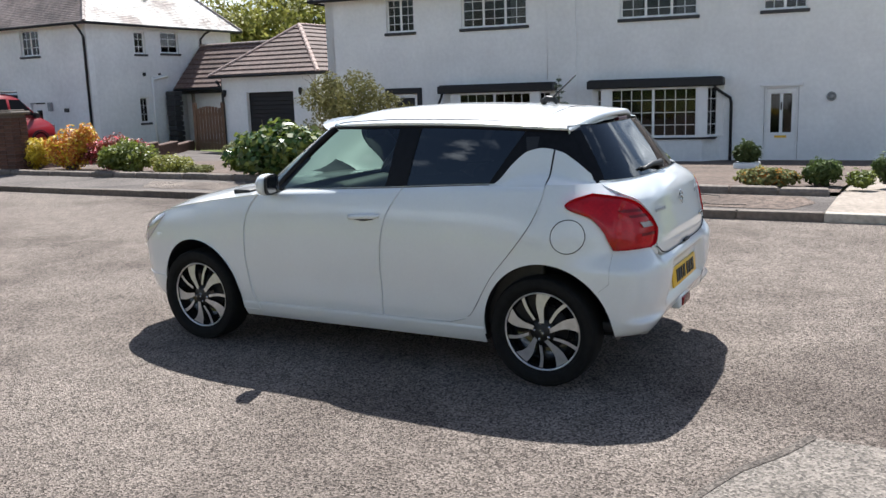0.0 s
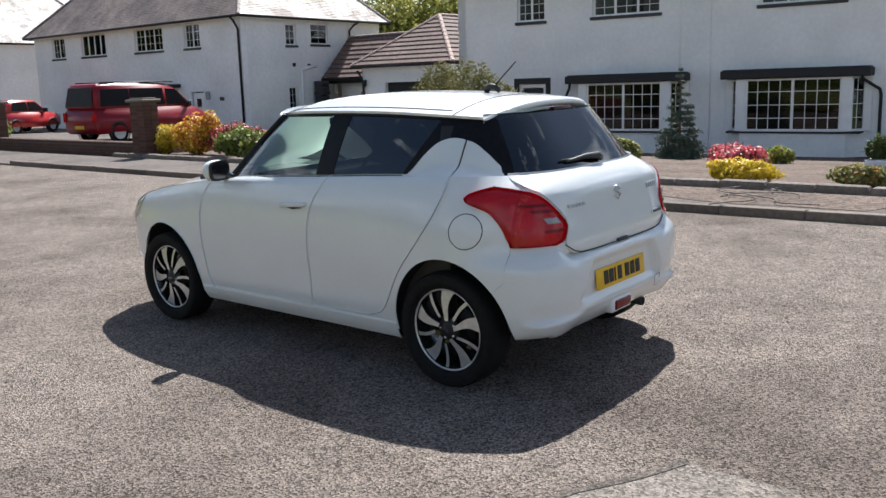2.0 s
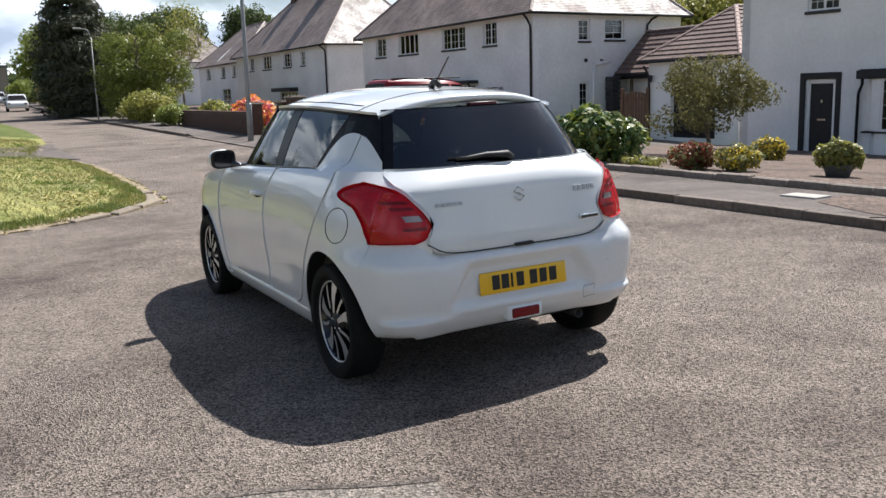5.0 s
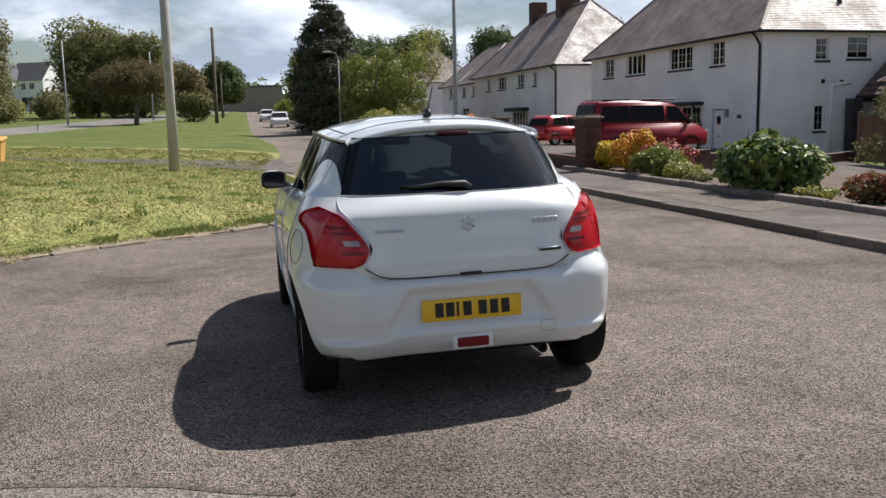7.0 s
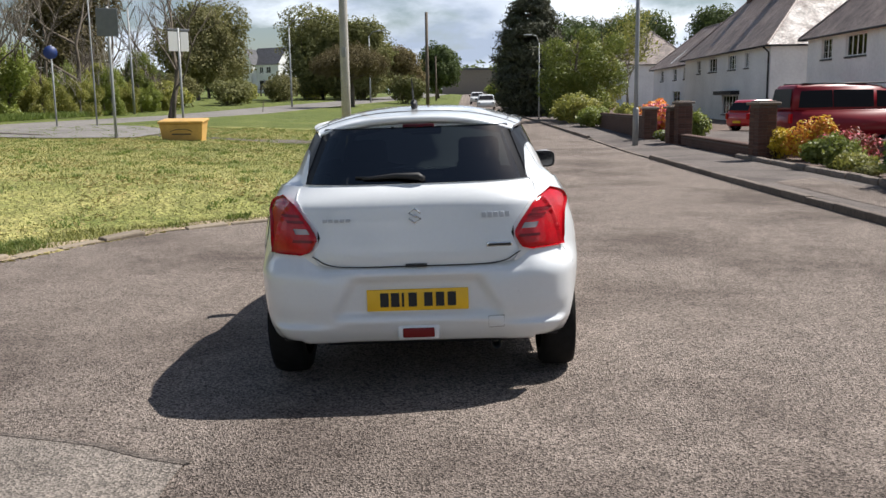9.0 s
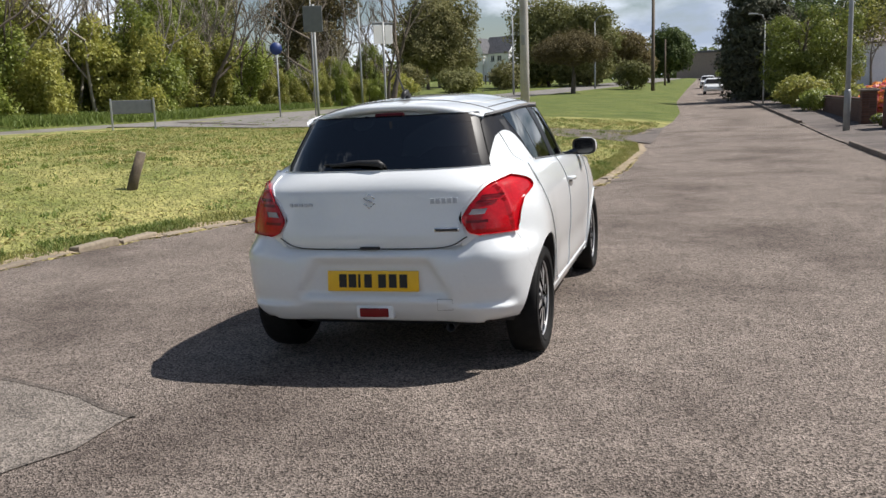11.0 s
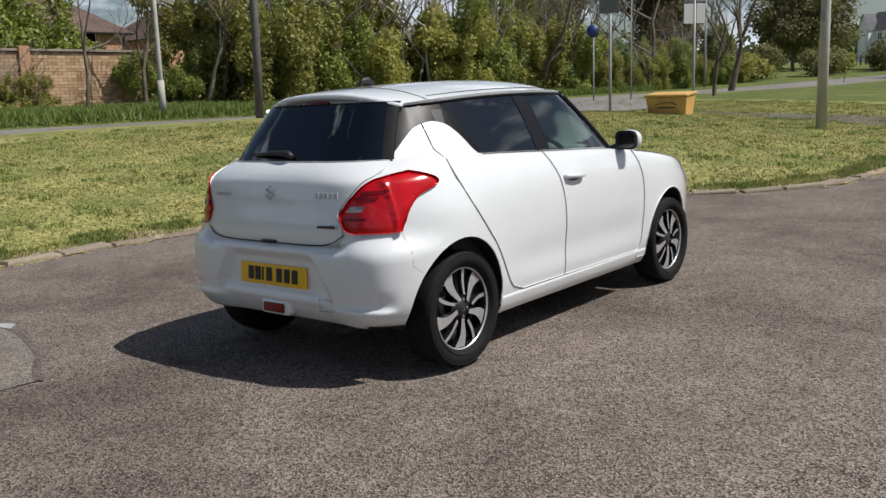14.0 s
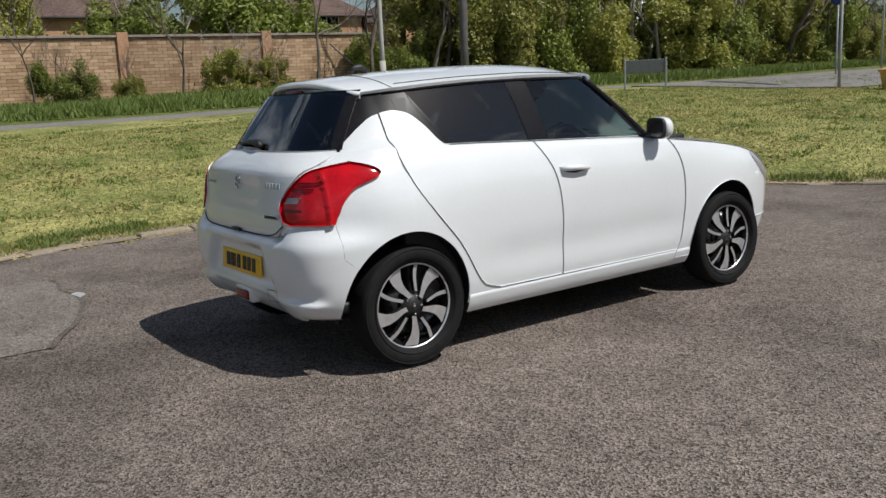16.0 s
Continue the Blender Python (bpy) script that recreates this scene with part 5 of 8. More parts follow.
tree("bare_tree", "slender tree with sparse yellow-green leaves", 13.2, 63, 9.0, 2.4, L_SPRING, 2600, 0.1, 43, M_PALEBARK, 0.22, 9, 3, 0.35)
conifer("tall dark conifer beside the street", 5.5, 60.0, 11.3, 3.0, L_CONIFER, 52000, 0.17, 44, 26, 0.0, 0.35, True)
tree("street_tree", "dark green tree at the street's far bend", 8.0, 66.0, 6.5, 3.6, L_DEEP, 9000, 0.16, 45, trunk=0.3, blobs=9, low=0.1)
for k, (x, y, s) in enumerate(((5.8, 74, 1.0), (6.2, 82, 1.15), (6.6, 92, 1.2), (5.5, 104, 1.3))):
    shrub("roadside_hedge", "rough hedge along the far street", x, y, 3.0 * s, 8.0, 2.2 * s, (L_GREEN, L_BRONZE, L_DEEP, L_GREEN)[k], 4200, 0.13, 50 + k)

# the green
def flat_top(x, y, h, r, seed):
    """A low spreading tree, its crown a wide dark disc on a bare stem."""
    rng = np.random.default_rng(seed)
    t = tagged(new("spreading_tree"), "low spreading dark tree with a flat crown on the green", "tree")
    t.location = (x, y, gz(x, y))
    out = [([(0, 0, 0), (0.08, 0, h * 0.25), (0, 0, h * 0.45)], [0.24, 0.19, 0.17])]
    bl = []
    for k in range(26):
        a, q = k * 2.4, r * math.sqrt((k + 0.5) / 26) * 0.82
        top = h * (0.92 - 0.32 * (q / r) ** 2)
        e = (q * math.cos(a), q * math.sin(a), h * rng.uniform(0.48, 0.56))
        out.append(([(0, 0, h * 0.38), (e[0] * 0.5, e[1] * 0.5, h * 0.46), e], [0.09, 0.06, 0.02]))
        bl.append((e[0], e[1], (h * 0.44 + top) / 2, r * 0.26, r * 0.26, (top - h * 0.42) / 2))
    o = new("trunk", limb_mesh("trunk", out, M_BARK))
    o.parent = t
    o = new("crown", leaf_mesh("crown", bl, 42000, 0.075, seed, L_BRONZE, shell=0.3))
    o.parent = t


flat_top(-10.0, 80.5, 6.6, 3.8, 61)
shrub("grey_shrub", "pale grey-green round shrub on the green", -5.6, 96, 5.0, 4.5, 3.6, L_OLIVE, 6000, 0.14, 62, 0)
tree("green_tree", "copper-tinted round tree beyond the green", -8.0, 128, 8.0, 4.6, L_BRONZE, 20000, 0.18, 63, trunk=0.5, blobs=9, low=0.12)
tree("green_tree", "dark green tree beyond the green", -3.0, 140, 9.0, 5.0, L_DEEP, 22000, 0.2, 64, trunk=0.5, blobs=9, low=0.1)
tree("green_tree", "fresh green tree beyond the green", -15.0, 132, 10.5, 5.5, L_DUSKY, 22000, 0.2, 65, trunk=0.5, blobs=9, low=0.1)

# belt of trees behind the main road
BELT = []
for k in range(5):
    rng = np.random.default_rng(80 + k)
    w = 3.0
    bl = [(rng.uniform(-3.0, 3.0), rng.uniform(-1.3, 1.3), rng.uniform(0.2, 5.2 if k < 4 else 3.4) * rng.uniform(0.6, 1.0), rng.uniform(0.35, 0.85), rng.uniform(0.35, 0.8), rng.uniform(0.5, 1.1)) for _ in range(46)]
    me = leaf_mesh("crown", bl, 24000, 0.08, 90 + k, (L_SPRING, L_SPRING, L_GREEN, L_GREEN, L_SPRING)[k], shell=0.35)
    out = []
    for j in range(3):
        grow(rng, Vector((rng.uniform(-1.5, 1.5), rng.uniform(-0.8, 0.8), 0)), Vector((rng.normal() * 0.15, rng.normal() * 0.15, 1)).normalized(), 3.6, 0.11, 3, out, 0.5, 0.35, 3)
    BELT.append((me, limb_mesh("trunk", out, M_PALEBARK if k % 2 else M_BARK, 5)))


def belt_tree(x, y, k, s, rz):
    t = tagged(new("hedgerow_tree"), "overgrown hedgerow tree with spring leaves", "tree", "hedgerow trees")
    t.matrix_basis = pose(x, y, gz(x, y) - 0.1, 0, 0, rz) @ Matrix.Diagonal((s, s, s * random.uniform(0.9, 1.15), 1))
    for name, me in (("crown", BELT[k][0]), ("trunk", BELT[k][1])):
        o = new(name, me)
        o.parent = t


for k in range(26):
    y = 22 + k * 2.05 + random.uniform(-0.6, 0.6)
    off = 7.6 + random.uniform(-0.6, 1.0) + (2.6 if k % 2 else 0)
    belt_tree(main_x(y) - off, y, k % 5, random.uniform(0.85, 1.15) * (1.0 if k % 2 == 0 else 1.3) * (1 - 0.4 * smooth(46, 54, y)), random.uniform(0, 360))
for x, y, k, s in ((-31.0, 12.2, 0, 0.36), (-30.8, 10.4, 1, 0.46), (-31.4, 18.6, 2, 0.6), (-30.6, 4.0, 2, 0.42), (-31.2, 6.6, 4, 0.3), (-30.8, -1.0, 4, 0.55), (-31, -7, 1, 0.7), (-31.5, -13, 0, 0.9), (-31.5, -19, 3, 0.9), (-36, 9.0, 3, 1.1), (-37, 3.0, 0, 1.1), (-37, 15, 2, 1.3), (-37, -4, 3, 1.2), (-38, -11, 1, 1.3)):
    belt_tree(x, y, k, s, random.uniform(0, 360))
# bare and half-bare trees standing in and before the belt
def bare_tree(x, y, h, r, seed, bark, depth=4):
    rng = np.random.default_rng(seed)
    t = tagged(new("bare_tree"), "bare branching tree not yet in leaf", "tree", "bare trees")
    t.location = (x, y, gz(x, y) - 0.1)
    out = []
    grow(rng, Vector((0, 0, 0)), Vector((rng.normal() * 0.08, rng.normal() * 0.08, 1)).normalized(), h * 0.42, r, depth, out, 0.5, 0.25, 3)
    o = new("trunk", limb_mesh("trunk", out, bark, 5))
    o.parent = t


for x, y, h, r, s, bk in ((-13.6, 37.3, 8.0, 0.12, 101, M_BARK), (-18.5, 52, 11, 0.24, 102, M_BARK), (-29.5, 24.0, 10, 0.16, 103, M_PALEBARK), (-30.0, 29.5, 11, 0.2, 104, M_PALEBARK), (-30.3, 20.2, 9, 0.13, 105, M_PALEBARK), (-29.6, 14.0, 8, 0.1, 106, M_BARK), (-29.9, 33, 10, 0.16, 107, M_PALEBARK), (-28, 44, 11, 0.2, 108, M_BARK), (-27, 58, 12, 0.22, 109, M_BARK), (-29, 66, 12, 0.22, 113, M_BARK), (-33, 61, 12, 0.2, 114, M_PALEBARK), (-26, 72, 11, 0.2, 115, M_BARK), (-35, 70, 13, 0.22, 116, M_BARK), (-29.6, 8.2, 6, 0.06, 110, M_BARK), (-29.8, 3.0, 5, 0.05, 111, M_BARK), (-30.5, 17.2, 9, 0.12, 112, M_BARK)):
    bare_tree(x, y, h, r, s, bk)
# trees round the white house and the skyline
for k, (x, y, h, c, lf) in enumerate(((-34, 112, 13, 6, L_DUSKY), (-37, 128, 14, 7, L_DUSKY), (-19, 122, 13, 6.5, L_OLIVE), (-44, 98, 13, 6, L_BRONZE), (-52, 84, 13, 7, L_DUSKY), (-13, 122, 11, 6, L_OLIVE), (27, 125, 13, 6, L_DEEP), (35, 118, 13, 6, L_DEEP), (24, 140, 13, 7, L_BRONZE), (44, 100, 13, 6, L_DEEP), (34, 44, 9, 4, L_SPRING), (33.5, 32, 8.0, 3.2, L_SPRING), (37, 30, 9.5, 4.5, L_SPRING), (40, 22, 9, 5, L_SPRING), (10, 118, 10, 5, L_GREEN), (16, 124, 11, 6, L_DEEP))):
    tree("tall_tree", "tall broadleaf tree in spring foliage beyond the houses", x, y, h, c, lf, 15000 if y < 50 else 26000, 0.13 if y < 50 else 0.19, 120 + k, trunk=0.5, blobs=11, low=0.1, group="tall trees")

# low growth under the far trees
for k in range(9):
    y = 74 + k * 8.5
    shrub("roadside_scrub", "rough low scrub along the main road", main_x(y) - 9.5 - 2.5 * (k % 2), y, 5.0, 9.0, (2.6, 3.6, 3.0)[k % 3], (L_SPRING, L_DUSKY, L_OLIVE)[k % 3], 4500, 0.15, 150 + k, 0)


def hill_wood():
    """Far wooded rise closing the view, lumps of foliage without number."""
    rng = np.random.default_rng(200)
    bl = []
    for k in range(150):
        a = radians(rng.uniform(-80, 80))
        d = rng.uniform(230, 300)
        x, y = d * math.sin(a), d * math.cos(a)
        bl.append((x, y, gz(x, min(y, 200)) + rng.uniform(0, 3), 16, 12, rng.uniform(5, 9)))
    for k in range(60):
        a = radians(rng.uniform(95, 265))
        x, y = 95 * math.sin(a), 75 * math.cos(a)
        bl.append((x, y, 2, 9, 9, rng.uniform(5, 8)))
    o = tagged(new("far_woods", leaf_mesh("far_woods", bl, 60000, 1.1, 201, L_DEEP, shell=0.6)), "distant dark wooded skyline behind the street", "woods", kind="stuff")


hill_wood()


def blades(name, label, n, area, height, width, leaf, seed, lean=0.5):
    """Grass blades strewn over the ground where area(x, y) allows."""
    rng = np.random.default_rng(seed)
    pts = []
    while len(pts) < n:
        x, y = area[0](rng), area[1](rng)
        if area[2](x, y):
            pts.append((x, y))
    p = np.array([(x, y, gz(x, y)) for x, y in pts])
    a = rng.uniform(0, math.tau, n)
    h = height * (0.5 + rng.random(n))
    w = width * (0.6 + 0.8 * rng.random(n))
    side = np.stack([np.cos(a), np.sin(a), np.zeros(n)], 1) * w[:, None]
    b = rng.uniform(0, math.tau, n)
    tip = np.stack([np.cos(b), np.sin(b), np.zeros(n)], 1) * (h * lean * rng.random(n))[:, None] + np.stack([np.zeros(n), np.zeros(n), h], 1)
    tri = np.stack([p - side, p + side, p + tip], 1)
    me = bpy.data.meshes.new(name)
    me.vertices.add(n * 3)
    me.vertices.foreach_set("co", tri.reshape(-1).astype(np.float32))
    me.loops.add(n * 3)
    me.loops.foreach_set("vertex_index", np.arange(n * 3, dtype=np.int32))
    me.polygons.add(n)
    me.polygons.foreach_set("loop_start", np.arange(0, n * 3, 3, dtype=np.int32))
    me.polygons.foreach_set("loop_total", np.full(n, 3, dtype=np.int32))
    me.update()
    me.materials.append(leaf)
    return tagged(new(name, me), label, "grass", kind="stuff")


on_green = lambda x, y: x < xl(y) - 0.02 and x > main_x(y) + 4
blades("lawn_grass", "short mown grass with yellow clippings", 170000, (lambda r: r.uniform(-15, 0.2), lambda r: r.uniform(-6, 30), on_green), 0.028, 0.009, L_BLADE, 301, 1.6)
blades("edge_grass", "longer tufted grass along the broken edging", 22000, (lambda r: r.uniform(-5.8, 0.3), lambda r: r.uniform(-6, 26), lambda x, y: 0.06 < xl(y) - x < 0.42 + 0.25 * noise.noise((x, y, 0))), 0.045, 0.008, L_BLADE, 302, 1.2)
blades("edge_tuft", "green grass tufts leaning over the broken edging", 9000, (lambda r: r.uniform(-5.8, 0.3), lambda r: r.uniform(-6, 12), lambda x, y: 0.08 < xl(y) - x < 0.5 and noise.noise((x * 1.5, y * 1.5, 12)) > 0.0), 0.055, 0.009, L_VERGE, 305, 1.3)
blades("leaf_litter", "dry leaves and straw swept along the road edge", 2600, (lambda r: r.uniform(-5.8, 0.4), lambda r: r.uniform(-6, 14), lambda x, y: -0.17 - 0.1 * noise.noise((x, y * 2.3, 1)) < xl(y) - x < 0.06 and noise.noise((x * 2, y * 3, 15)) > -0.15), 0.014, 0.03, L_HAY, 306, 4.0)
blades("dry_clippings", "dry mown clippings lying on the grass", 26000, (lambda r: r.uniform(-16, 0), lambda r: r.uniform(-6, 30), lambda x, y: on_green(x, y) and noise.noise((x * 0.9, y * 0.45, 5)) > 0.12), 0.02, 0.03, L_HAY, 303, 5.0)
blades("verge_grass", "long rough grass on the far verge", 90000, (lambda r: r.uniform(-32, -25), lambda r: r.uniform(-20, 60), lambda x, y: -8.5 < x - main_x(y) < -3.9 and noise.noise((x * 0.5, y * 0.35, 2)) > -0.45), 0.3, 0.03, L_VERGE, 304, 0.9)
blades("mown_clumps", "dark green clumps left by the mower", 24000, (lambda r: r.uniform(-16, 0), lambda r: r.uniform(-6, 31), lambda x, y: on_green(x, y) and noise.noise((x * 2.6, y * 1.5, 15)) + 0.5 * noise.noise((x * 7, y * 5, 3)) > 0.4), 0.05, 0.014, L_VERGE, 305, 1.2)


# ---------- posts, signs and bin on the green ----------
def post(name, label, x, y, h, r0, r1, material, seg=10, cat="post", lean=(0, 0)):
    t = tagged(new(name), label, cat)
    t.matrix_basis = pose(x, y, gz(x, y), lean[0], lean[1], 0)
    part("shaft", tube([(0, 0, -0.2), (0, 0, h * 0.25), (0, 0, h)], [r0, r0 * 0.75 + r1 * 0.25, r1], seg), material, t)
    return t


p = post("lamp_post", "tapered grey concrete lamp post on the green", -2.65, 16.75, 8.5, 0.125, 0.085, M_CONCPOLE, 8, "lamp post")
part("plate", slab(-0.05, 0.05, -0.135, -0.11, 2.4, 2.65), M_STEEL, p)
p = post("lamp_post", "slim grey steel lamp post on the footway", 5.75, 21.9, 8.5, 0.075, 0.05, M_STEEL, 10, "lamp post")
part("base_sleeve", tube([(0, 0, 0), (0, 0, 1.15), (0, 0, 1.22)], [0.095, 0.095, 0.07], 10), M_STEEL, p)
part("lamp_arm", tube([(0, 0, 8.4), (-0.4, 0, 8.75), (-1.2, 0, 8.85)], 0.035, 8), M_STEEL, p)
part("lamp_head", slab(-1.75, -1.15, -0.13, 0.13, 8.75, 8.92, 0.04), M_STEEL, p)
post("telegraph_pole", "dark timber telegraph pole on the green", -3.05, 90.7, 9.8, 0.2, 0.15, M_TIMBER, 8, "pole")
post("telegraph_pole", "thin dark timber pole further up the green", -2.8, 118.0, 6.0, 0.14, 0.1, M_TIMBER, 8, "pole")
post("lamp_post", "dark grey square-shouldered lamp post by the main road", -18.7, 13.6, 9.0, 0.13, 0.12, M_DARKPOLE, 8, "lamp post", (0, 1.2))
p = post("lamp_post", "pale steel lamp post behind the main road", -26.5, 15.33, 9.0, 0.1, 0.07, M_CONCPOLE, 10, "lamp post")
part("base_sleeve", tube([(0, 0, 0), (0, 0, 1.3)], [0.13, 0.13], 10), M_CONCPOLE, p)
for x, y in ((-24.5, 62), (-16.5, 84), (-10.5, 104)):
    p = post("street_lamp", "curved steel street lamp along the main road", x, y, 8.0, 0.1, 0.06, M_STEEL, 8, "lamp post")
    part("lamp_arm", tube([(0, 0, 7.9), (0.5, -0.1, 8.5), (1.7, -0.2, 8.6)], 0.045, 8), M_STEEL, p)
    part("lamp_head", slab(1.5, 2.2, -0.33, -0.05, 8.52, 8.68, 0.05), M_STEEL, p)
p = post("street_lamp", "curved steel street lamp by the tall conifer", 5.3, 50.5, 4.8, 0.05, 0.035, M_STEEL, 8, "lamp post")
part("lamp_arm", tube([(0, 0, 4.75), (-0.15, 0, 5.2), (-0.5, 0, 5.28)], 0.03, 8), M_STEEL, p)
part("lamp_head", slab(-0.95, -0.45, -0.1, 0.1, 5.23, 5.33, 0.04), M_STEEL, p)

s = post("timber_bollard", "leaning weathered timber bollard in the grass", -6.5, 5.3, 0.1, 0.01, 0.01, M_TIMBER, 6, "bollard")
part("stake", tube([(-0.02, -0.02, -0.2), (0.07, 0.05, 0.2), (0.17, 0.12, 0.54)], [0.08, 0.075, 0.07], 10), M_TIMBER, s)
part("cut_top", tube([(0.1705, 0.1205, 0.542), (0.172, 0.1215, 0.548)], [0.066, 0.064], 10), M_PALEBARK, s, "pale weathered end grain")

# grit bin
def grit_bin(x, y, rz):
    t = tagged(new("grit_bin"), "yellow plastic grit bin standing on the grass", "grit bin")
    t.matrix_basis = pose(x, y, gz(x, y) - 0.01, 0, 0, rz) @ Matrix.Diagonal((0.78, 0.95, 0.9, 1))
    body = bmesh.new()
    lo = [body.verts.new(p) for p in ((-0.72, -0.32, 0), (0.72, -0.32, 0), (0.72, 0.32, 0), (-0.72, 0.32, 0))]
    hi = [body.verts.new(p) for p in ((-0.8, -0.42, 0.56), (0.8, -0.42, 0.56), (0.8, 0.42, 0.64), (-0.8, 0.42, 0.64))]
    body.faces.new(lo[::-1])
    body.faces.new(hi)
    for i in range(4):
        body.faces.new((lo[i], lo[(i + 1) % 4], hi[(i + 1) % 4], hi[i]))
    bmesh.ops.bevel(body, geom=body.edges[:], offset=0.03, segments=2, affect="EDGES")
    b = part("body", body, M_GRIT, t)
    part("lid", moved(rounded(-0.84, 0.84, -0.46, 0.46, -0.03, 0.05, 0.025), pose(0, 0, 0.63, 5.4, 0, 0)), M_GRIT, t)
    arc = [(0.42 * math.cos(a), -0.39 - 0.02 * math.sin(a), 0.26 + 0.12 * math.sin(a)) for a in np.linspace(0.25, math.pi - 0.25, 9)]
    part("label_arc", tube(arc, 0.012, 5), M_TIMBER, b, "faded dark lettering arc")
    part("label_bar", slab(-0.35, 0.35, -0.385, -0.35, 0.2, 0.24, 0.004), M_TIMBER, b, "faded dark lettering bar")
    for x0 in (-0.7, 0.62):
        part("skid", slab(x0, x0 + 0.1, -0.3, 0.3, -0.03, 0.03), M_GRIT, t)


grit_bin(-7.85, 20.0, 3)

# signs by the junction
p = post("road_sign", "blue round sign seen from behind on a grey post", -16.3, 30.4, 3.3, 0.038, 0.038, M_STEEL, 8, "road sign")
part("sign_disc", moved(lathe([(0.0, 0.02), (0.27, 0.02), (0.27, 0.0), (0.0, 0.0)], 28), pose(0, -0.05, 3.0, 0, 0, -60)), M_BLUE, p, "blue disc")
p = post("direction_sign", "grey back of a square direction sign on a tall post", -9.95, 20.2, 3.8, 0.045, 0.045, M_STEEL, 8, "road sign")
part("sign_board", moved(slab(-0.3, 0.3, -0.02, 0.02, 0, 0.8), pose(0, -0.06, 2.95, 0, 0, 20)), M_SIGNBACK, p, "dark grey sign back")
p = post("direction_sign", "white double sign board on a grey post", -9.55, 25.5, 3.6, 0.045, 0.045, M_STEEL, 8, "road sign")
part("sign_board", moved(merge(slab(-0.38, 0.02, -0.03, -0.005, 2.8, 3.47), slab(0.06, 0.36, -0.03, -0.005, 2.8, 3.47)), pose(0, 0, 0, 0, 0, 40)), M_WHITE, p, "white sign faces")
part("sign_cap", moved(slab(-0.4, 0.4, -0.035, 0.0, 3.49, 3.57), pose(0, 0, 0, 0, 0, 40)), M_SIGNBACK, p)
post("sign_post", "tall thin grey post before the hedge", -15.2, 31.8, 6.5, 0.035, 0.03, M_STEEL, 8, "post")
b = tagged(new("street_name_board"), "dark low street board seen from behind on two legs", "sign board")
b.matrix_basis = pose(-15.45, 18.35, gz(-15.45, 18.35), 0, 0, 38)
part("board", slab(-0.64, 0.64, -0.02, 0.02, 0.5, 0.92), M_SIGNBACK, b)
for x in (-0.64, 0.64):
    part("leg", slab(x - 0.03, x + 0.03, -0.035, 0.035, -0.1, 0.98), M_STEEL, b)

# brick boundary wall beyond the main road
w = tagged(new("boundary_wall"), "long sandy brick boundary wall behind the trees", "wall")
for k in range(7):
    y0 = -24 + k * 6.2
    panel = part("wall_panel", slab(-33.0, -32.76, y0 + 0.2, y0 + 6.0, 0.6, 3.56), M_MORTAR, w)
    verts, faces = [], []
    for r in range(22):
        y, z = y0 + 0.2 - 0.2 * (r % 2), 0.62 + r * 0.133
        while y < y0 + 5.95:
            a, b, d = max(y, y0 + 0.2) + 0.008, min(y + 0.4, y0 + 6.0) - 0.008, -32.75 + random.uniform(0, 0.012)
            q = len(verts)
            verts += [(d, a, z), (d, b, z), (d, b, z + 0.12), (d, a, z + 0.12), (-32.77, a, z), (-32.77, b, z), (-32.77, b, z + 0.12), (-32.77, a, z + 0.12)]
            faces += [(q, q + 1, q + 2, q + 3), (q, q + 4, q + 5, q + 1), (q + 1, q + 5, q + 6, q + 2), (q + 2, q + 6, q + 7, q + 3), (q + 3, q + 7, q + 4, q)]
            y += 0.4
    me = bpy.data.meshes.new("brick_courses")
    me.from_pydata(verts, [], faces)
    me.materials.append(M_VERGEBLOCK)
    o = tagged(new("brick_courses", me), kind="stuff")
    o.parent = panel
    part("wall_pier", slab(-33.1, -32.6, y0 - 0.22, y0 + 0.22, 0.6, 3.76), M_SANDBRICK, w)
    part("wall_coping", slab(-33.1, -32.65, y0 + 0.21, y0 + 5.99, 3.561, 3.66), M_EDGE2, w)

# roofs beyond the brick wall
for x, y, s in ((-46, 8, 1), (-45, 21, 1), (-47, 34, 1), (-46, -6, 1)):
    h, fr = house_shell("house", "sandy brick house half hidden behind the trees", [(x - 7, y + 4.5), (x - 7, y - 4.5), (x, y - 4.5), (x, y + 4.5)], 1.2, 5.4, {2: [(1.5, 3.2, 3.0, 4.3), (5.5, 7.2, 3.0, 4.3)]}, [(x - 3.5, y - 1.5, 8.0), (x - 3.5, y + 1.5, 8.0)], M_ROOF2, M_SANDBRICK, 0.35, True, 0)
    for q in ((1.5, 3.2, 3.0, 4.3), (5.5, 7.2, 3.0, 4.3)):
        window(h, fr[2], *q, 2, 1, 1)

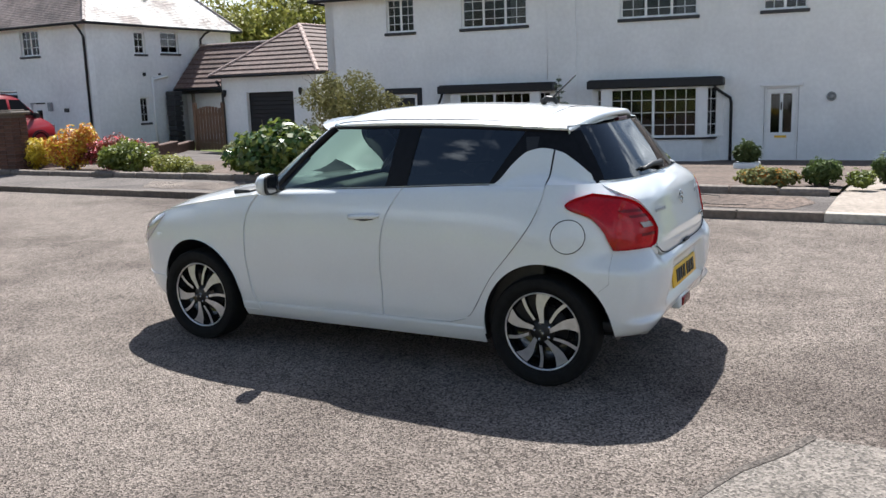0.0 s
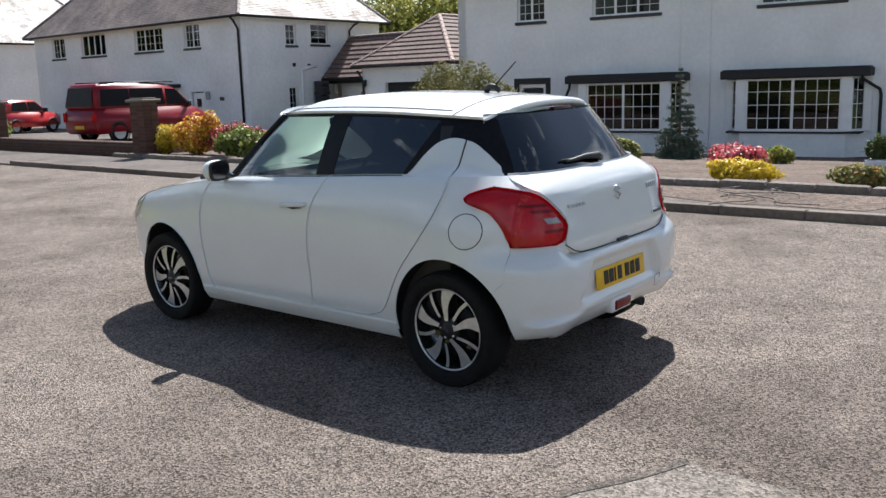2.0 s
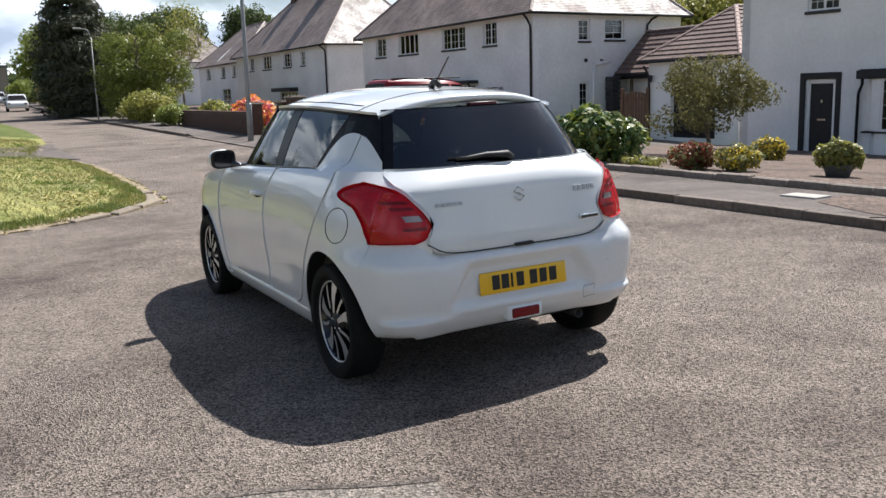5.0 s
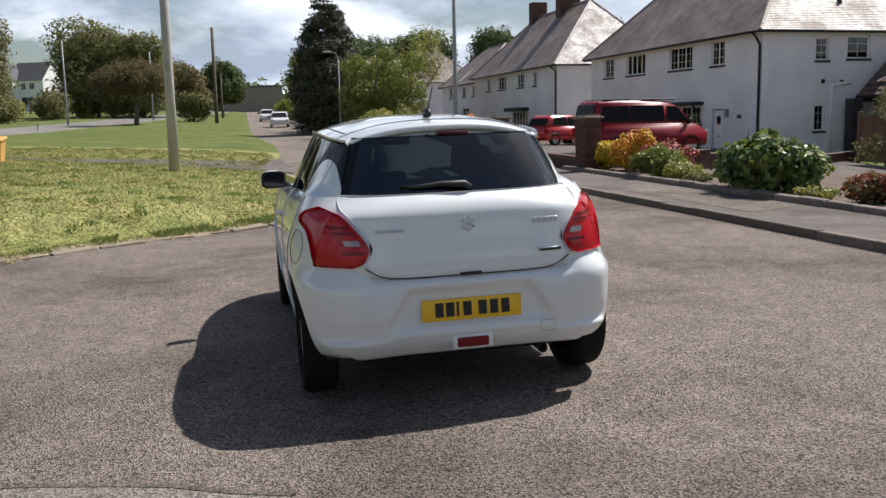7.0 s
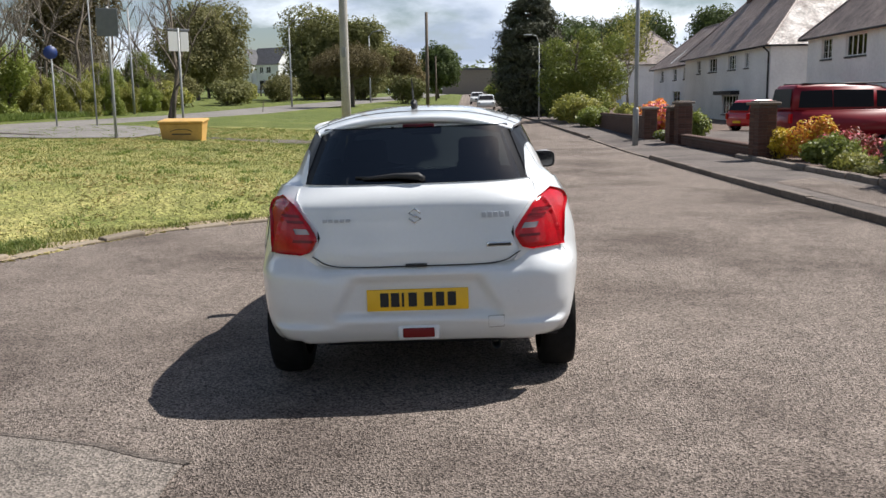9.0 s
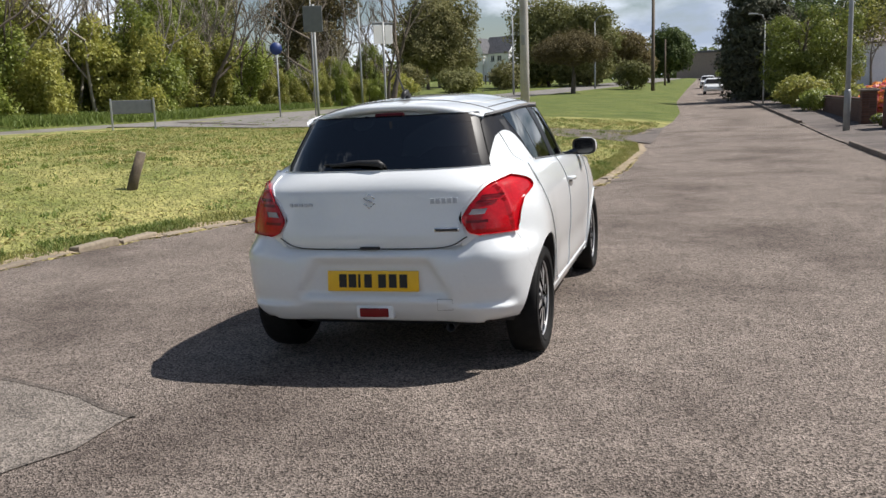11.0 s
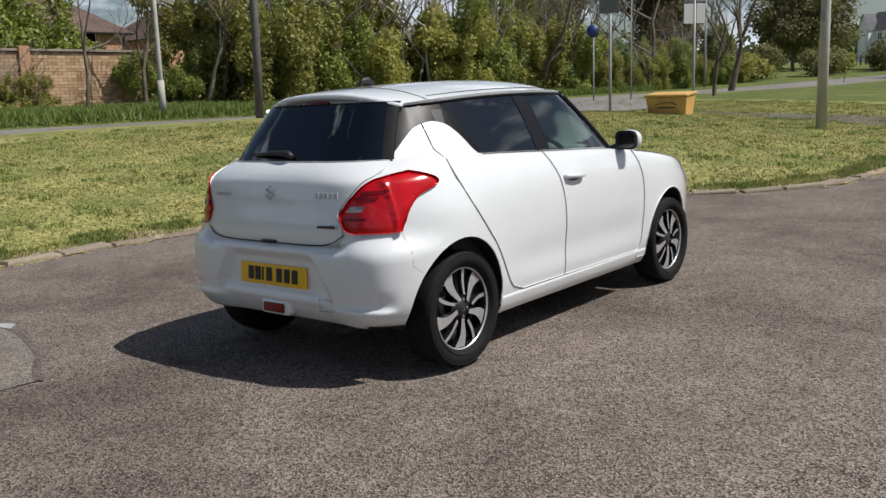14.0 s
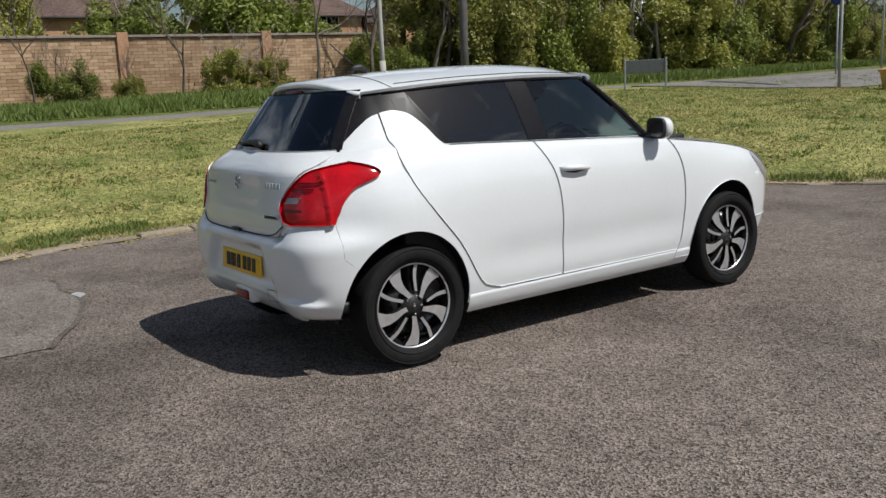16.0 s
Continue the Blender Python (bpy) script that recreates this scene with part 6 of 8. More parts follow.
# the white gabled house up the main road
def white_house(x, y, z, rz):
    t = tagged(new("house"), "white house with a slate roof and two gables", "house")
    t.matrix_basis = pose(x, y, z, 0, 0, rz)
    holes = [(2.6, 3.6, 4.1, 5.3), (4.4, 5.6, 4.1, 5.3), (2.4, 5.4, 0.9, 2.5)]
    L, D, H, T = 7.6, 6.5, 6.0, 9.4
    for m, l, ho in ((pose(0, 0, 0), L, holes), (pose(L, 0, 0, 0, 0, 90), D, []), (pose(L, D, 0, 0, 0, 180), L, []), (pose(0, D, 0, 0, 0, 270), D, [])):
        part("wall", wall_sheet(l, H, ho), M_WALL2, t, "", m)

    def gable(a, b, top, n):
        g = bmesh.new()
        p = [Vector(a), Vector(b), Vector(top)]
        f = [g.verts.new(v) for v in p]
        k = [g.verts.new(v - Vector(n) * 0.28) for v in p]
        g.faces.new(f)
        g.faces.new(k[::-1])
        for i in range(3):
            g.faces.new((f[i], k[i], k[(i + 1) % 3], f[(i + 1) % 3]))
        bmesh.ops.recalc_face_normals(g, faces=g.faces)
        part("gable", g, M_WALL2, t, "white gable end")
    gable((L, 0, H), (L, D, H), (L, D / 2, T), (1, 0, 0))
    gable((0, 0, H), (0, D, H), (0, D / 2, T), (-1, 0, 0))
    roof_plane(((-0.2, -0.35, H - 0.3), (L + 0.2, -0.35, H - 0.3), (L + 0.2, D / 2, T + 0.12), (-0.2, D / 2, T + 0.12)), material=M_SLATE, parent=t)
    roof_plane(((L + 0.2, D + 0.35, H - 0.3), (-0.2, D + 0.35, H - 0.3), (-0.2, D / 2, T + 0.12), (L + 0.2, D / 2, T + 0.12)), material=M_SLATE, parent=t)
    # the wing that stands forward, its gable to the street
    for m, l in ((pose(-0.6, -1.6, 0), 2.4), (pose(1.8, -1.6, 0, 0, 0, 90), 1.6), (pose(-0.6, 0, 0, 0, 0, 270), 1.6)):
        part("wing_wall", wall_sheet(l, H, []), M_WALL2, t, "", m)
    gable((-0.6, -1.6, H), (1.8, -1.6, H), (0.6, -1.6, T - 0.4), (0, -1, 0))
    roof_plane(((-0.8, 1.5, H - 0.2), (-0.8, -1.8, H - 0.2), (0.6, -1.8, T - 0.25), (0.6, 1.5, T - 0.25)), material=M_SLATE, parent=t)
    roof_plane(((2.0, -1.8, H - 0.2), (2.0, 1.5, H - 0.2), (0.6, 1.5, T - 0.25), (0.6, -1.8, T - 0.25)), material=M_SLATE, parent=t)
    for h in holes:
        window(t, pose(0, 0, 0), *h, 2, 1, 1)
    return t


white_house(-45.0, 190.0, 4.6, -26)
f = tagged(new("flat_roofed_building"), "long low grey building on the far skyline", "building")
part("wall", slab(-3.6, 10.2, 215, 224, 3.2, 9.5), M_EDGE2, f)
part("roof", slab(-3.9, 10.5, 214.7, 224.3, 9.5, 10.0), M_SLATE, f, "dark flat roof")
f = tagged(new("picket_fence"), "dark timber picket fence before the white house", "fence")
FY = 150.0
for k in range(14):
    x = -36.5 + k * 0.8
    part("picket", slab(x, x + 0.25, FY - k * 0.12, FY + 0.08 - k * 0.12, gz(x, FY) - 0.1, gz(x, FY) + 1.6), M_TIMBER, f)
part("rail", tube([(-36.5, FY + 0.1, gz(-36.5, FY) + 1.1), (-26.1, FY - 1.5, gz(-26.1, FY) + 1.1)], 0.06, 5), M_TIMBER, f)
f = tagged(new("picket_fence"), "short white picket fence beside the far street", "fence")
for k in range(8):
    x = 5.2 + k * 0.14
    part("picket", slab(x, x + 0.09, 60.0, 60.03, gz(x, 60) - 0.05, gz(x, 60) + 0.85 + 0.04 * (k % 2)), M_WHITE, f)
for z in (0.25, 0.65):
    part("rail", slab(5.15, 6.35, 60.031, 60.06, gz(5.7, 60) + z, gz(5.7, 60) + z + 0.08), M_WHITE, f)
post("small_stake", "short thin stake on the green", -16.0, 68.0, 0.9, 0.03, 0.03, M_TIMBER, 6, "stake", (0, 8))


# ---------- parked vehicles ----------
def vehicle(name, label, cat, m, l, w, h, side, cabin, paint, wheel_r, axles, glass_rows, lamp=True, rails=False):
    """A parked car or van. side: the body's outline (y, z); cabin: the glasshouse outline (y, z) above it."""
    t = tagged(new(name), label, cat)
    t.matrix_basis = m

    def hull(pts, half, taper, z0, z1, r):
        bm = bmesh.new()
        lay = []
        for x in (-1, -0.82, 0.82, 1):
            ring = []
            for y, z in pts:
                tz = (z - z0) / max(z1 - z0, 0.01)
                hw = half * (1 - taper * max(0, tz) ** 1.3)
                k = 0.975 if abs(x) == 1 else 1
                cy = sum(p[0] for p in pts) / len(pts)
                ring.append(bm.verts.new((x * hw, cy + (y - cy) * (k if abs(x) == 1 else 1), z)))
            lay.append(ring)
        n = len(pts)
        for a, b in zip(lay, lay[1:]):
            for i in range(n):
                bm.faces.new((a[i], a[(i + 1) % n], b[(i + 1) % n], b[i]))
        bm.faces.new(lay[0][::-1])
        bm.faces.new(lay[-1])
        bmesh.ops.recalc_face_normals(bm, faces=bm.faces)
        bmesh.ops.bevel(bm, geom=bm.edges[:], offset=r, segments=2, affect="EDGES", clamp_overlap=True)
        for f in bm.faces:
            f.smooth = True
        return bm
    zb = max(p[1] for p in side)
    body = part("body", hull(side, w / 2, 0.05, 0.2, zb, 0.055), paint, t)
    zc0, zc1 = min(p[1] for p in cabin), max(p[1] for p in cabin)
    part("cabin", hull(cabin, w / 2 * 0.95, 0.17, zc0, zc1, 0.06), paint, t)

    def side_x(z):
        return w / 2 * 0.95 * (1 - 0.17 * max(0, (z - zc0) / (zc1 - zc0)) ** 1.3) + 0.004
    for s in (1, -1):
        for poly in glass_rows:
            bm = bmesh.new()
            vs = [bm.verts.new((s * side_x(z), y, z)) for y, z in poly]
            f = bm.faces.new(vs)
            bmesh.ops.recalc_face_normals(bm, faces=[f])
            e = bmesh.ops.extrude_face_region(bm, geom=[f])
            for v in e["geom"]:
                if isinstance(v, bmesh.types.BMVert):
                    v.co.x += s * 0.006
            part("side_window", bm, M_PILLAR, t, "dark side window")
        for y in axles:
            wl = new("wheel")
            wl.parent = t
            wl.matrix_basis = pose(s * (w / 2 - 0.1), y, wheel_r) @ pose(0, 0, 0, 0, 0, 0 if s > 0 else 180)
            part("tyre", lathe([(wheel_r * 0.66, 0.07), (wheel_r * 0.9, 0.1), (wheel_r, 0.07), (wheel_r, -0.09), (wheel_r * 0.66, -0.1)], 28), M_RUBBER, wl)
            part("rim", lathe([(0.0, 0.075), (wheel_r * 0.2, 0.07), (wheel_r * 0.55, 0.05), (wheel_r * 0.67, 0.085), (wheel_r * 0.68, 0.06)], 24), M_ALLOY, wl)
            part("arch", moved(lathe([(wheel_r * 1.14, 0.03), (wheel_r * 1.14, 0.103), (wheel_r * 1.02, 0.103)], 28), pose(0, 0, 0)), M_TRIM, wl)
        ye, yn = min(p[0] for p in side), max(p[0] for p in side)
        part("tail_lamp", slab(s * w * 0.43 - 0.07, s * w * 0.43 + 0.07, ye - 0.012, ye + 0.1, zb * 0.62, zb * 0.9), M_REDLENS, t, "red tail lamp")
        part("headlamp", slab(s * w * 0.38 - 0.12, s * w * 0.38 + 0.12, yn - 0.22, yn + 0.008, zb * 0.62, zb * 0.78), M_LAMP, t, "clear headlamp")
        part("door_mirror", rounded(s * (w / 2 + 0.09) - 0.09, s * (w / 2 + 0.09) + 0.09, cabin[0][0] - 0.45, cabin[0][0] - 0.32, zc0 + 0.02, zc0 + 0.2, 0.03), M_TRIM, t)
    # windscreen and rear window follow the cabin's ends
    for (y0, z0), (y1, z1), sgn in ((cabin[0], cabin[1], 1), (cabin[-1], cabin[-2], -1)):
        bm = bmesh.new()
        q = []
        for f, k in ((0.12, 0.86), (0.9, 0.84)):
            y, z = y0 + (y1 - y0) * f, z0 + (z1 - z0) * f
            hw = (side_x(z)) * k
            q.append([(-hw, y + sgn * 0.02, z + 0.01), (hw, y + sgn * 0.02, z + 0.01)])
        vs = [bm.verts.new(p) for p in (q[0][0], q[0][1], q[1][1], q[1][0])]
        bm.faces.new(vs)
        part("windscreen" if sgn > 0 else "rear_window", bm, M_PILLAR, t)
    ye = min(p[0] for p in side)
    part("number_plate", slab(-0.26, 0.26, ye - 0.016, ye + 0.02, zb * 0.42, zb * 0.42 + 0.11), M_PLATE, t, "yellow plate")
    if rails:
        part("roof_rail", merge(*[tube([(s * w * 0.36, -1.9, h + 0.02), (s * w * 0.36, 1.0, h + 0.03)], 0.025, 6) for s in (1, -1)]), M_TRIM, t)
    return t


# outlines: y forward from the middle, z from the ground; cabin from the windscreen foot round to the rear window foot
VAN_SIDE = [(2.22, 0.3), (2.28, 0.62), (2.2, 0.84), (2.0, 0.98), (1.68, 1.12), (-2.3, 1.12), (-2.34, 0.6), (-2.28, 0.3)]
VAN_CAB = [(1.74, 1.09), (0.98, 1.78), (0.7, 1.9), (0.3, 1.94), (-2.0, 1.95), (-2.18, 1.88), (-2.3, 1.1)]
vehicle("van", "dark red panel van with blackened windows on a drive", "van", pose(13.3, 24.3, gz(13.3, 24.3) + 0.085, 0, 0, -86), 4.9, 1.9, 1.95, VAN_SIDE, VAN_CAB, M_VANRED, 0.33, (1.55, -1.45), [[(1.45, 1.2), (0.98, 1.72), (0.55, 1.74), (0.55, 1.2)], [(0.45, 1.2), (0.45, 1.76), (-0.9, 1.77), (-0.9, 1.2)], [(-0.93, 1.2), (-0.93, 1.77), (-1.98, 1.74), (-2.08, 1.2)]], rails=True)
CAR_SIDE = [(1.72, 0.25), (1.78, 0.55), (1.6, 0.78), (0.95, 0.9), (-1.68, 0.92), (-1.74, 0.5), (-1.7, 0.25)]
CAR_CAB = [(1.0, 0.88), (0.35, 1.38), (0.1, 1.44), (-1.2, 1.45), (-1.4, 1.36), (-1.68, 0.9)]
CAR_WIN = [[(0.72, 0.96), (0.3, 1.33), (-0.25, 1.36), (-0.25, 0.96)], [(-0.32, 0.96), (-0.32, 1.36), (-1.15, 1.34), (-1.32, 0.98)]]
vehicle("small_car", "small bright red hatchback parked behind the wall", "car", pose(14.6, 36.0, gz(14.6, 36.0), 0, 0, -66), 3.5, 1.62, 1.46, CAR_SIDE, CAR_CAB, M_CARRED, 0.29, (1.15, -1.15), CAR_WIN)
vehicle("parked_car", "white hatchback parked up the street", "car", pose(2.9, 80.0, gz(2.9, 80.0), 0, 0, 178), 3.9, 1.72, 1.46, CAR_SIDE, CAR_CAB, M_CARWHITE, 0.3, (1.15, -1.15), CAR_WIN)
vehicle("parked_car", "white car parked at the street's far end", "car", pose(2.6, 105.0, gz(2.6, 105.0), 0, 0, 178), 3.9, 1.72, 1.46, CAR_SIDE, CAR_CAB, M_CARWHITE, 0.3, (1.15, -1.15), CAR_WIN)

# white litter on the road by the repair patch
l = tagged(new("paper_scrap", None), "small curled white scrap lying on the road", "litter")
l.location = (-2.42, -2.1, gz(-2.42, -2.1) + 0.008)
bm = bmesh.new()
a = [bm.verts.new((x, 0.025 + 0.02 * math.sin(x * 9), 0.012 * math.sin(x * 14 + 1) + 0.012)) for x in np.linspace(-0.09, 0.09, 8)]
b = [bm.verts.new((x, -0.015 + 0.02 * math.sin(x * 9), 0.002)) for x in np.linspace(-0.09, 0.09, 8)]
for i in range(7):
    bm.faces.new((a[i], b[i], b[i + 1], a[i + 1]))
bmesh.ops.solidify(bm, geom=bm.faces[:], thickness=0.003)
part("scrap", bm, M_WHITE, l)
# pale strings lying on the worn footway
c = tagged(new("string_tangle"), "loose pale strings lying on the worn footway", "litter")
rng = np.random.default_rng(5)
for k in range(5):
    x, y = 6.0 + rng.uniform(-0.35, 0.2), -0.5 + rng.uniform(-0.6, 0.6)
    pts, a = [], rng.uniform(0, 6)
    for j in range(9):
        pts.append((x, y, gz(x, y) + 0.125))
        a += rng.normal() * 0.6
        x, y = x + 0.14 * math.cos(a), y + 0.2 * math.sin(a)
    part("string", tube(pts, 0.007, 5), M_OLDASPH, c)
pot = tagged(new("plant_pot"), "white square planter beside the white door", "planter")
pot.location = (14.3, 0.4, gz(14.3, 0.4) + 0.1)
part("pot", rounded(-0.24, 0.24, -0.24, 0.24, -0.1, 0.16, 0.03), M_UPVC, pot)
pot = tagged(new("plant_pot"), "dull green round plant pot by the edging", "planter")
pot.location = (8.3, 2.75, gz(8.3, 2.75) + 0.13)
part("pot", lathe([(0.0, 0.0), (0.15, 0.0), (0.21, 0.16), (0.225, 0.17), (0.2, 0.17), (0.0, 0.15)], 24, "z"), M_SIGNBACK, pot)
cover = tagged(new("drain_cover"), "pale rectangular access cover in the footway", "drain cover")
cover.matrix_basis = pose(6.1, 1.5, gz(6.1, 1.5) + 0.104, 0, 0, 4)
part("plate", slab(-0.12, 0.12, -0.2, 0.2, -0.02, 0.006, 0.004), M_KERBPALE, cover)
part("frame", merge(slab(-0.15, -0.125, -0.23, 0.23, -0.02, 0.004, 0.002), slab(0.125, 0.15, -0.23, 0.23, -0.02, 0.004, 0.002), slab(-0.125, 0.125, -0.23, -0.205, -0.02, 0.004, 0.002), slab(-0.125, 0.125, 0.205, 0.23, -0.02, 0.004, 0.002)), M_STEEL, cover)

# ---------- the white hatchback ----------
LOW_W = curve([(0.18, 0.765), (0.24, 0.805), (0.3, 0.822), (0.36, 0.836), (0.45, 0.846), (0.6, 0.853), (0.75, 0.856), (0.86, 0.849), (0.94, 0.832), (1.0, 0.81), (1.05, 0.783), (1.1, 0.755)])
LOW_R = curve([(0.18, -1.66), (0.285, -1.705), (0.34, -1.745), (0.4, -1.77), (0.5, -1.782), (0.62, -1.787), (0.68, -1.784), (0.76, -1.775)])
GATE_R = curve([(0.66, -1.75), (0.72, -1.757), (0.8, -1.749), (0.88, -1.736), (0.95, -1.723), (0.99, -1.712), (1.02, -1.696), (1.05, -1.671), (1.075, -1.64), (1.1, -1.60)])
LOW_F = curve([(0.18, 1.85), (0.25, 1.93), (0.35, 1.97), (0.5, 1.99), (0.62, 1.99), (0.7, 1.97), (0.78, 1.915), (0.86, 1.82), (1.0, 1.56)])
TOP_W = curve([(0.95, 0.79), (1.02, 0.765), (1.1, 0.737), (1.2, 0.697), (1.3, 0.652), (1.37, 0.615), (1.41, 0.582)])
TOP_R = curve([(0.95, -1.675), (1.04, -1.625), (1.1, -1.588), (1.2, -1.518), (1.3, -1.442), (1.37, -1.388), (1.41, -1.355)])
TOP_F = curve([(0.95, 1.13), (1.0, 1.02), (1.1, 0.87), (1.2, 0.73), (1.3, 0.585), (1.37, 0.48), (1.41, 0.41)])


def width(kind, y, z):
    if kind == "top":
        return TOP_W(z)
    flare = 0.016 * (math.exp(-((abs(y) - 1.225) / 0.33) ** 2)) * smooth(0.95, 0.6, z)
    waist = -0.012 * math.exp(-((z - 0.47) / 0.1) ** 2) * smooth(1.0, 0.55, abs(y))
    tail = 0.014 * smooth(-0.8, -1.35, y) * smooth(1.0, 0.8, z)
    return LOW_W(z) + flare + waist + tail


KINDS = {"low": (LOW_R, 7.0), "gate": (GATE_R, 5.1), "top": (TOP_R, 3.9)}


def outline(kind, z):
    """Half of the plan at a height, from the nose to the tail, right side."""
    rear, n = KINDS[kind]
    front, nf = (TOP_F, 2.9) if kind == "top" else (LOW_F, 5.0)
    if kind == "gate":
        n -= 1.2 * smooth(0.98, 1.085, z)
    yr, yf, y0 = rear(z), front(z), -0.25
    out = []
    for x in np.linspace(0, 0.86, 30):
        out.append((x * width(kind, 1.5, z), y0 + (yf - y0) * (1 - x**nf) ** (1 / nf)))
    ymax = out[-1][1]
    for y in np.linspace(ymax, y0, 60)[1:]:
        out.append((width(kind, y, z) * (1 - ((y - y0) / (yf - y0)) ** nf) ** (1 / nf), y))
    k = 0.5 ** (1 / n)
    for y in np.linspace(y0, y0 + (yr - y0) * k, 70)[1:]:
        out.append((width(kind, y, z) * (1 - ((y - y0) / (yr - y0)) ** n) ** (1 / n), y))
    w = out[-1][0] / k
    for x in np.linspace(k, 0, 70)[1:]:
        out.append((x * w, y0 + (yr - y0) * (1 - x**n) ** (1 / n)))
    return np.array(out)


def row(kind, z, start, end, n):
    """n points along the plan at a height, from start to end, each ('y', value) on the flank or ('x', value) on the tail."""
    o = outline(kind, z)
    s = np.concatenate(([0], np.cumsum(np.hypot(*np.diff(o, axis=0).T))))
    mid = int(np.argmin(np.abs(o[:, 1] + 0.25)))

    def where(spec):
        if spec[0] == "y":
            return float(np.interp(-spec[1], -o[:, 1], s))
        return float(np.interp(-spec[1], -o[mid:, 0], s[mid:]))
    q = np.linspace(where(start), where(end), n)
    return [(float(np.interp(a, s, o[:, 0])), float(np.interp(a, s, o[:, 1])), z) for a in q]


def wheel_mesh_spokes():
    """Five broad swept blades and five slim spokes with bright faces."""
    bm = bmesh.new()

    def blade(a0, wide, sweep, inner_w, r0=0.052, r1=0.208):
        n = 7
        prev = None
        for i in range(n):
            q = i / (n - 1)
            r = r0 + (r1 - r0) * q
            c = a0 + sweep * math.sin(q * math.pi * 0.9) * (1 - q * 0.5)
            half = inner_w + (wide - inner_w) * q**1.6
            d = 0.012 - 0.010 * q + 0.006 * (1 - q)
            sec = []
            for s, dx in ((-1, -0.03), (-1, 0), (1, 0), (1, -0.03)):
                a = c + s * half / r
                sec.append(bm.verts.new((d + dx, r * math.cos(a), r * math.sin(a))))
            if prev:
                for k in range(3):
                    bm.faces.new((prev[k], prev[k + 1], sec[k + 1], sec[k])).material_index = 0 if k == 1 else 1
            prev = sec
    for k in range(5):
        a = k * math.tau / 5 + 0.3
        blade(a, 0.041, 0.20, 0.012)
        blade(a + math.tau / 10, 0.0105, 0.10, 0.008, 0.075)
    bmesh.ops.recalc_face_normals(bm, faces=bm.faces)
    return bm


def zrange(a, b, n):
    return [a + (b - a) * i / (n - 1) for i in range(n)]


def oval(w, h, d):
    """A flat plate with a softly squared outline, facing -y."""
    bm = bmesh.new()
    ring = []
    for a in np.linspace(0, math.tau, 41)[:-1]:
        c, s = math.cos(a), math.sin(a)
        ring.append((math.copysign(abs(c) ** 0.55, c) * w, math.copysign(abs(s) ** 0.55, s) * h))
    f, b = [bm.verts.new((x, -d / 2, z)) for x, z in ring], [bm.verts.new((x, d / 2, z)) for x, z in ring]
    bm.faces.new(f)
    bm.faces.new(b[::-1])
    for i in range(40):
        bm.faces.new((f[i], b[i], b[(i + 1) % 40], f[(i + 1) % 40]))
    bmesh.ops.recalc_face_normals(bm, faces=bm.faces)
    return bm


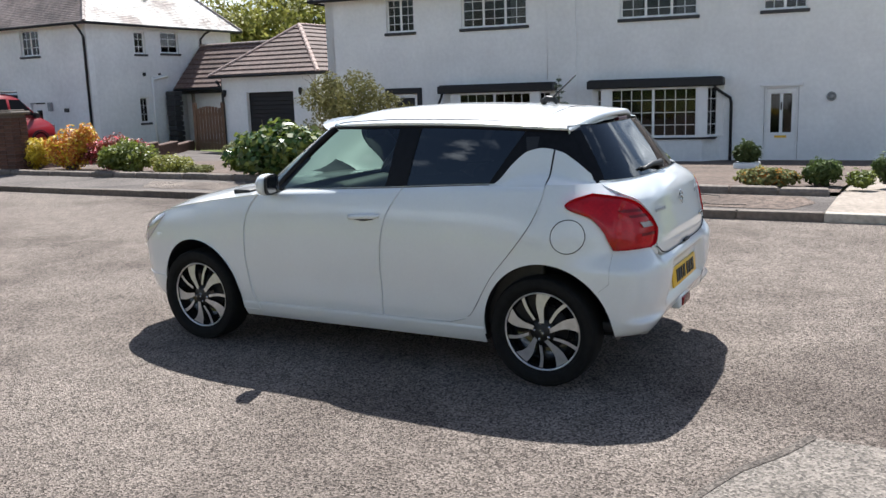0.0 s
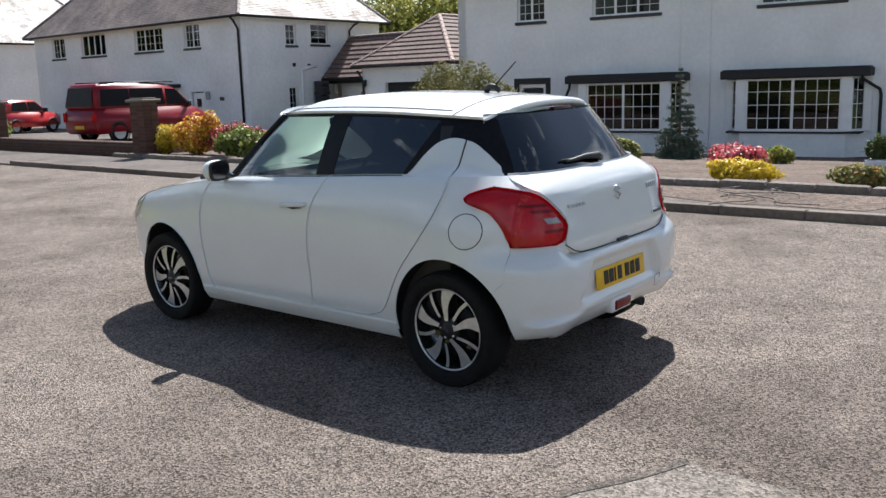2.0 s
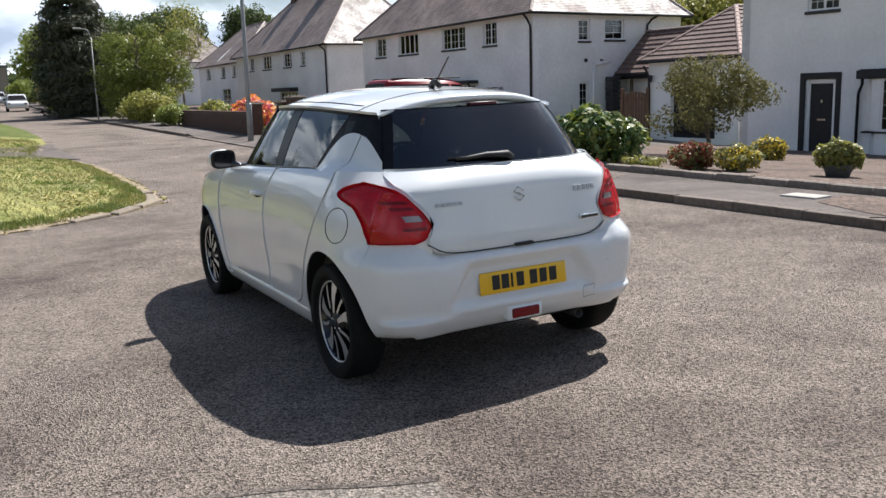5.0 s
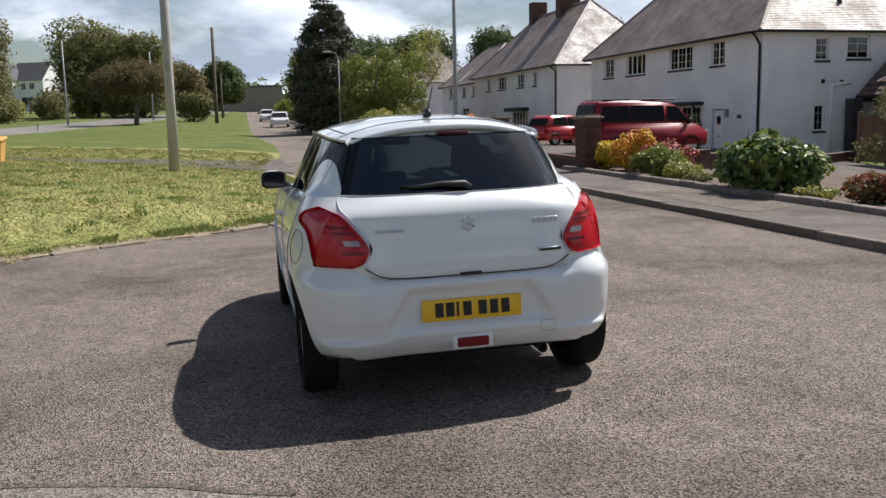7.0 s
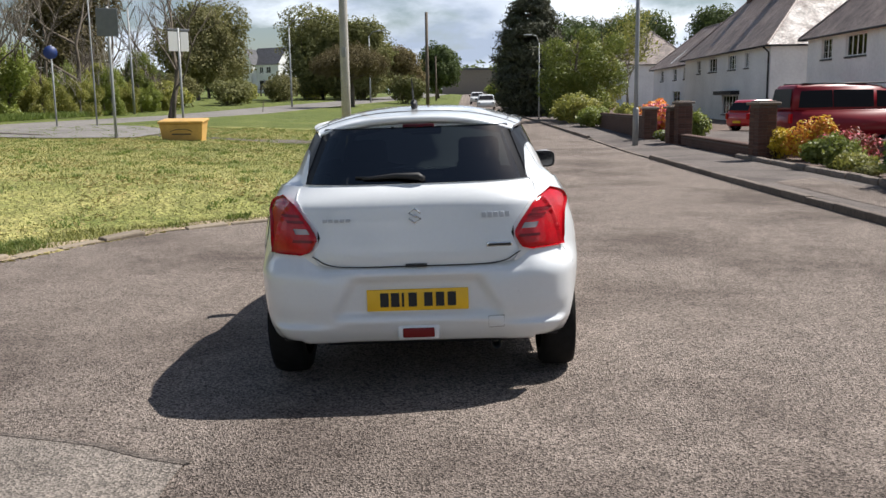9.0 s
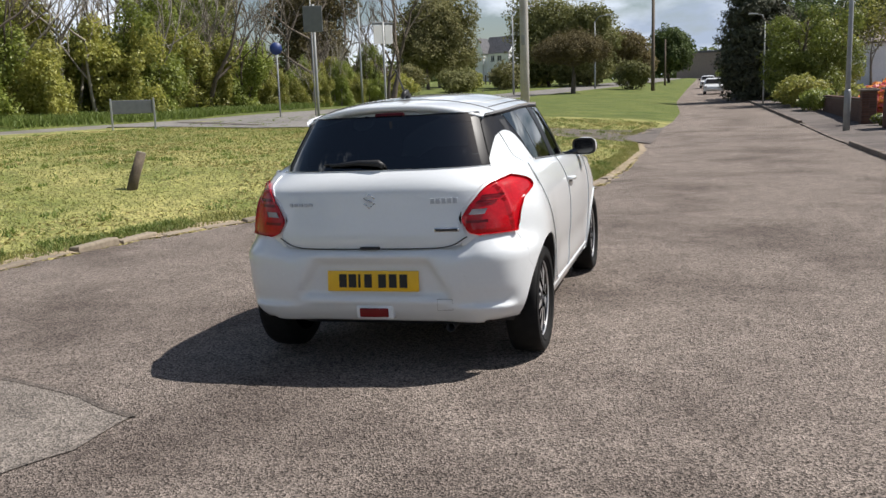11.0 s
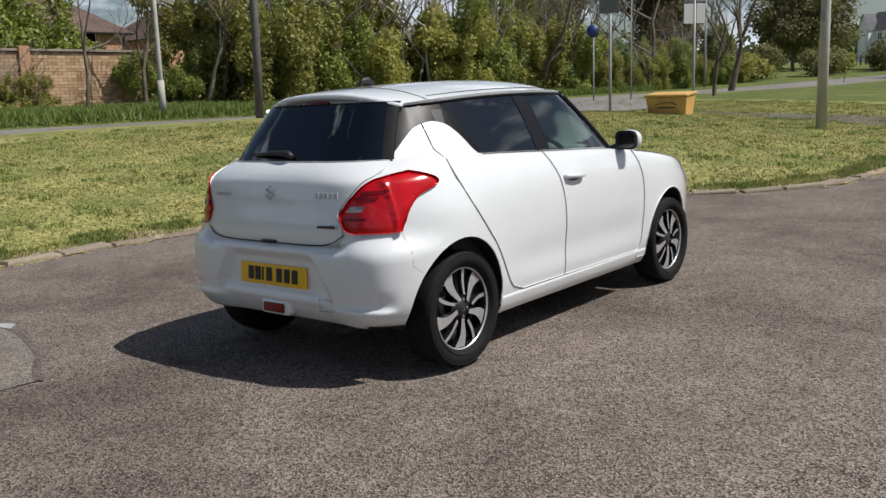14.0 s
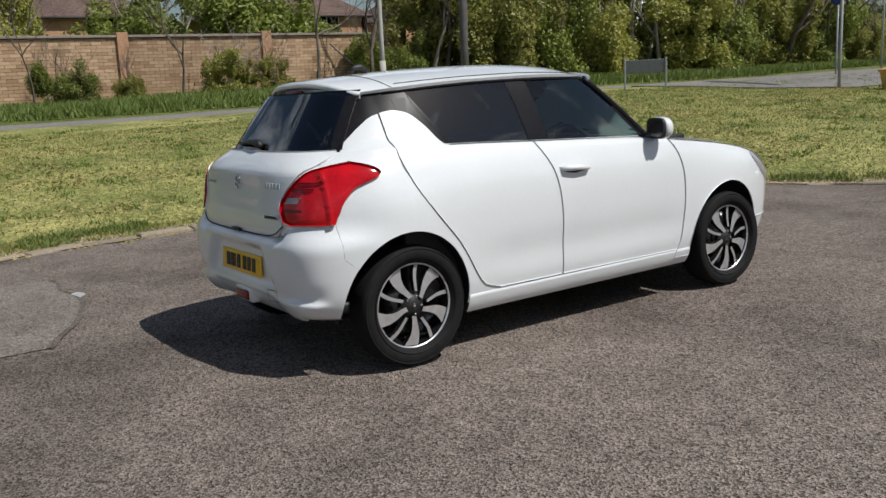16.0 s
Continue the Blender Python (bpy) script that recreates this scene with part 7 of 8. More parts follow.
def make_car():
    car = tagged(new("hatchback_car"), "white five-door hatchback car standing on the asphalt", "car")
    GAP = 0.0013
    F_EDGE = curve([(0.2, 0.72), (0.3, 0.74), (0.36, 0.765), (0.46, 0.782), (0.6, 0.792), (0.75, 0.785), (0.9, 0.745), (0.97, 0.7), (1.03, 0.63)])
    B_EDGE = curve([(0.2, -0.205), (0.32, -0.21), (0.6, -0.216), (0.78, -0.235), (0.9, -0.268), (0.98, -0.31), (1.06, -0.36)])
    R_EDGE = curve([(0.2, -0.60), (0.312, -0.66), (0.33, -0.735), (0.36, -0.782), (0.4, -0.812), (0.51, -0.876), (0.6, -0.935), (0.7, -1.02), (0.8, -1.10), (0.88, -1.155), (0.96, -1.19), (1.04, -1.212), (1.1, -1.215), (1.3, -1.19)])
    BELT = curve([(-1.7, 1.075), (-1.3, 1.075), (-0.9, 1.068), (-0.25, 1.04), (0.3, 1.015), (0.65, 0.995), (1.0, 0.96)])

    def low_x(y, z):
        o = outline("low", z)
        return float(np.interp(-y, -o[:, 1], o[:, 0]))

    def quarter_x(y, z):
        o = outline("gate", z)
        s = smooth(-1.2, -1.55, y) * smooth(0.64, 0.757, z)
        return low_x(y, z) * (1 - s) + float(np.interp(-y, -o[:, 1], o[:, 0])) * s

    def top_x(y, z, off=0.0):
        o = outline("top", z)
        return float(np.interp(-y, -o[:, 1], o[:, 0])) + off

    def door(f_edge, r_edge, z0, n, m):
        rows = []
        for j in range(m):
            v = j / (m - 1)
            r = []
            for i in range(n):
                u = i / (n - 1)
                y = f_edge(0.6) + (r_edge(0.6) - f_edge(0.6)) * u
                for _ in range(3):
                    z = z0(y) + (BELT(y) - z0(y)) * v
                    y = (f_edge(z) - GAP) + (r_edge(z) - f_edge(z) + 2 * GAP) * u
                z = z0(y) + (BELT(y) - z0(y)) * v
                r.append((low_x(y, z), y, z))
            rows.append(r)
        # the shoulder turns in to the glass
        rows.append([(p[0] * 0.4 + top_x(p[1], p[2]) * 0.6, p[1], p[2] + 0.006) for p in rows[-1]])
        rows.append([(top_x(p[1], p[2], 0.004), p[1], p[2] + 0.004) for p in rows[-1]])
        return outward(sheet(rows, 0.006))

    def handle(y, z):
        x = low_x(y, z)
        grip = tube([(x - 0.008, y + 0.105, z - 0.012), (x + 0.022, y + 0.085, z - 0.006), (x + 0.03, y, z), (x + 0.022, y - 0.085, z + 0.004), (x - 0.008, y - 0.105, z + 0.004)], [0.010, 0.014, 0.015, 0.014, 0.010])
        return moved(grip, Matrix.Identity(4))
    sill_top = curve([(-0.9, 0.312), (-0.25, 0.308), (0.8, 0.303)])
    for side in (0, 1):
        flip = mirrored if side else (lambda b: b.copy())
        d = part("front_door", flip(door(F_EDGE, B_EDGE, sill_top, 34, 26)), M_PAINT, car)
        h = part("door_handle", flip(handle(-0.115, 0.892)), M_PAINT, d)
        x = low_x(-0.175, 0.89)
        part("key_button", flip(moved(lathe([(0.0, 0.004), (0.007, 0.004), (0.0085, 0)], 12), pose(x + 0.031, -0.16, 0.892))), M_TRIM, h)
        # no hollow here: a dark bar paints the shade below the grip
        part("handle_recess", flip(tube([(low_x(-0.035, 0.87) + 0.001, -0.035, 0.874), (low_x(-0.115, 0.866) + 0.001, -0.115, 0.868), (low_x(-0.185, 0.872) + 0.001, -0.185, 0.874)], [0.002, 0.006, 0.002], 6)), M_SHADE, h)
        part("rear_door", flip(door(B_EDGE, R_EDGE, sill_top, 24, 26)), M_PAINT, car)
    # sills
    rows = [[(low_x(y, z) + 0.004, y, z) for y in np.linspace(0.864, -0.864, 40)] for z in (0.2, 0.225, 0.25, 0.28, 0.297)]
    rows.append([(low_x(y, 0.297) - 0.014, y, 0.306) for y in np.linspace(0.864, -0.864, 40)])
    both("sill", outward(sheet(rows)), M_PAINT, car)

    # front wings with the wheel arch cut out
    WING_TOP = curve([(0.6, 1.0), (0.8, 0.975), (1.0, 0.95), (1.25, 0.912), (1.47, 0.868), (1.64, 0.815), (1.81, 0.735), (1.93, 0.64)])
    AR = 0.358

    def arch(y, cy, lowest):
        d = abs(y - cy)
        return max(lowest, 0.305 + math.sqrt(max(AR * AR - d * d, 0)) * 1.06) if d < AR else lowest
    rows = []
    cols = []
    for u in np.linspace(0, 1, 6)[:-1]:
        col = []
        for v in np.linspace(0, 1, 18):
            y = 0.8
            for _ in range(4):
                z = 0.25 + (WING_TOP(y) - 0.25) * v
                y = (F_EDGE(z) + GAP) * (1 - u) + 0.867 * u
            col.append((low_x(y, z), y, z))
        cols.append(col)
    ys = [1.225 - AR * math.cos(a) for a in np.linspace(0.0, math.pi, 29)] + list(np.linspace(1.6, 1.93, 8))
    for y in ys:
        z0, z1 = arch(y, 1.225, 0.25 if y < 1.2 else 0.40), WING_TOP(y)
        col = []
        for v in np.linspace(0, 1, 18):
            z = z0 + (z1 - z0) * v
            yy = max(y, F_EDGE(z) + GAP)
            col.append((low_x(yy, z), yy, z))
        cols.append(col)
    both("front_wing", outward(sheet(cols, 0.007)), M_PAINT, car)
    # bonnet, one sheet from wing to wing
    rows = []
    for y in np.linspace(0.66, 1.93, 26):
        xe, ze = low_x(y, WING_TOP(y)), WING_TOP(y)
        zc = curve([(0.6, 1.005), (0.95, 1.0), (1.2, 0.976), (1.53, 0.922), (1.76, 0.85), (1.93, 0.745)])(y)
        rows.append([(xe * s, y + 0.09 * (1 - s * s) * smooth(1.53, 1.93, y), ze + (zc - ze) * (1 - abs(s) ** 2.6)) for s in np.linspace(-1, 1, 33)])
    part("bonnet", outward(sheet(rows)), M_PAINT, car)
    # front bumper
    rows = []
    for z in zrange(0.19, 0.70, 14):
        o = outline("low", z)
        s = np.linspace(0, 1, 30)
        k = int(np.argmin(np.abs(o[:60, 1] - 1.57)))
        arc = np.concatenate(([0], np.cumsum(np.hypot(*np.diff(o[:k + 1], axis=0).T))))
        half = [(float(np.interp(q * arc[-1], arc, o[:k + 1, 0])), float(np.interp(q * arc[-1], arc, o[:k + 1, 1])), z) for q in s]
        rows.append([(-x, y, zz) for x, y, zz in half[::-1]] + half[1:])
    rows.append([(x * 0.97, y - 0.05, z + 0.03) for x, y, z in rows[-1]])
    part("front_bumper", outward(sheet(rows), (0, 1.0, 0.5)), M_PAINT, car)
    part("grille", rounded(-0.5, 0.5, 1.91, 1.995, 0.36, 0.56, 0.03), M_TRIM, car, "black lower grille")
    # headlamps on the front corners
    rows = []
    for v in np.linspace(0, 1, 9):
        r = []
        for u in np.linspace(0, 1, 15):
            y = 1.55 + 0.37 * u
            zt = WING_TOP(y) - 0.004
            z = zt - (0.02 + 0.10 * math.sin(min(1, u * 1.25) * math.pi * 0.62)) * v
            bulge = 0.010 * math.sin(math.pi * v) * math.sin(math.pi * u) + 0.003
            r.append((low_x(y, z) + bulge, y + bulge * 0.6, z))
        rows.append(r)
    both("headlamp", outward(sheet(rows)), M_LAMP, car, "clear headlamp with dark inner housing")

    # rear quarters: rays from the arch out to the door edge, the glass line and the tail
    def inside(y, z):
        return y < R_EDGE(z) - GAP and z < 1.085 and y > -1.5725 and z > 0.245

    def ray_points(a, n=15):
        c, q = math.cos(a), math.sin(a)
        r0 = 1 / math.hypot(c / AR, q / (1.06 * AR))
        lo, hi = r0, r0 + 0.9
        for _ in range(30):
            m = (lo + hi) / 2
            lo, hi = (m, hi) if inside(-1.225 + c * m, 0.305 + q * m) else (lo, m)
        pts = []
        for v in np.linspace(0, 1, n):
            r = r0 + (lo - r0) * v
            y, z = -1.225 + c * r, 0.305 + q * r
            pts.append((quarter_x(y, z), y, z))
        return pts
    to = lambda y, z: math.atan2(z - 0.305, y + 1.225)
    knots = [-0.13, 0.12, 0.5, to(R_EDGE(1.085) - GAP, 1.085), to(-1.5725, 1.085), 2.45]
    angles = [knots[0]]
    for p, q in zip(knots, knots[1:]):
        angles += list(np.linspace(p, q, max(3, int((q - p) / 0.045)))[1:])
    both("rear_quarter", outward(sheet([ray_points(q) for q in angles], 0.006)), M_PAINT, car)
    # corner behind the quarter, running under the lamp to the tailgate edge
    rows = [row("gate", z, ("y", -1.5715), ("x", 0.50 if z < 0.95 else 0.56), 16) for z in zrange(0.70, 1.085, 16)]
    both("rear_corner", outward(sheet(rows)), M_PAINT, car)

    # hump of body colour that climbs into the black pillar
    HUMP = curve([(-1.53, 1.05), (-1.47, 1.075), (-1.40, 1.13), (-1.32, 1.195), (-1.24, 1.245), (-1.14, 1.266), (-1.07, 1.25), (-1.0, 1.19), (-0.93, 1.10), (-0.87, 1.06)])
    for name, a, b in (("door_shoulder", -0.875, -1.203), ("quarter_shoulder", -1.212, -1.52)):
        cols = []
        for y in np.linspace(a, b, 18):
            z0, z1 = 1.055, max(1.062, HUMP(y))
            cols.append([(top_x(y, z, 0.009) * (1 - s) + (quarter_x(y, min(z, 1.06)) - 0.003) * s, y, z) for v in np.linspace(0, 1, 10) for z, s in ((z0 + (z1 - z0) * v, smooth(0.4, 0, v)),)])
        both(name, outward(sheet(cols, 0.008)), M_PAINT, car)

    # rear bumper
    tops = curve([(0.0, 0.686), (0.38, 0.69), (0.46, 0.705), (0.53, 0.745), (0.58, 0.757), (0.9, 0.757)])
    rows = []
    zs = [0.285, 0.30, 0.325, 0.35, 0.362, 0.372, 0.382, 0.392, 0.405, 0.43, 0.46, 0.49, 0.52, 0.5395, 0.555, 0.575, 0.5925, 0.596, 0.61, 0.64, 0.67, 0.70, 0.715, 0.73, 0.745, 0.757]
    for z in zs:
        d = math.sqrt(max(0.0, AR * AR - ((z - 0.305) / 1.06) ** 2))
        first = -1.225 - d - 0.002 if z < 0.54 else (-1.2265 - (z - 0.305) / 0.8281 if z < 0.593 else -1.5735)
        half = row("low", z, ("y", first), ("x", 0.0), 64)
        back = row("gate", max(z, 0.66), ("y", first), ("x", 0.0), 64)
        k = smooth(0.64, 0.757, z)
        half = [(p[0] + (q[0] - p[0]) * k * smooth(0.3, 0.62, p[0]), p[1] + (q[1] - p[1]) * k * smooth(0.3, 0.62, p[0]), z) for p, q in zip(half, back)]
        r = []
        for x, y, zz in half:
            f = (tops(x) - 0.285) / (0.757 - 0.285)
            zn = 0.285 + (zz - 0.285) * f
            side = 0.43 - 0.75 * (zn - 0.43) * 0.8
            dent = smooth(side + 0.035, side - 0.03, x) * smooth(0.40, 0.445, zn) * smooth(0.645, 0.60, zn)
            low = smooth(0.41, 0.37, zn) * smooth(0.62, 0.45, x) * 0.012
            shelf = 0.026 * smooth(0.652, 0.692, zn) * smooth(0.60, 0.46, x)
            tail = smooth(-1.62, -1.70, y)
            lip = (0.020 * smooth(0.394, 0.370, zn) - 0.010 * math.exp(-((zn - 0.42) / 0.03) ** 2)) * smooth(0.34, 0.52, x) * tail
            x += lip * 0.5
            r.append((x, y + 0.042 * dent + low + shelf - lip, zn + (0.012 * smooth(0.30, 0.285, zn) if x > 0.6 else 0)))
        rows.append(r)
    rows.insert(0, [(x * 0.985, y + 0.03, z - 0.012) for x, y, z in rows[0]])
    rows.append([(x * 0.998, y + 0.010 * smooth(0.7, 0.55, x), z + 0.004) for x, y, z in rows[-1]])
    rows.append([(x * 0.985, y + 0.02 + 0.04 * smooth(0.7, 0.55, x), z + 0.005) for x, y, z in rows[-1]])
    full = [r + [(-x, y, z) for x, y, z in r[::-1][1:]] for r in rows]
    bumper = part("rear_bumper", outward(sheet(full), (0, -1.2, 0.5)), M_PAINT, car)
    part("rear_fog_lamp", rounded(-0.082, 0.082, -1.774, -1.734, 0.315, 0.365, 0.008), M_REDDARK, bumper, "red rear fog lamp")
    part("fog_housing", rounded(-0.11, 0.11, -1.764, -1.70, 0.298, 0.384, 0.02), M_PAINT, bumper)
    both("parking_sensor", moved(lathe([(0.0, 0.004), (0.010, 0.003), (0.011, 0)], 12, "z"), pose(0.52, -1.775, 0.55, 90, 0, 20)), M_PAINT, bumper)
    part("tow_cover_gap", tube([(0.36, -1.77, 0.36), (0.44, -1.76, 0.36), (0.44, -1.765, 0.42), (0.36, -1.775, 0.42)], 0.0012, 5, True), M_SHADE, bumper)
    part("exhaust_pipe", moved(lathe([(0.024, 0), (0.026, -0.12), (0.022, -0.12), (0.02, 0)], 20), pose(0.40, -1.56, 0.245, 0, 0, 90)), M_TRIM, car, "short sooty exhaust pipe")

    # tailgate
    gx = curve([(0.686, 0.36), (0.692, 0.44), (0.705, 0.49), (0.73, 0.513), (0.765, 0.521), (0.80, 0.502), (0.84, 0.486), (0.9, 0.514), (0.95, 0.556), (1.0, 0.594), (1.03, 0.622), (1.06, 0.622), (1.09, 0.60)])
    rows = []
    for z in [0.688, 0.692, 0.70, 0.715, 0.735, 0.765, 0.80, 0.84, 0.87, 0.9, 0.93, 0.955, 0.975, 0.99, 1.005, 1.02, 1.04, 1.06, 1.075, 1.09]:
        half = row("gate", z, ("x", gx(z)), ("x", 0.0), 26)
        crease = 0.003 * smooth(0.955, 0.99, z) * smooth(1.09, 1.03, z)
        half = [(x, y - 0.003 - crease + 0.004 * math.exp(-((z - 0.86) / 0.08) ** 2), z) for x, y, z in half]
        rows.append(half + [(-x, y, zz) for x, y, zz in half[::-1][1:]])
    gate = part("tailgate", outward(sheet(rows, 0.006), (0, -1.2, 0.9)), M_PAINT, car)
    part("tailgate_button", rounded(-0.055, 0.055, -1.774, -1.734, 0.684, 0.700, 0.005), M_TRIM, gate)

    def rear_y(x, z):
        o = outline("gate", z)
        k = int(np.argmin(np.abs(o[:, 1] + 0.25)))
        return float(np.interp(-x, -o[k:, 0], o[k:, 1])) - 0.006
    # badges
    def on_gate(x, z):
        return pose(x, rear_y(abs(x), z) - 0.004, z, 78, 0, 0)
    emb = merge(tube([(0.030, 0, 0.012), (0.0, 0, 0.036), (-0.030, 0, 0.014), (0.004, 0, -0.004)], 0.0045, 6), tube([(-0.030, 0, -0.012), (0.0, 0, -0.036), (0.030, 0, -0.014), (-0.004, 0, 0.004)], 0.0045, 6))
    part("maker_badge", moved(emb, pose(0, rear_y(0, 0.94) - 0.003, 0.94, -8, 0, 0)), M_CHROME, gate, "chrome maker badge")
    for nm, x, z, w, h in (("maker_lettering", -0.40, 0.925, 0.15, 0.016), ("model_lettering", 0.41, 0.935, 0.15, 0.028)):
        bms = []
        for k in range(5):
            a = x - w / 2 + (k + 0.5) * w / 5
            bms.append(moved(rounded(-w / 14, w / 14, -0.002, 0.002, -h / 2, h / 2, 0.0012, 1), pose(a, rear_y(abs(a), z) - 0.001, z, -8, 0, math.degrees(math.atan2(rear_y(abs(a) + 0.02, z) - rear_y(abs(a), z), 0.02)) * (1 if a > 0 else -1))))
        part(nm, merge(*bms), M_SILVER, gate, "row of small chrome letters")
    a = math.degrees(math.atan2(rear_y(0.43, 0.785) - rear_y(0.41, 0.785), 0.02))
    grade = part("grade_badge", moved(rounded(-0.066, 0.066, -0.003, 0.003, -0.011, 0.011, 0.0025, 2), pose(0.425, rear_y(0.425, 0.785) - 0.001, 0.785, -2, 0, a)), M_CHROME, gate, "small chrome grade badge")
    part("badge_field", moved(rounded(-0.058, 0.058, -0.0045, 0.0, -0.0065, 0.0065, 0.001, 1), pose(0.425, rear_y(0.425, 0.785) - 0.002, 0.785, -2, 0, a)), M_TRIM, grade)

    # number plate with plain bars
    plate = part("number_plate", moved(rounded(-0.26, 0.26, -0.005, 0.005, -0.0555, 0.0555, 0.004, 2), pose(0, -1.755, 0.512, -5, 0, 0)), M_PLATE, car, "yellow rear number plate")
    for k, a in enumerate((-0.17, -0.115, -0.075, -0.025, 0.055, 0.115, 0.175)):
        w = 0.012 if k == 2 else 0.043
        part("plate_bar", moved(rounded(-w / 2, w / 2, -0.002, 0.002, -0.036, 0.036, 0.001, 1), pose(a, -1.762, 0.514, -5, 0, 0)), M_TRIM, plate)
    part("plate_line", moved(rounded(-0.075, 0.075, -0.0015, 0.0015, -0.004, 0.004, 0.001, 1), pose(0, -1.7565, 0.463, -5, 0, 0)), M_TRIM, plate)

    # tail lamps wrap round the corner
    lf = curve([(0.757, -1.582), (0.80, -1.555), (0.85, -1.533), (0.9, -1.497), (0.94, -1.455), (0.962, -1.405), (0.982, -1.352), (1.0, -1.335), (1.02, -1.352), (1.04, -1.405), (1.053, -1.46)])
    li = curve([(0.757, 0.585), (0.77, 0.541), (0.80, 0.520), (0.84, 0.504), (0.9, 0.530), (0.95, 0.566), (1.0, 0.604), (1.03, 0.646), (1.053, 0.70)])
    zs = zrange(0.757, 1.053, 30)

    def lamp_rows(u0, u1, z0, z1, lift, n, m):
        rows = []
        for z in zrange(z0, z1, m):
            zr, z = z, 0.757 + (z - 0.757) * 0.925
            full = row("gate", z, ("y", lf(zr)), ("x", li(zr)), 61)
            us = np.array([p[0] for p in full]), np.array([p[1] for p in full])
            near = row("gate", z + 0.01, ("y", lf(zr)), ("x", li(zr)), 61)
            r = []
            for u in np.linspace(u0, u1, n):
                q = u * 60
                x, y = float(np.interp(q, range(61), us[0])), float(np.interp(q, range(61), us[1]))
                i = min(max(int(q), 1), 59)
                tx, ty = us[0][i + 1] - us[0][i - 1], us[1][i + 1] - us[1][i - 1]
                l = math.hypot(tx, ty)
                e = min(1, 9 * min(u, 1 - u) + 0.15) * min(1, 14 * min((zr - 0.757), (1.053 - zr)) / 0.3 + 0.2)
                k = lift * (e if lift < 0.008 else 1)
                px_, py_ = x - ty / l * k, y + tx / l * k
                if py_ > -1.60:
                    px_ = max(px_, quarter_x(max(py_, -1.57), z) + k * smooth(-1.60, -1.55, py_) + 0.001)
                r.append((px_, py_, z))
            rows.append(r)
        return rows
    for side in (0, 1):
        flip = mirrored if side else (lambda b: b.copy())
        lamp = part("tail_lamp", flip(outward(sheet(lamp_rows(0, 1, 0.757, 1.053, 0.005, 34, 30), 0.014), (0, -1.2, 0.9))), M_REDLENS, car, "red tail lamp wrapped round the corner")
        part("reversing_lens", flip(outward(sheet(lamp_rows(0.68, 0.92, 0.866, 0.896, 0.0092, 12, 5), 0.004), (0, -1.2, 0.9))), M_REVERSE, lamp, "clear reversing lamp")
        for za, zb_ in ((0.925, 0.94), (0.956, 0.971), (0.82, 0.835)):
            part("light_guide", flip(outward(sheet(lamp_rows(0.60, 0.94, za, zb_, 0.0084, 12, 4), 0.002), (0, -1.2, 0.9))), M_REDDARK, lamp, "dark red light guide")
        # filler flap only on the left
        if side:
            ring = []
            for a in np.linspace(0, math.tau, 49)[:-1]:
                y, z = -1.36 + 0.086 * math.cos(a), 0.83 + 0.086 * math.sin(a)
                ring.append((quarter_x(y, z) + 0.0005, y, z))
            part("filler_flap_gap", mirrored(tube(ring, 0.0022, 6, True)), M_SHADE, car)

    # glass and black pillars
    def top_patch(y_a, y_b, z_a, z_b, off, n=16, m=12, lip=0.0):
        """On the cabin's flank between the curves y_a(z) and y_b(z)."""
        rows = []
        for v in np.linspace(0, 1, m):
            r = []
            for u in np.linspace(0, 1, n):
                z = z_a(0) + (z_b(0) - z_a(0)) * v
                y = y_a(z) + (y_b(z) - y_a(z)) * u
                z = z_a(y) + (z_b(y) - z_a(y)) * v
                y = y_a(z) + (y_b(z) - y_a(z)) * u
                r.append((top_x(y, z, off), y, z))
            rows.append(r)
        return outward(sheet(rows, lip))
    zt = curve([(-1.7, 1.30), (-1.2, 1.343), (-0.9, 1.363), (-0.4, 1.378), (0.2, 1.372), (0.6, 1.33)])
    ztt = lambda y: zt(y) + 0.014
    zb = lambda y: BELT(y) - 0.012
    ya = curve([(0.95, 0.66), (1.0, 0.62), (1.1, 0.52), (1.2, 0.415), (1.3, 0.30), (1.39, 0.19)])
    both("window_rail", tube([(top_x(y, zt(y) + 0.008) + 0.002, y, zt(y) + 0.008) for y in np.linspace(0.24, -1.15, 30)], 0.011, 6), M_PILLAR, car, "gloss black rail over the windows")
    # front side glass sits proud of the surround
    both("front_window", top_patch(ya, lambda z: -0.225 - 0.10 * (z - 1.03), lambda y: BELT(y) + 0.012, zt, 0.001, lip=0.003), M_GLASS, car, "lightly tinted side window")
    both("rear_window", top_patch(lambda z: -0.355 - 0.13 * (z - 1.03), curve([(1.0, -0.865), (1.07, -0.875), (1.12, -0.905), (1.2, -0.965), (1.3, -1.02), (1.4, -1.04)]), lambda y: BELT(y) + 0.012, zt, 0.001, lip=0.003), M_DARKGLASS, car, "dark privacy glass side window")
    both("centre_pillar", top_patch(lambda z: -0.222 - 0.10 * (z - 1.03), lambda z: -0.36 - 0.13 * (z - 1.03), lambda y: BELT(y) + 0.004, ztt, 0.003), M_PILLAR, car, "gloss black centre pillar")
    both("rear_pillar", top_patch(lambda z: -0.86 - 0.6 * max(0, z - 1.06), lambda z: -1.22, lambda y: 1.055, lambda y: zt(y) + 0.016, 0.002, 20), M_PILLAR, car, "gloss black rear pillar")
    hand = top_patch(lambda z: -1.045 - 0.25 * (1.32 - z), lambda z: -1.115, lambda y: 1.235, lambda y: 1.325, 0.004, 6, 6)
    both("hidden_door_handle", hand, M_TRIM, car, "black door handle hidden in the pillar")
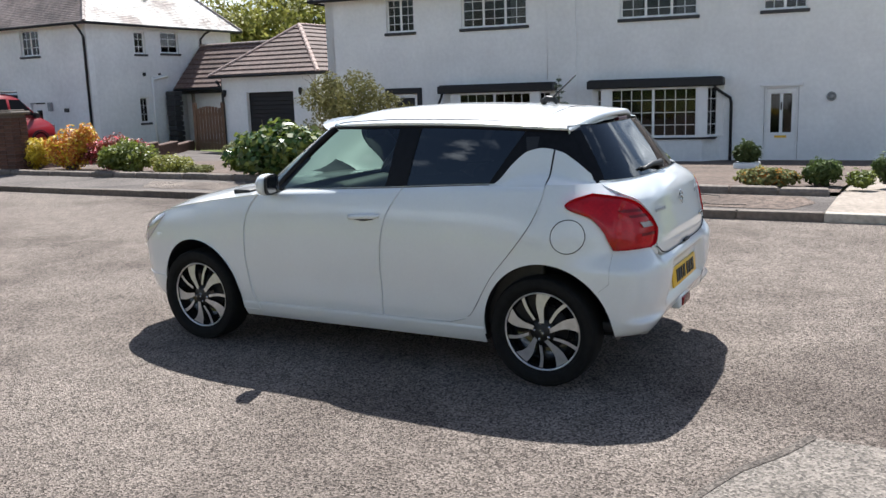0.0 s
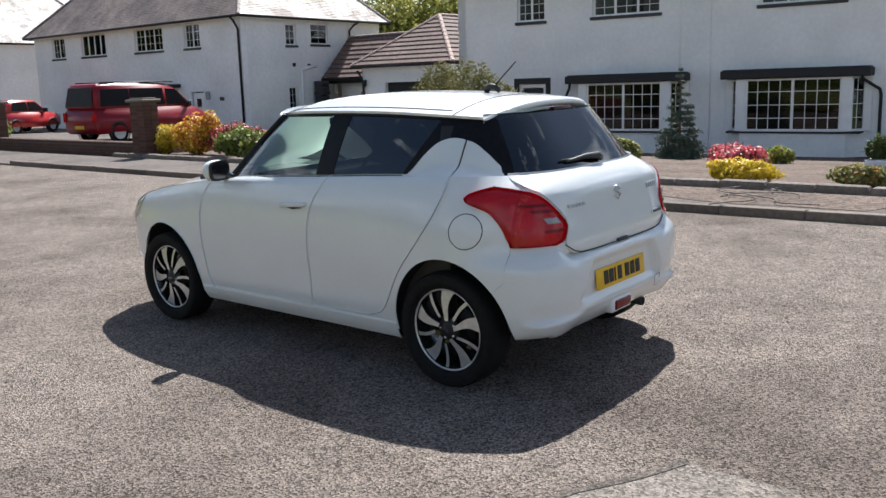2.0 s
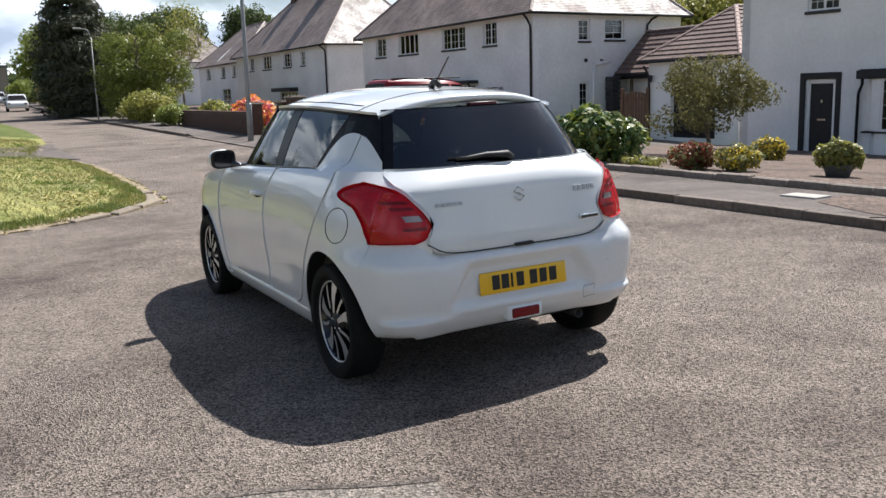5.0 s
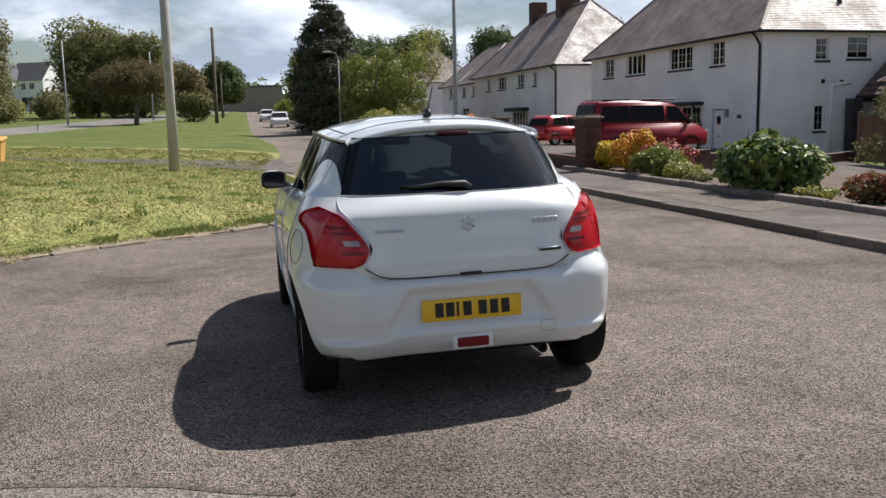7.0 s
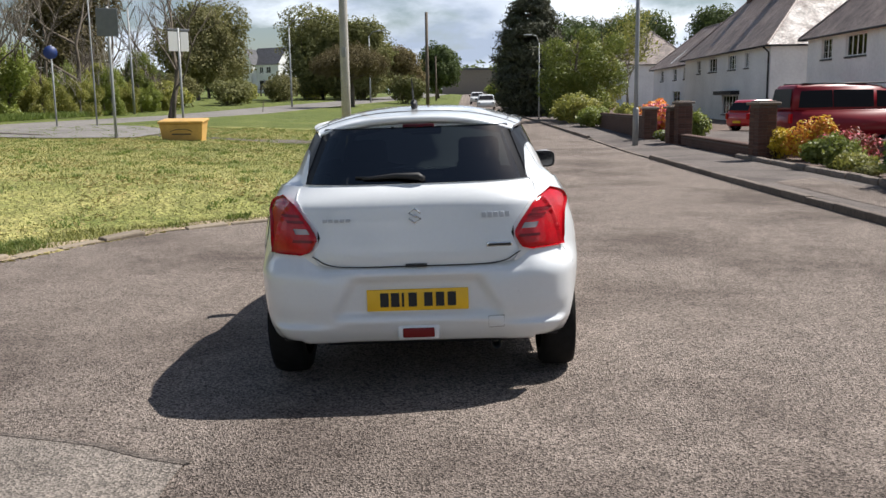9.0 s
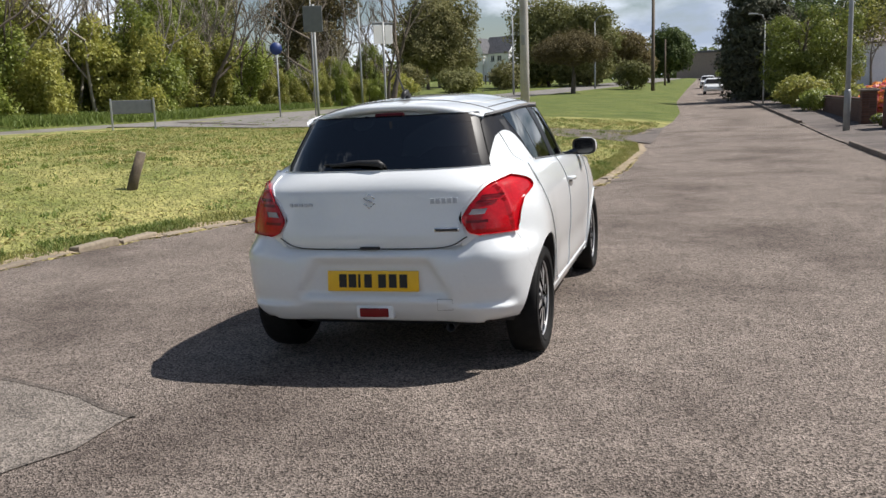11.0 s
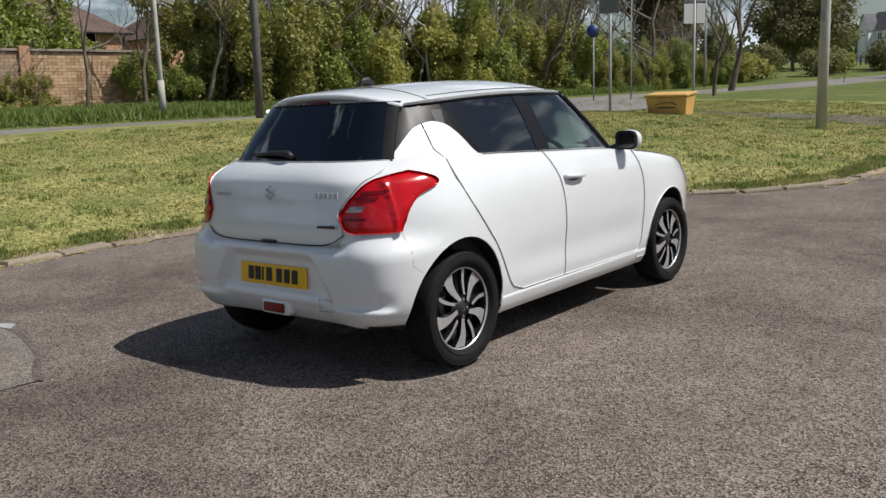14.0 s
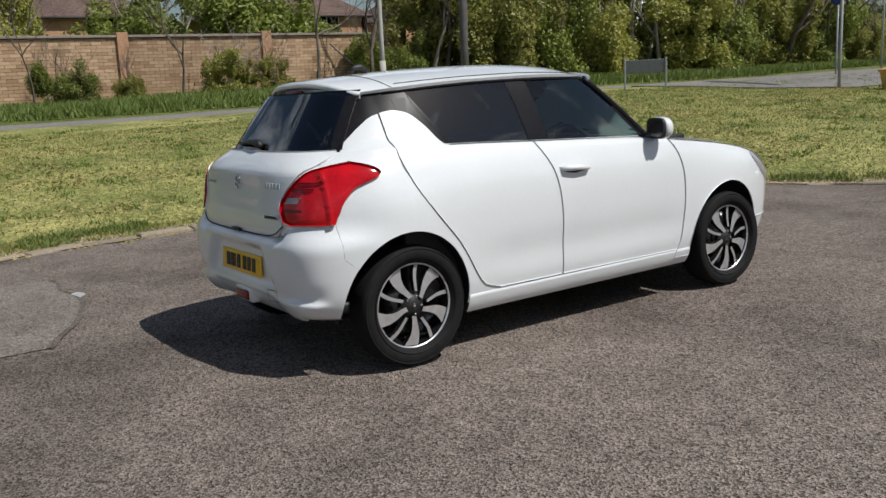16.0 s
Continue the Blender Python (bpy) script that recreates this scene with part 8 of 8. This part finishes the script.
    both("belt_strip", tube([(top_x(y, BELT(y) + 0.006) + 0.006, y, BELT(y) + 0.006) for y in np.linspace(0.6, -0.88, 30)], 0.006, 6), M_TRIM, car)
    # the black front quarter by the mirror
    both("mirror_sail", top_patch(lambda z: ya(z) + 0.05, lambda z: ya(z) - 0.02, lambda y: BELT(y), lambda y: 1.2, 0.002, 5, 5), M_PILLAR, car)

    # rear screen across the tail
    rows = []
    for z in zrange(1.09, 1.375, 14):
        xe = 0.60 - 0.10 * (z - 1.09) / 0.28 + 0.03 * smooth(1.12, 1.088, z) * -1
        half = row("top", z, ("x", xe), ("x", 0.0), 22)
        half = [(x, y - 0.012, zz) for x, y, zz in half]
        rows.append(half + [(-x, y, zz) for x, y, zz in half[::-1][1:]])
    part("rear_screen", outward(sheet(rows, 0.006), (0, -1.2, 1.2)), M_DARKGLASS, car, "dark tinted rear screen")
    rows = []
    for z in zrange(1.075, 1.352, 14):
        half = row("top", z, ("y", -1.19), ("x", 0.56 - 0.10 * (z - 1.09) / 0.28), 16)
        rows.append([(x + 0.002, y - 0.010 * smooth(0, 6, i), zz) for i, (x, y, zz) in enumerate(half)])
    both("screen_surround", outward(sheet(rows)), M_PILLAR, car, "gloss black screen surround")
    part("tailgate_gap", tube([(q * 0.53, rear_y(abs(q) * 0.53, max(0.69, tops(abs(q) * 0.53))) - 0.002, tops(abs(q) * 0.53) + 0.001) for q in np.linspace(-1, 1, 41)], 0.003, 5), M_SHADE, gate)
    # rear wiper
    def scr(x, z, off=0.024):
        o = outline("top", z)
        k = int(np.argmin(np.abs(o[:, 1] + 0.25)))
        return (x, float(np.interp(-abs(x), -o[k:, 0], o[k:, 1])) - off, z)
    wiper = part("rear_wiper", tube([scr(0.05, 1.112, 0.028), scr(0.02, 1.13, 0.04), scr(-0.1, 1.135, 0.034), scr(-0.2, 1.128, 0.028), scr(-0.27, 1.122, 0.024)], [0.016, 0.02, 0.014, 0.01, 0.005], 8), M_TRIM, car)
    part("wiper_blade", tube([scr(0.02, 1.122), scr(-0.14, 1.128), scr(-0.31, 1.13)], 0.006, 6), M_TRIM, wiper)

    # roof, spoiler
    rz = curve([(-1.45, 1.398), (-1.3, 1.428), (-1.1, 1.457), (-0.8, 1.48), (-0.3, 1.492), (0.1, 1.474), (0.3, 1.445), (0.45, 1.405)])
    re = curve([(-1.45, 1.338), (-1.25, 1.352), (-1.1, 1.364), (-0.6, 1.389), (-0.2, 1.394), (0.1, 1.388), (0.3, 1.372), (0.45, 1.35)])

    def roof_row(y, n=33, off=0.0):
        ze = re(y) - off
        if y > -1.12:
            xe = top_x(min(y, 0.28), min(ze, 1.405), 0.014) - 0.32 * max(0, y - 0.1) ** 1.6
        else:
            xe = top_x(max(y, -1.24), min(ze, 1.405), 0.014 + 0.006 * smooth(-1.12, -1.2, y))
        r = []
        for s in np.linspace(-1, 1, n):
            q = abs(s)
            z = ze + (rz(y) - off - ze) * (1 - q**2.7)
            yy = y + (0.085 * (1 - q * q) - 0.13 * q**6 if y > 0.3 else 0) * smooth(0.3, 0.45, y) - 0.105 * (1 - q**2.5) * smooth(-0.95, -1.26, y)
            r.append((xe * s, yy, z))
        return r
    rows = [roof_row(y) for y in list(np.linspace(0.45, -1.10, 30)) + [-1.14, -1.18, -1.21, -1.235, -1.255]]
    last = rows[-1]
    for dx, dy, dz in ((0.005, -0.012, -0.012), (0.012, -0.010, -0.030), (0.03, 0.05, -0.042)):
        rows.append([(x * (1 - dx), y + dy * k, z + dz * k) for x, y, z in last for k in (1 - 0.8 * abs(x / last[-1][0]) ** 10,)])
    roof = part("roof", outward(sheet(rows, 0.016), (0, -0.5, 1.0)), M_PAINT, car)
    for s in (1, -1):
        part("roof_seam", tube([(s * (abs(roof_row(y)[-1][0]) - 0.075), y, rz(y) - (rz(y) - re(y)) * ((1 - 0.075 / abs(roof_row(y)[-1][0])) ** 2.7) + 0.001) for y in np.linspace(0.3, -1.05, 24)], 0.003, 5), M_SHADE, roof)
    part("spoiler_seam", tube([(p[0], p[1], p[2] + 0.001) for p in roof_row(-1.08, 21)], 0.0022, 5), M_SHADE, roof)
    part("high_brake_lamp", moved(rounded(-0.085, 0.085, -0.02, 0.014, -0.026, 0.016, 0.006), pose(0.02, -1.372, 1.375, -14, 0, 0)), M_REDSMOKE, roof, "dark red high-level brake lamp")
    part("washer_jet", moved(rounded(-0.008, 0.008, -0.012, 0.01, -0.008, 0.008, 0.003), pose(-0.12, -1.37, 1.375)), M_TRIM, roof)
    ant = part("aerial", tube([(-0.02, -0.90, 1.483), (-0.02, -0.935, 1.507), (-0.02, -0.975, 1.503), (-0.02, -1.0, 1.48)], [0.02, 0.02, 0.017, 0.014], 8), M_TRIM, roof, "black roof aerial")
    part("aerial_mast", tube([(-0.02, -0.96, 1.505), (-0.02, -1.115, 1.64)], [0.006, 0.0035], 6), M_TRIM, ant)
    # windscreen
    rows = []
    for z in zrange(0.985, 1.40, 14):
        o = outline("top", z)
        r = []
        ye = ya(z) + 0.06
        xe = float(np.interp(-ye, -o[:, 1], o[:, 0]))
        for s in np.linspace(-1, 1, 29):
            q = np.interp(abs(s) * xe, o[:60, 0], o[:60, 1])
            r.append((s * xe, float(q), z))
        rows.append(r)
    part("windscreen", outward(sheet(rows), (0, -0.5, 0.8)), M_GLASS, car, "clear windscreen")
    both("front_pillar", tube([(top_x(ya(z) + 0.055, z, 0.002), ya(z) + 0.055, z) for z in zrange(0.97, 1.375, 14)], 0.022, 8), M_PILLAR, car, "black front pillar")
    part("cowl", moved(rounded(-0.68, 0.68, -0.07, 0.07, -0.02, 0.012, 0.01), pose(0, 0.93, 0.985)), M_TRIM, car)

    # mirrors
    for side in (0, 1):
        flip = mirrored if side else (lambda b: b.copy())
        shell = bmesh.new()
        bmesh.ops.create_uvsphere(shell, u_segments=24, v_segments=14, radius=1)
        for v in shell.verts:
            c = v.co
            sq = lambda q: math.copysign(abs(q) ** 0.82, q)
            v.co = Vector((sq(c.x) * 0.088, (sq(c.y) * 0.062 if c.y > 0 else sq(c.y) * 0.028), sq(c.z) * 0.066))
        for f in shell.faces:
            f.smooth = True
        m = part("door_mirror", flip(moved(shell, pose(0.868, 0.555, 1.062, 0, 0, -14))), M_PAINT, car, "white door mirror with black face")
        part("mirror_face", flip(moved(oval(0.089, 0.061, 0.014), pose(0.862, 0.528, 1.062, 0, 0, -14))), M_TRIM, m)
        part("mirror_glass", flip(moved(oval(0.074, 0.049, 0.004), pose(0.861, 0.522, 1.062, 0, 0, -14))), M_GLOSSBLACK, m)
        part("mirror_foot", flip(tube([(0.70, 0.56, 0.99), (0.75, 0.56, 1.005), (0.81, 0.555, 1.03)], [0.03, 0.026, 0.03], 8)), M_GLOSSBLACK, m)

    # wheels
    for x, y in ((1, -1.225), (-1, -1.225), (1, 1.225), (-1, 1.225)):
        w = new("wheel")
        w.parent = car
        turn = random.uniform(0, 70)
        w.matrix_basis = pose(x * 0.757, y + (0.012 if y > 0 else 0.025), 0.303) @ (pose(0, 0, 0, turn, 0, 0) if x > 0 else pose(0, 0, 0, turn, 0, 180))
        tread = [(0.214, 0.055), (0.226, 0.072), (0.25, 0.083), (0.275, 0.084), (0.291, 0.078), (0.299, 0.066), (0.303, 0.045), (0.304, 0.02), (0.304, -0.05), (0.299, -0.085), (0.28, -0.1), (0.21, -0.1)]
        part("tyre", lathe(tread, 72), M_RUBBER, w)
        for r in (0.232, 0.284):
            part("sidewall_ridge", lathe([(r, 0.0765 if r < 0.25 else 0.0805), (r + 0.003, 0.081 if r < 0.25 else 0.0835), (r + 0.007, 0.0835 if r < 0.25 else 0.0815)], 64), M_RUBBER, w)
        rim = part("rim", lathe([(0.2075, 0.056), (0.211, 0.061), (0.2155, 0.062), (0.217, 0.056)], 64), M_ALLOY, w, "bright machined alloy rim")
        part("barrel", lathe([(0.0, -0.045), (0.12, -0.045), (0.18, -0.03), (0.198, 0.0), (0.2065, 0.054), (0.2085, 0.057)], 48), M_GLOSSBLACK, w)
        part("spokes", moved(wheel_mesh_spokes(), pose(0.046, 0, 0)), M_ALLOY, w, "swept machined alloy spokes").data.materials.append(M_GLOSSBLACK)
        part("hub_cap", lathe([(0.0, 0.062), (0.022, 0.062), (0.03, 0.058), (0.058, 0.05), (0.066, 0.035)], 32), M_TRIM, w)
        part("hub_badge", moved(merge(tube([(0, 0.012, 0.004), (0, 0, 0.014), (0, -0.012, 0.005), (0, 0.002, -0.002)], 0.002, 5), tube([(0, -0.012, -0.004), (0, 0, -0.014), (0, 0.012, -0.005), (0, -0.002, 0.002)], 0.002, 5)), pose(0.0635, 0, 0)), M_CHROME, w)
        for k in range(5):
            a = k * math.tau / 5 + 0.62
            part("wheel_nut", moved(lathe([(0.0, 0.012), (0.008, 0.012), (0.009, 0)], 8), pose(0.044, 0.047 * math.cos(a), 0.047 * math.sin(a))), M_CHROME, w)
        part("brake_disc", lathe([(0.03, -0.035), (0.115, -0.035), (0.115, -0.05), (0.03, -0.05)], 32), M_TRIM, w)
    # dark wheel housings and floor
    for y in (-1.225, 1.225):
        bm = bmesh.new()
        rows = [[((low_x(y + 0.362 * math.cos(a), max(0.2, 0.305 + 0.378 * math.sin(a))) - 0.012) * e + 0.52 * (1 - e), y + 0.362 * math.cos(a), 0.305 + 0.378 * math.sin(a)) for a in np.linspace(-0.1, math.pi + 0.1, 26)] for e in (1, 0)]
        rows.append([(0.52, y + 0.05 * math.cos(a), 0.305 + 0.05 * math.sin(a)) for a in np.linspace(-0.25, math.pi + 0.25, 26)])
        both("wheel_housing", sheet(rows), M_TRIM, car)
    part("underbody", merge(rounded(-0.52, 0.52, -1.55, 1.80, 0.22, 0.32, 0.03), rounded(-0.76, 0.76, -0.84, 0.84, 0.19, 0.27, 0.02)), M_TRIM, car)
    # cabin
    part("cabin_liner", merge(rounded(-0.70, 0.70, -1.55, 0.75, 0.3, 0.36, 0.02), rounded(-0.77, -0.71, -1.2, 0.7, 0.3, 0.93, 0.02), rounded(0.71, 0.77, -1.2, 0.7, 0.3, 0.93, 0.02), rounded(-0.56, 0.56, -1.62, -1.57, 0.45, 1.0, 0.02), rounded(-0.60, 0.60, 0.92, 0.97, 0.3, 0.9, 0.01)), M_TRIM, car)
    part("dashboard", merge(rounded(-0.68, 0.68, 0.48, 0.95, 0.80, 0.97, 0.06, 4), rounded(-0.14, 0.14, 0.38, 0.6, 0.45, 0.85, 0.03)), M_TRIM, car)
    wheel_ring = [(0.36 + 0.175 * math.cos(a), 0.36 - 0.08 * math.sin(a), 0.94 + 0.155 * math.sin(a)) for a in np.linspace(0, math.tau, 33)[:-1]]
    part("steering_wheel", merge(tube(wheel_ring, 0.015, 8, True), rounded(0.29, 0.43, 0.33, 0.38, 0.88, 0.99, 0.02), rounded(0.20, 0.52, 0.35, 0.37, 0.93, 0.955, 0.006)), M_TRIM, car)
    for x in (-0.36, 0.36):
        seat = part("front_seat", merge(moved(rounded(-0.24, 0.24, -0.26, 0.26, 0, 0.16, 0.06, 4), pose(x, 0.02, 0.42, 6, 0, 0)), moved(rounded(-0.24, 0.24, -0.07, 0.07, 0, 0.60, 0.06, 4), pose(x, -0.27, 0.5, 14, 0, 0))), M_CLOTH, car, "dark cloth front seat")
        part("headrest", moved(rounded(-0.13, 0.13, -0.05, 0.05, -0.09, 0.09, 0.04, 4), pose(x, -0.455, 1.19, 10, 0, 0)), M_CLOTH, seat)
    seat = part("rear_seat", merge(moved(rounded(-0.62, 0.62, -0.24, 0.24, 0, 0.16, 0.06, 4), pose(0, -0.86, 0.42, 4, 0, 0)), moved(rounded(-0.62, 0.62, -0.07, 0.07, 0, 0.56, 0.06, 4), pose(0, -1.12, 0.5, 16, 0, 0))), M_CLOTH, car, "dark cloth rear bench seat")
    for x in (-0.34, 0.34):
        part("headrest", moved(rounded(-0.12, 0.12, -0.045, 0.045, -0.07, 0.07, 0.03, 4), pose(x, -1.29, 1.12, 12, 0, 0)), M_CLOTH, seat)
    part("rear_mirror", rounded(-0.11, 0.11, 0.30, 0.33, 1.28, 1.34, 0.02), M_TRIM, car)
    return car


hatchback = make_car()
hatchback.matrix_basis = pose(0.003, 0, 0.002, 0, -1.1, 0)
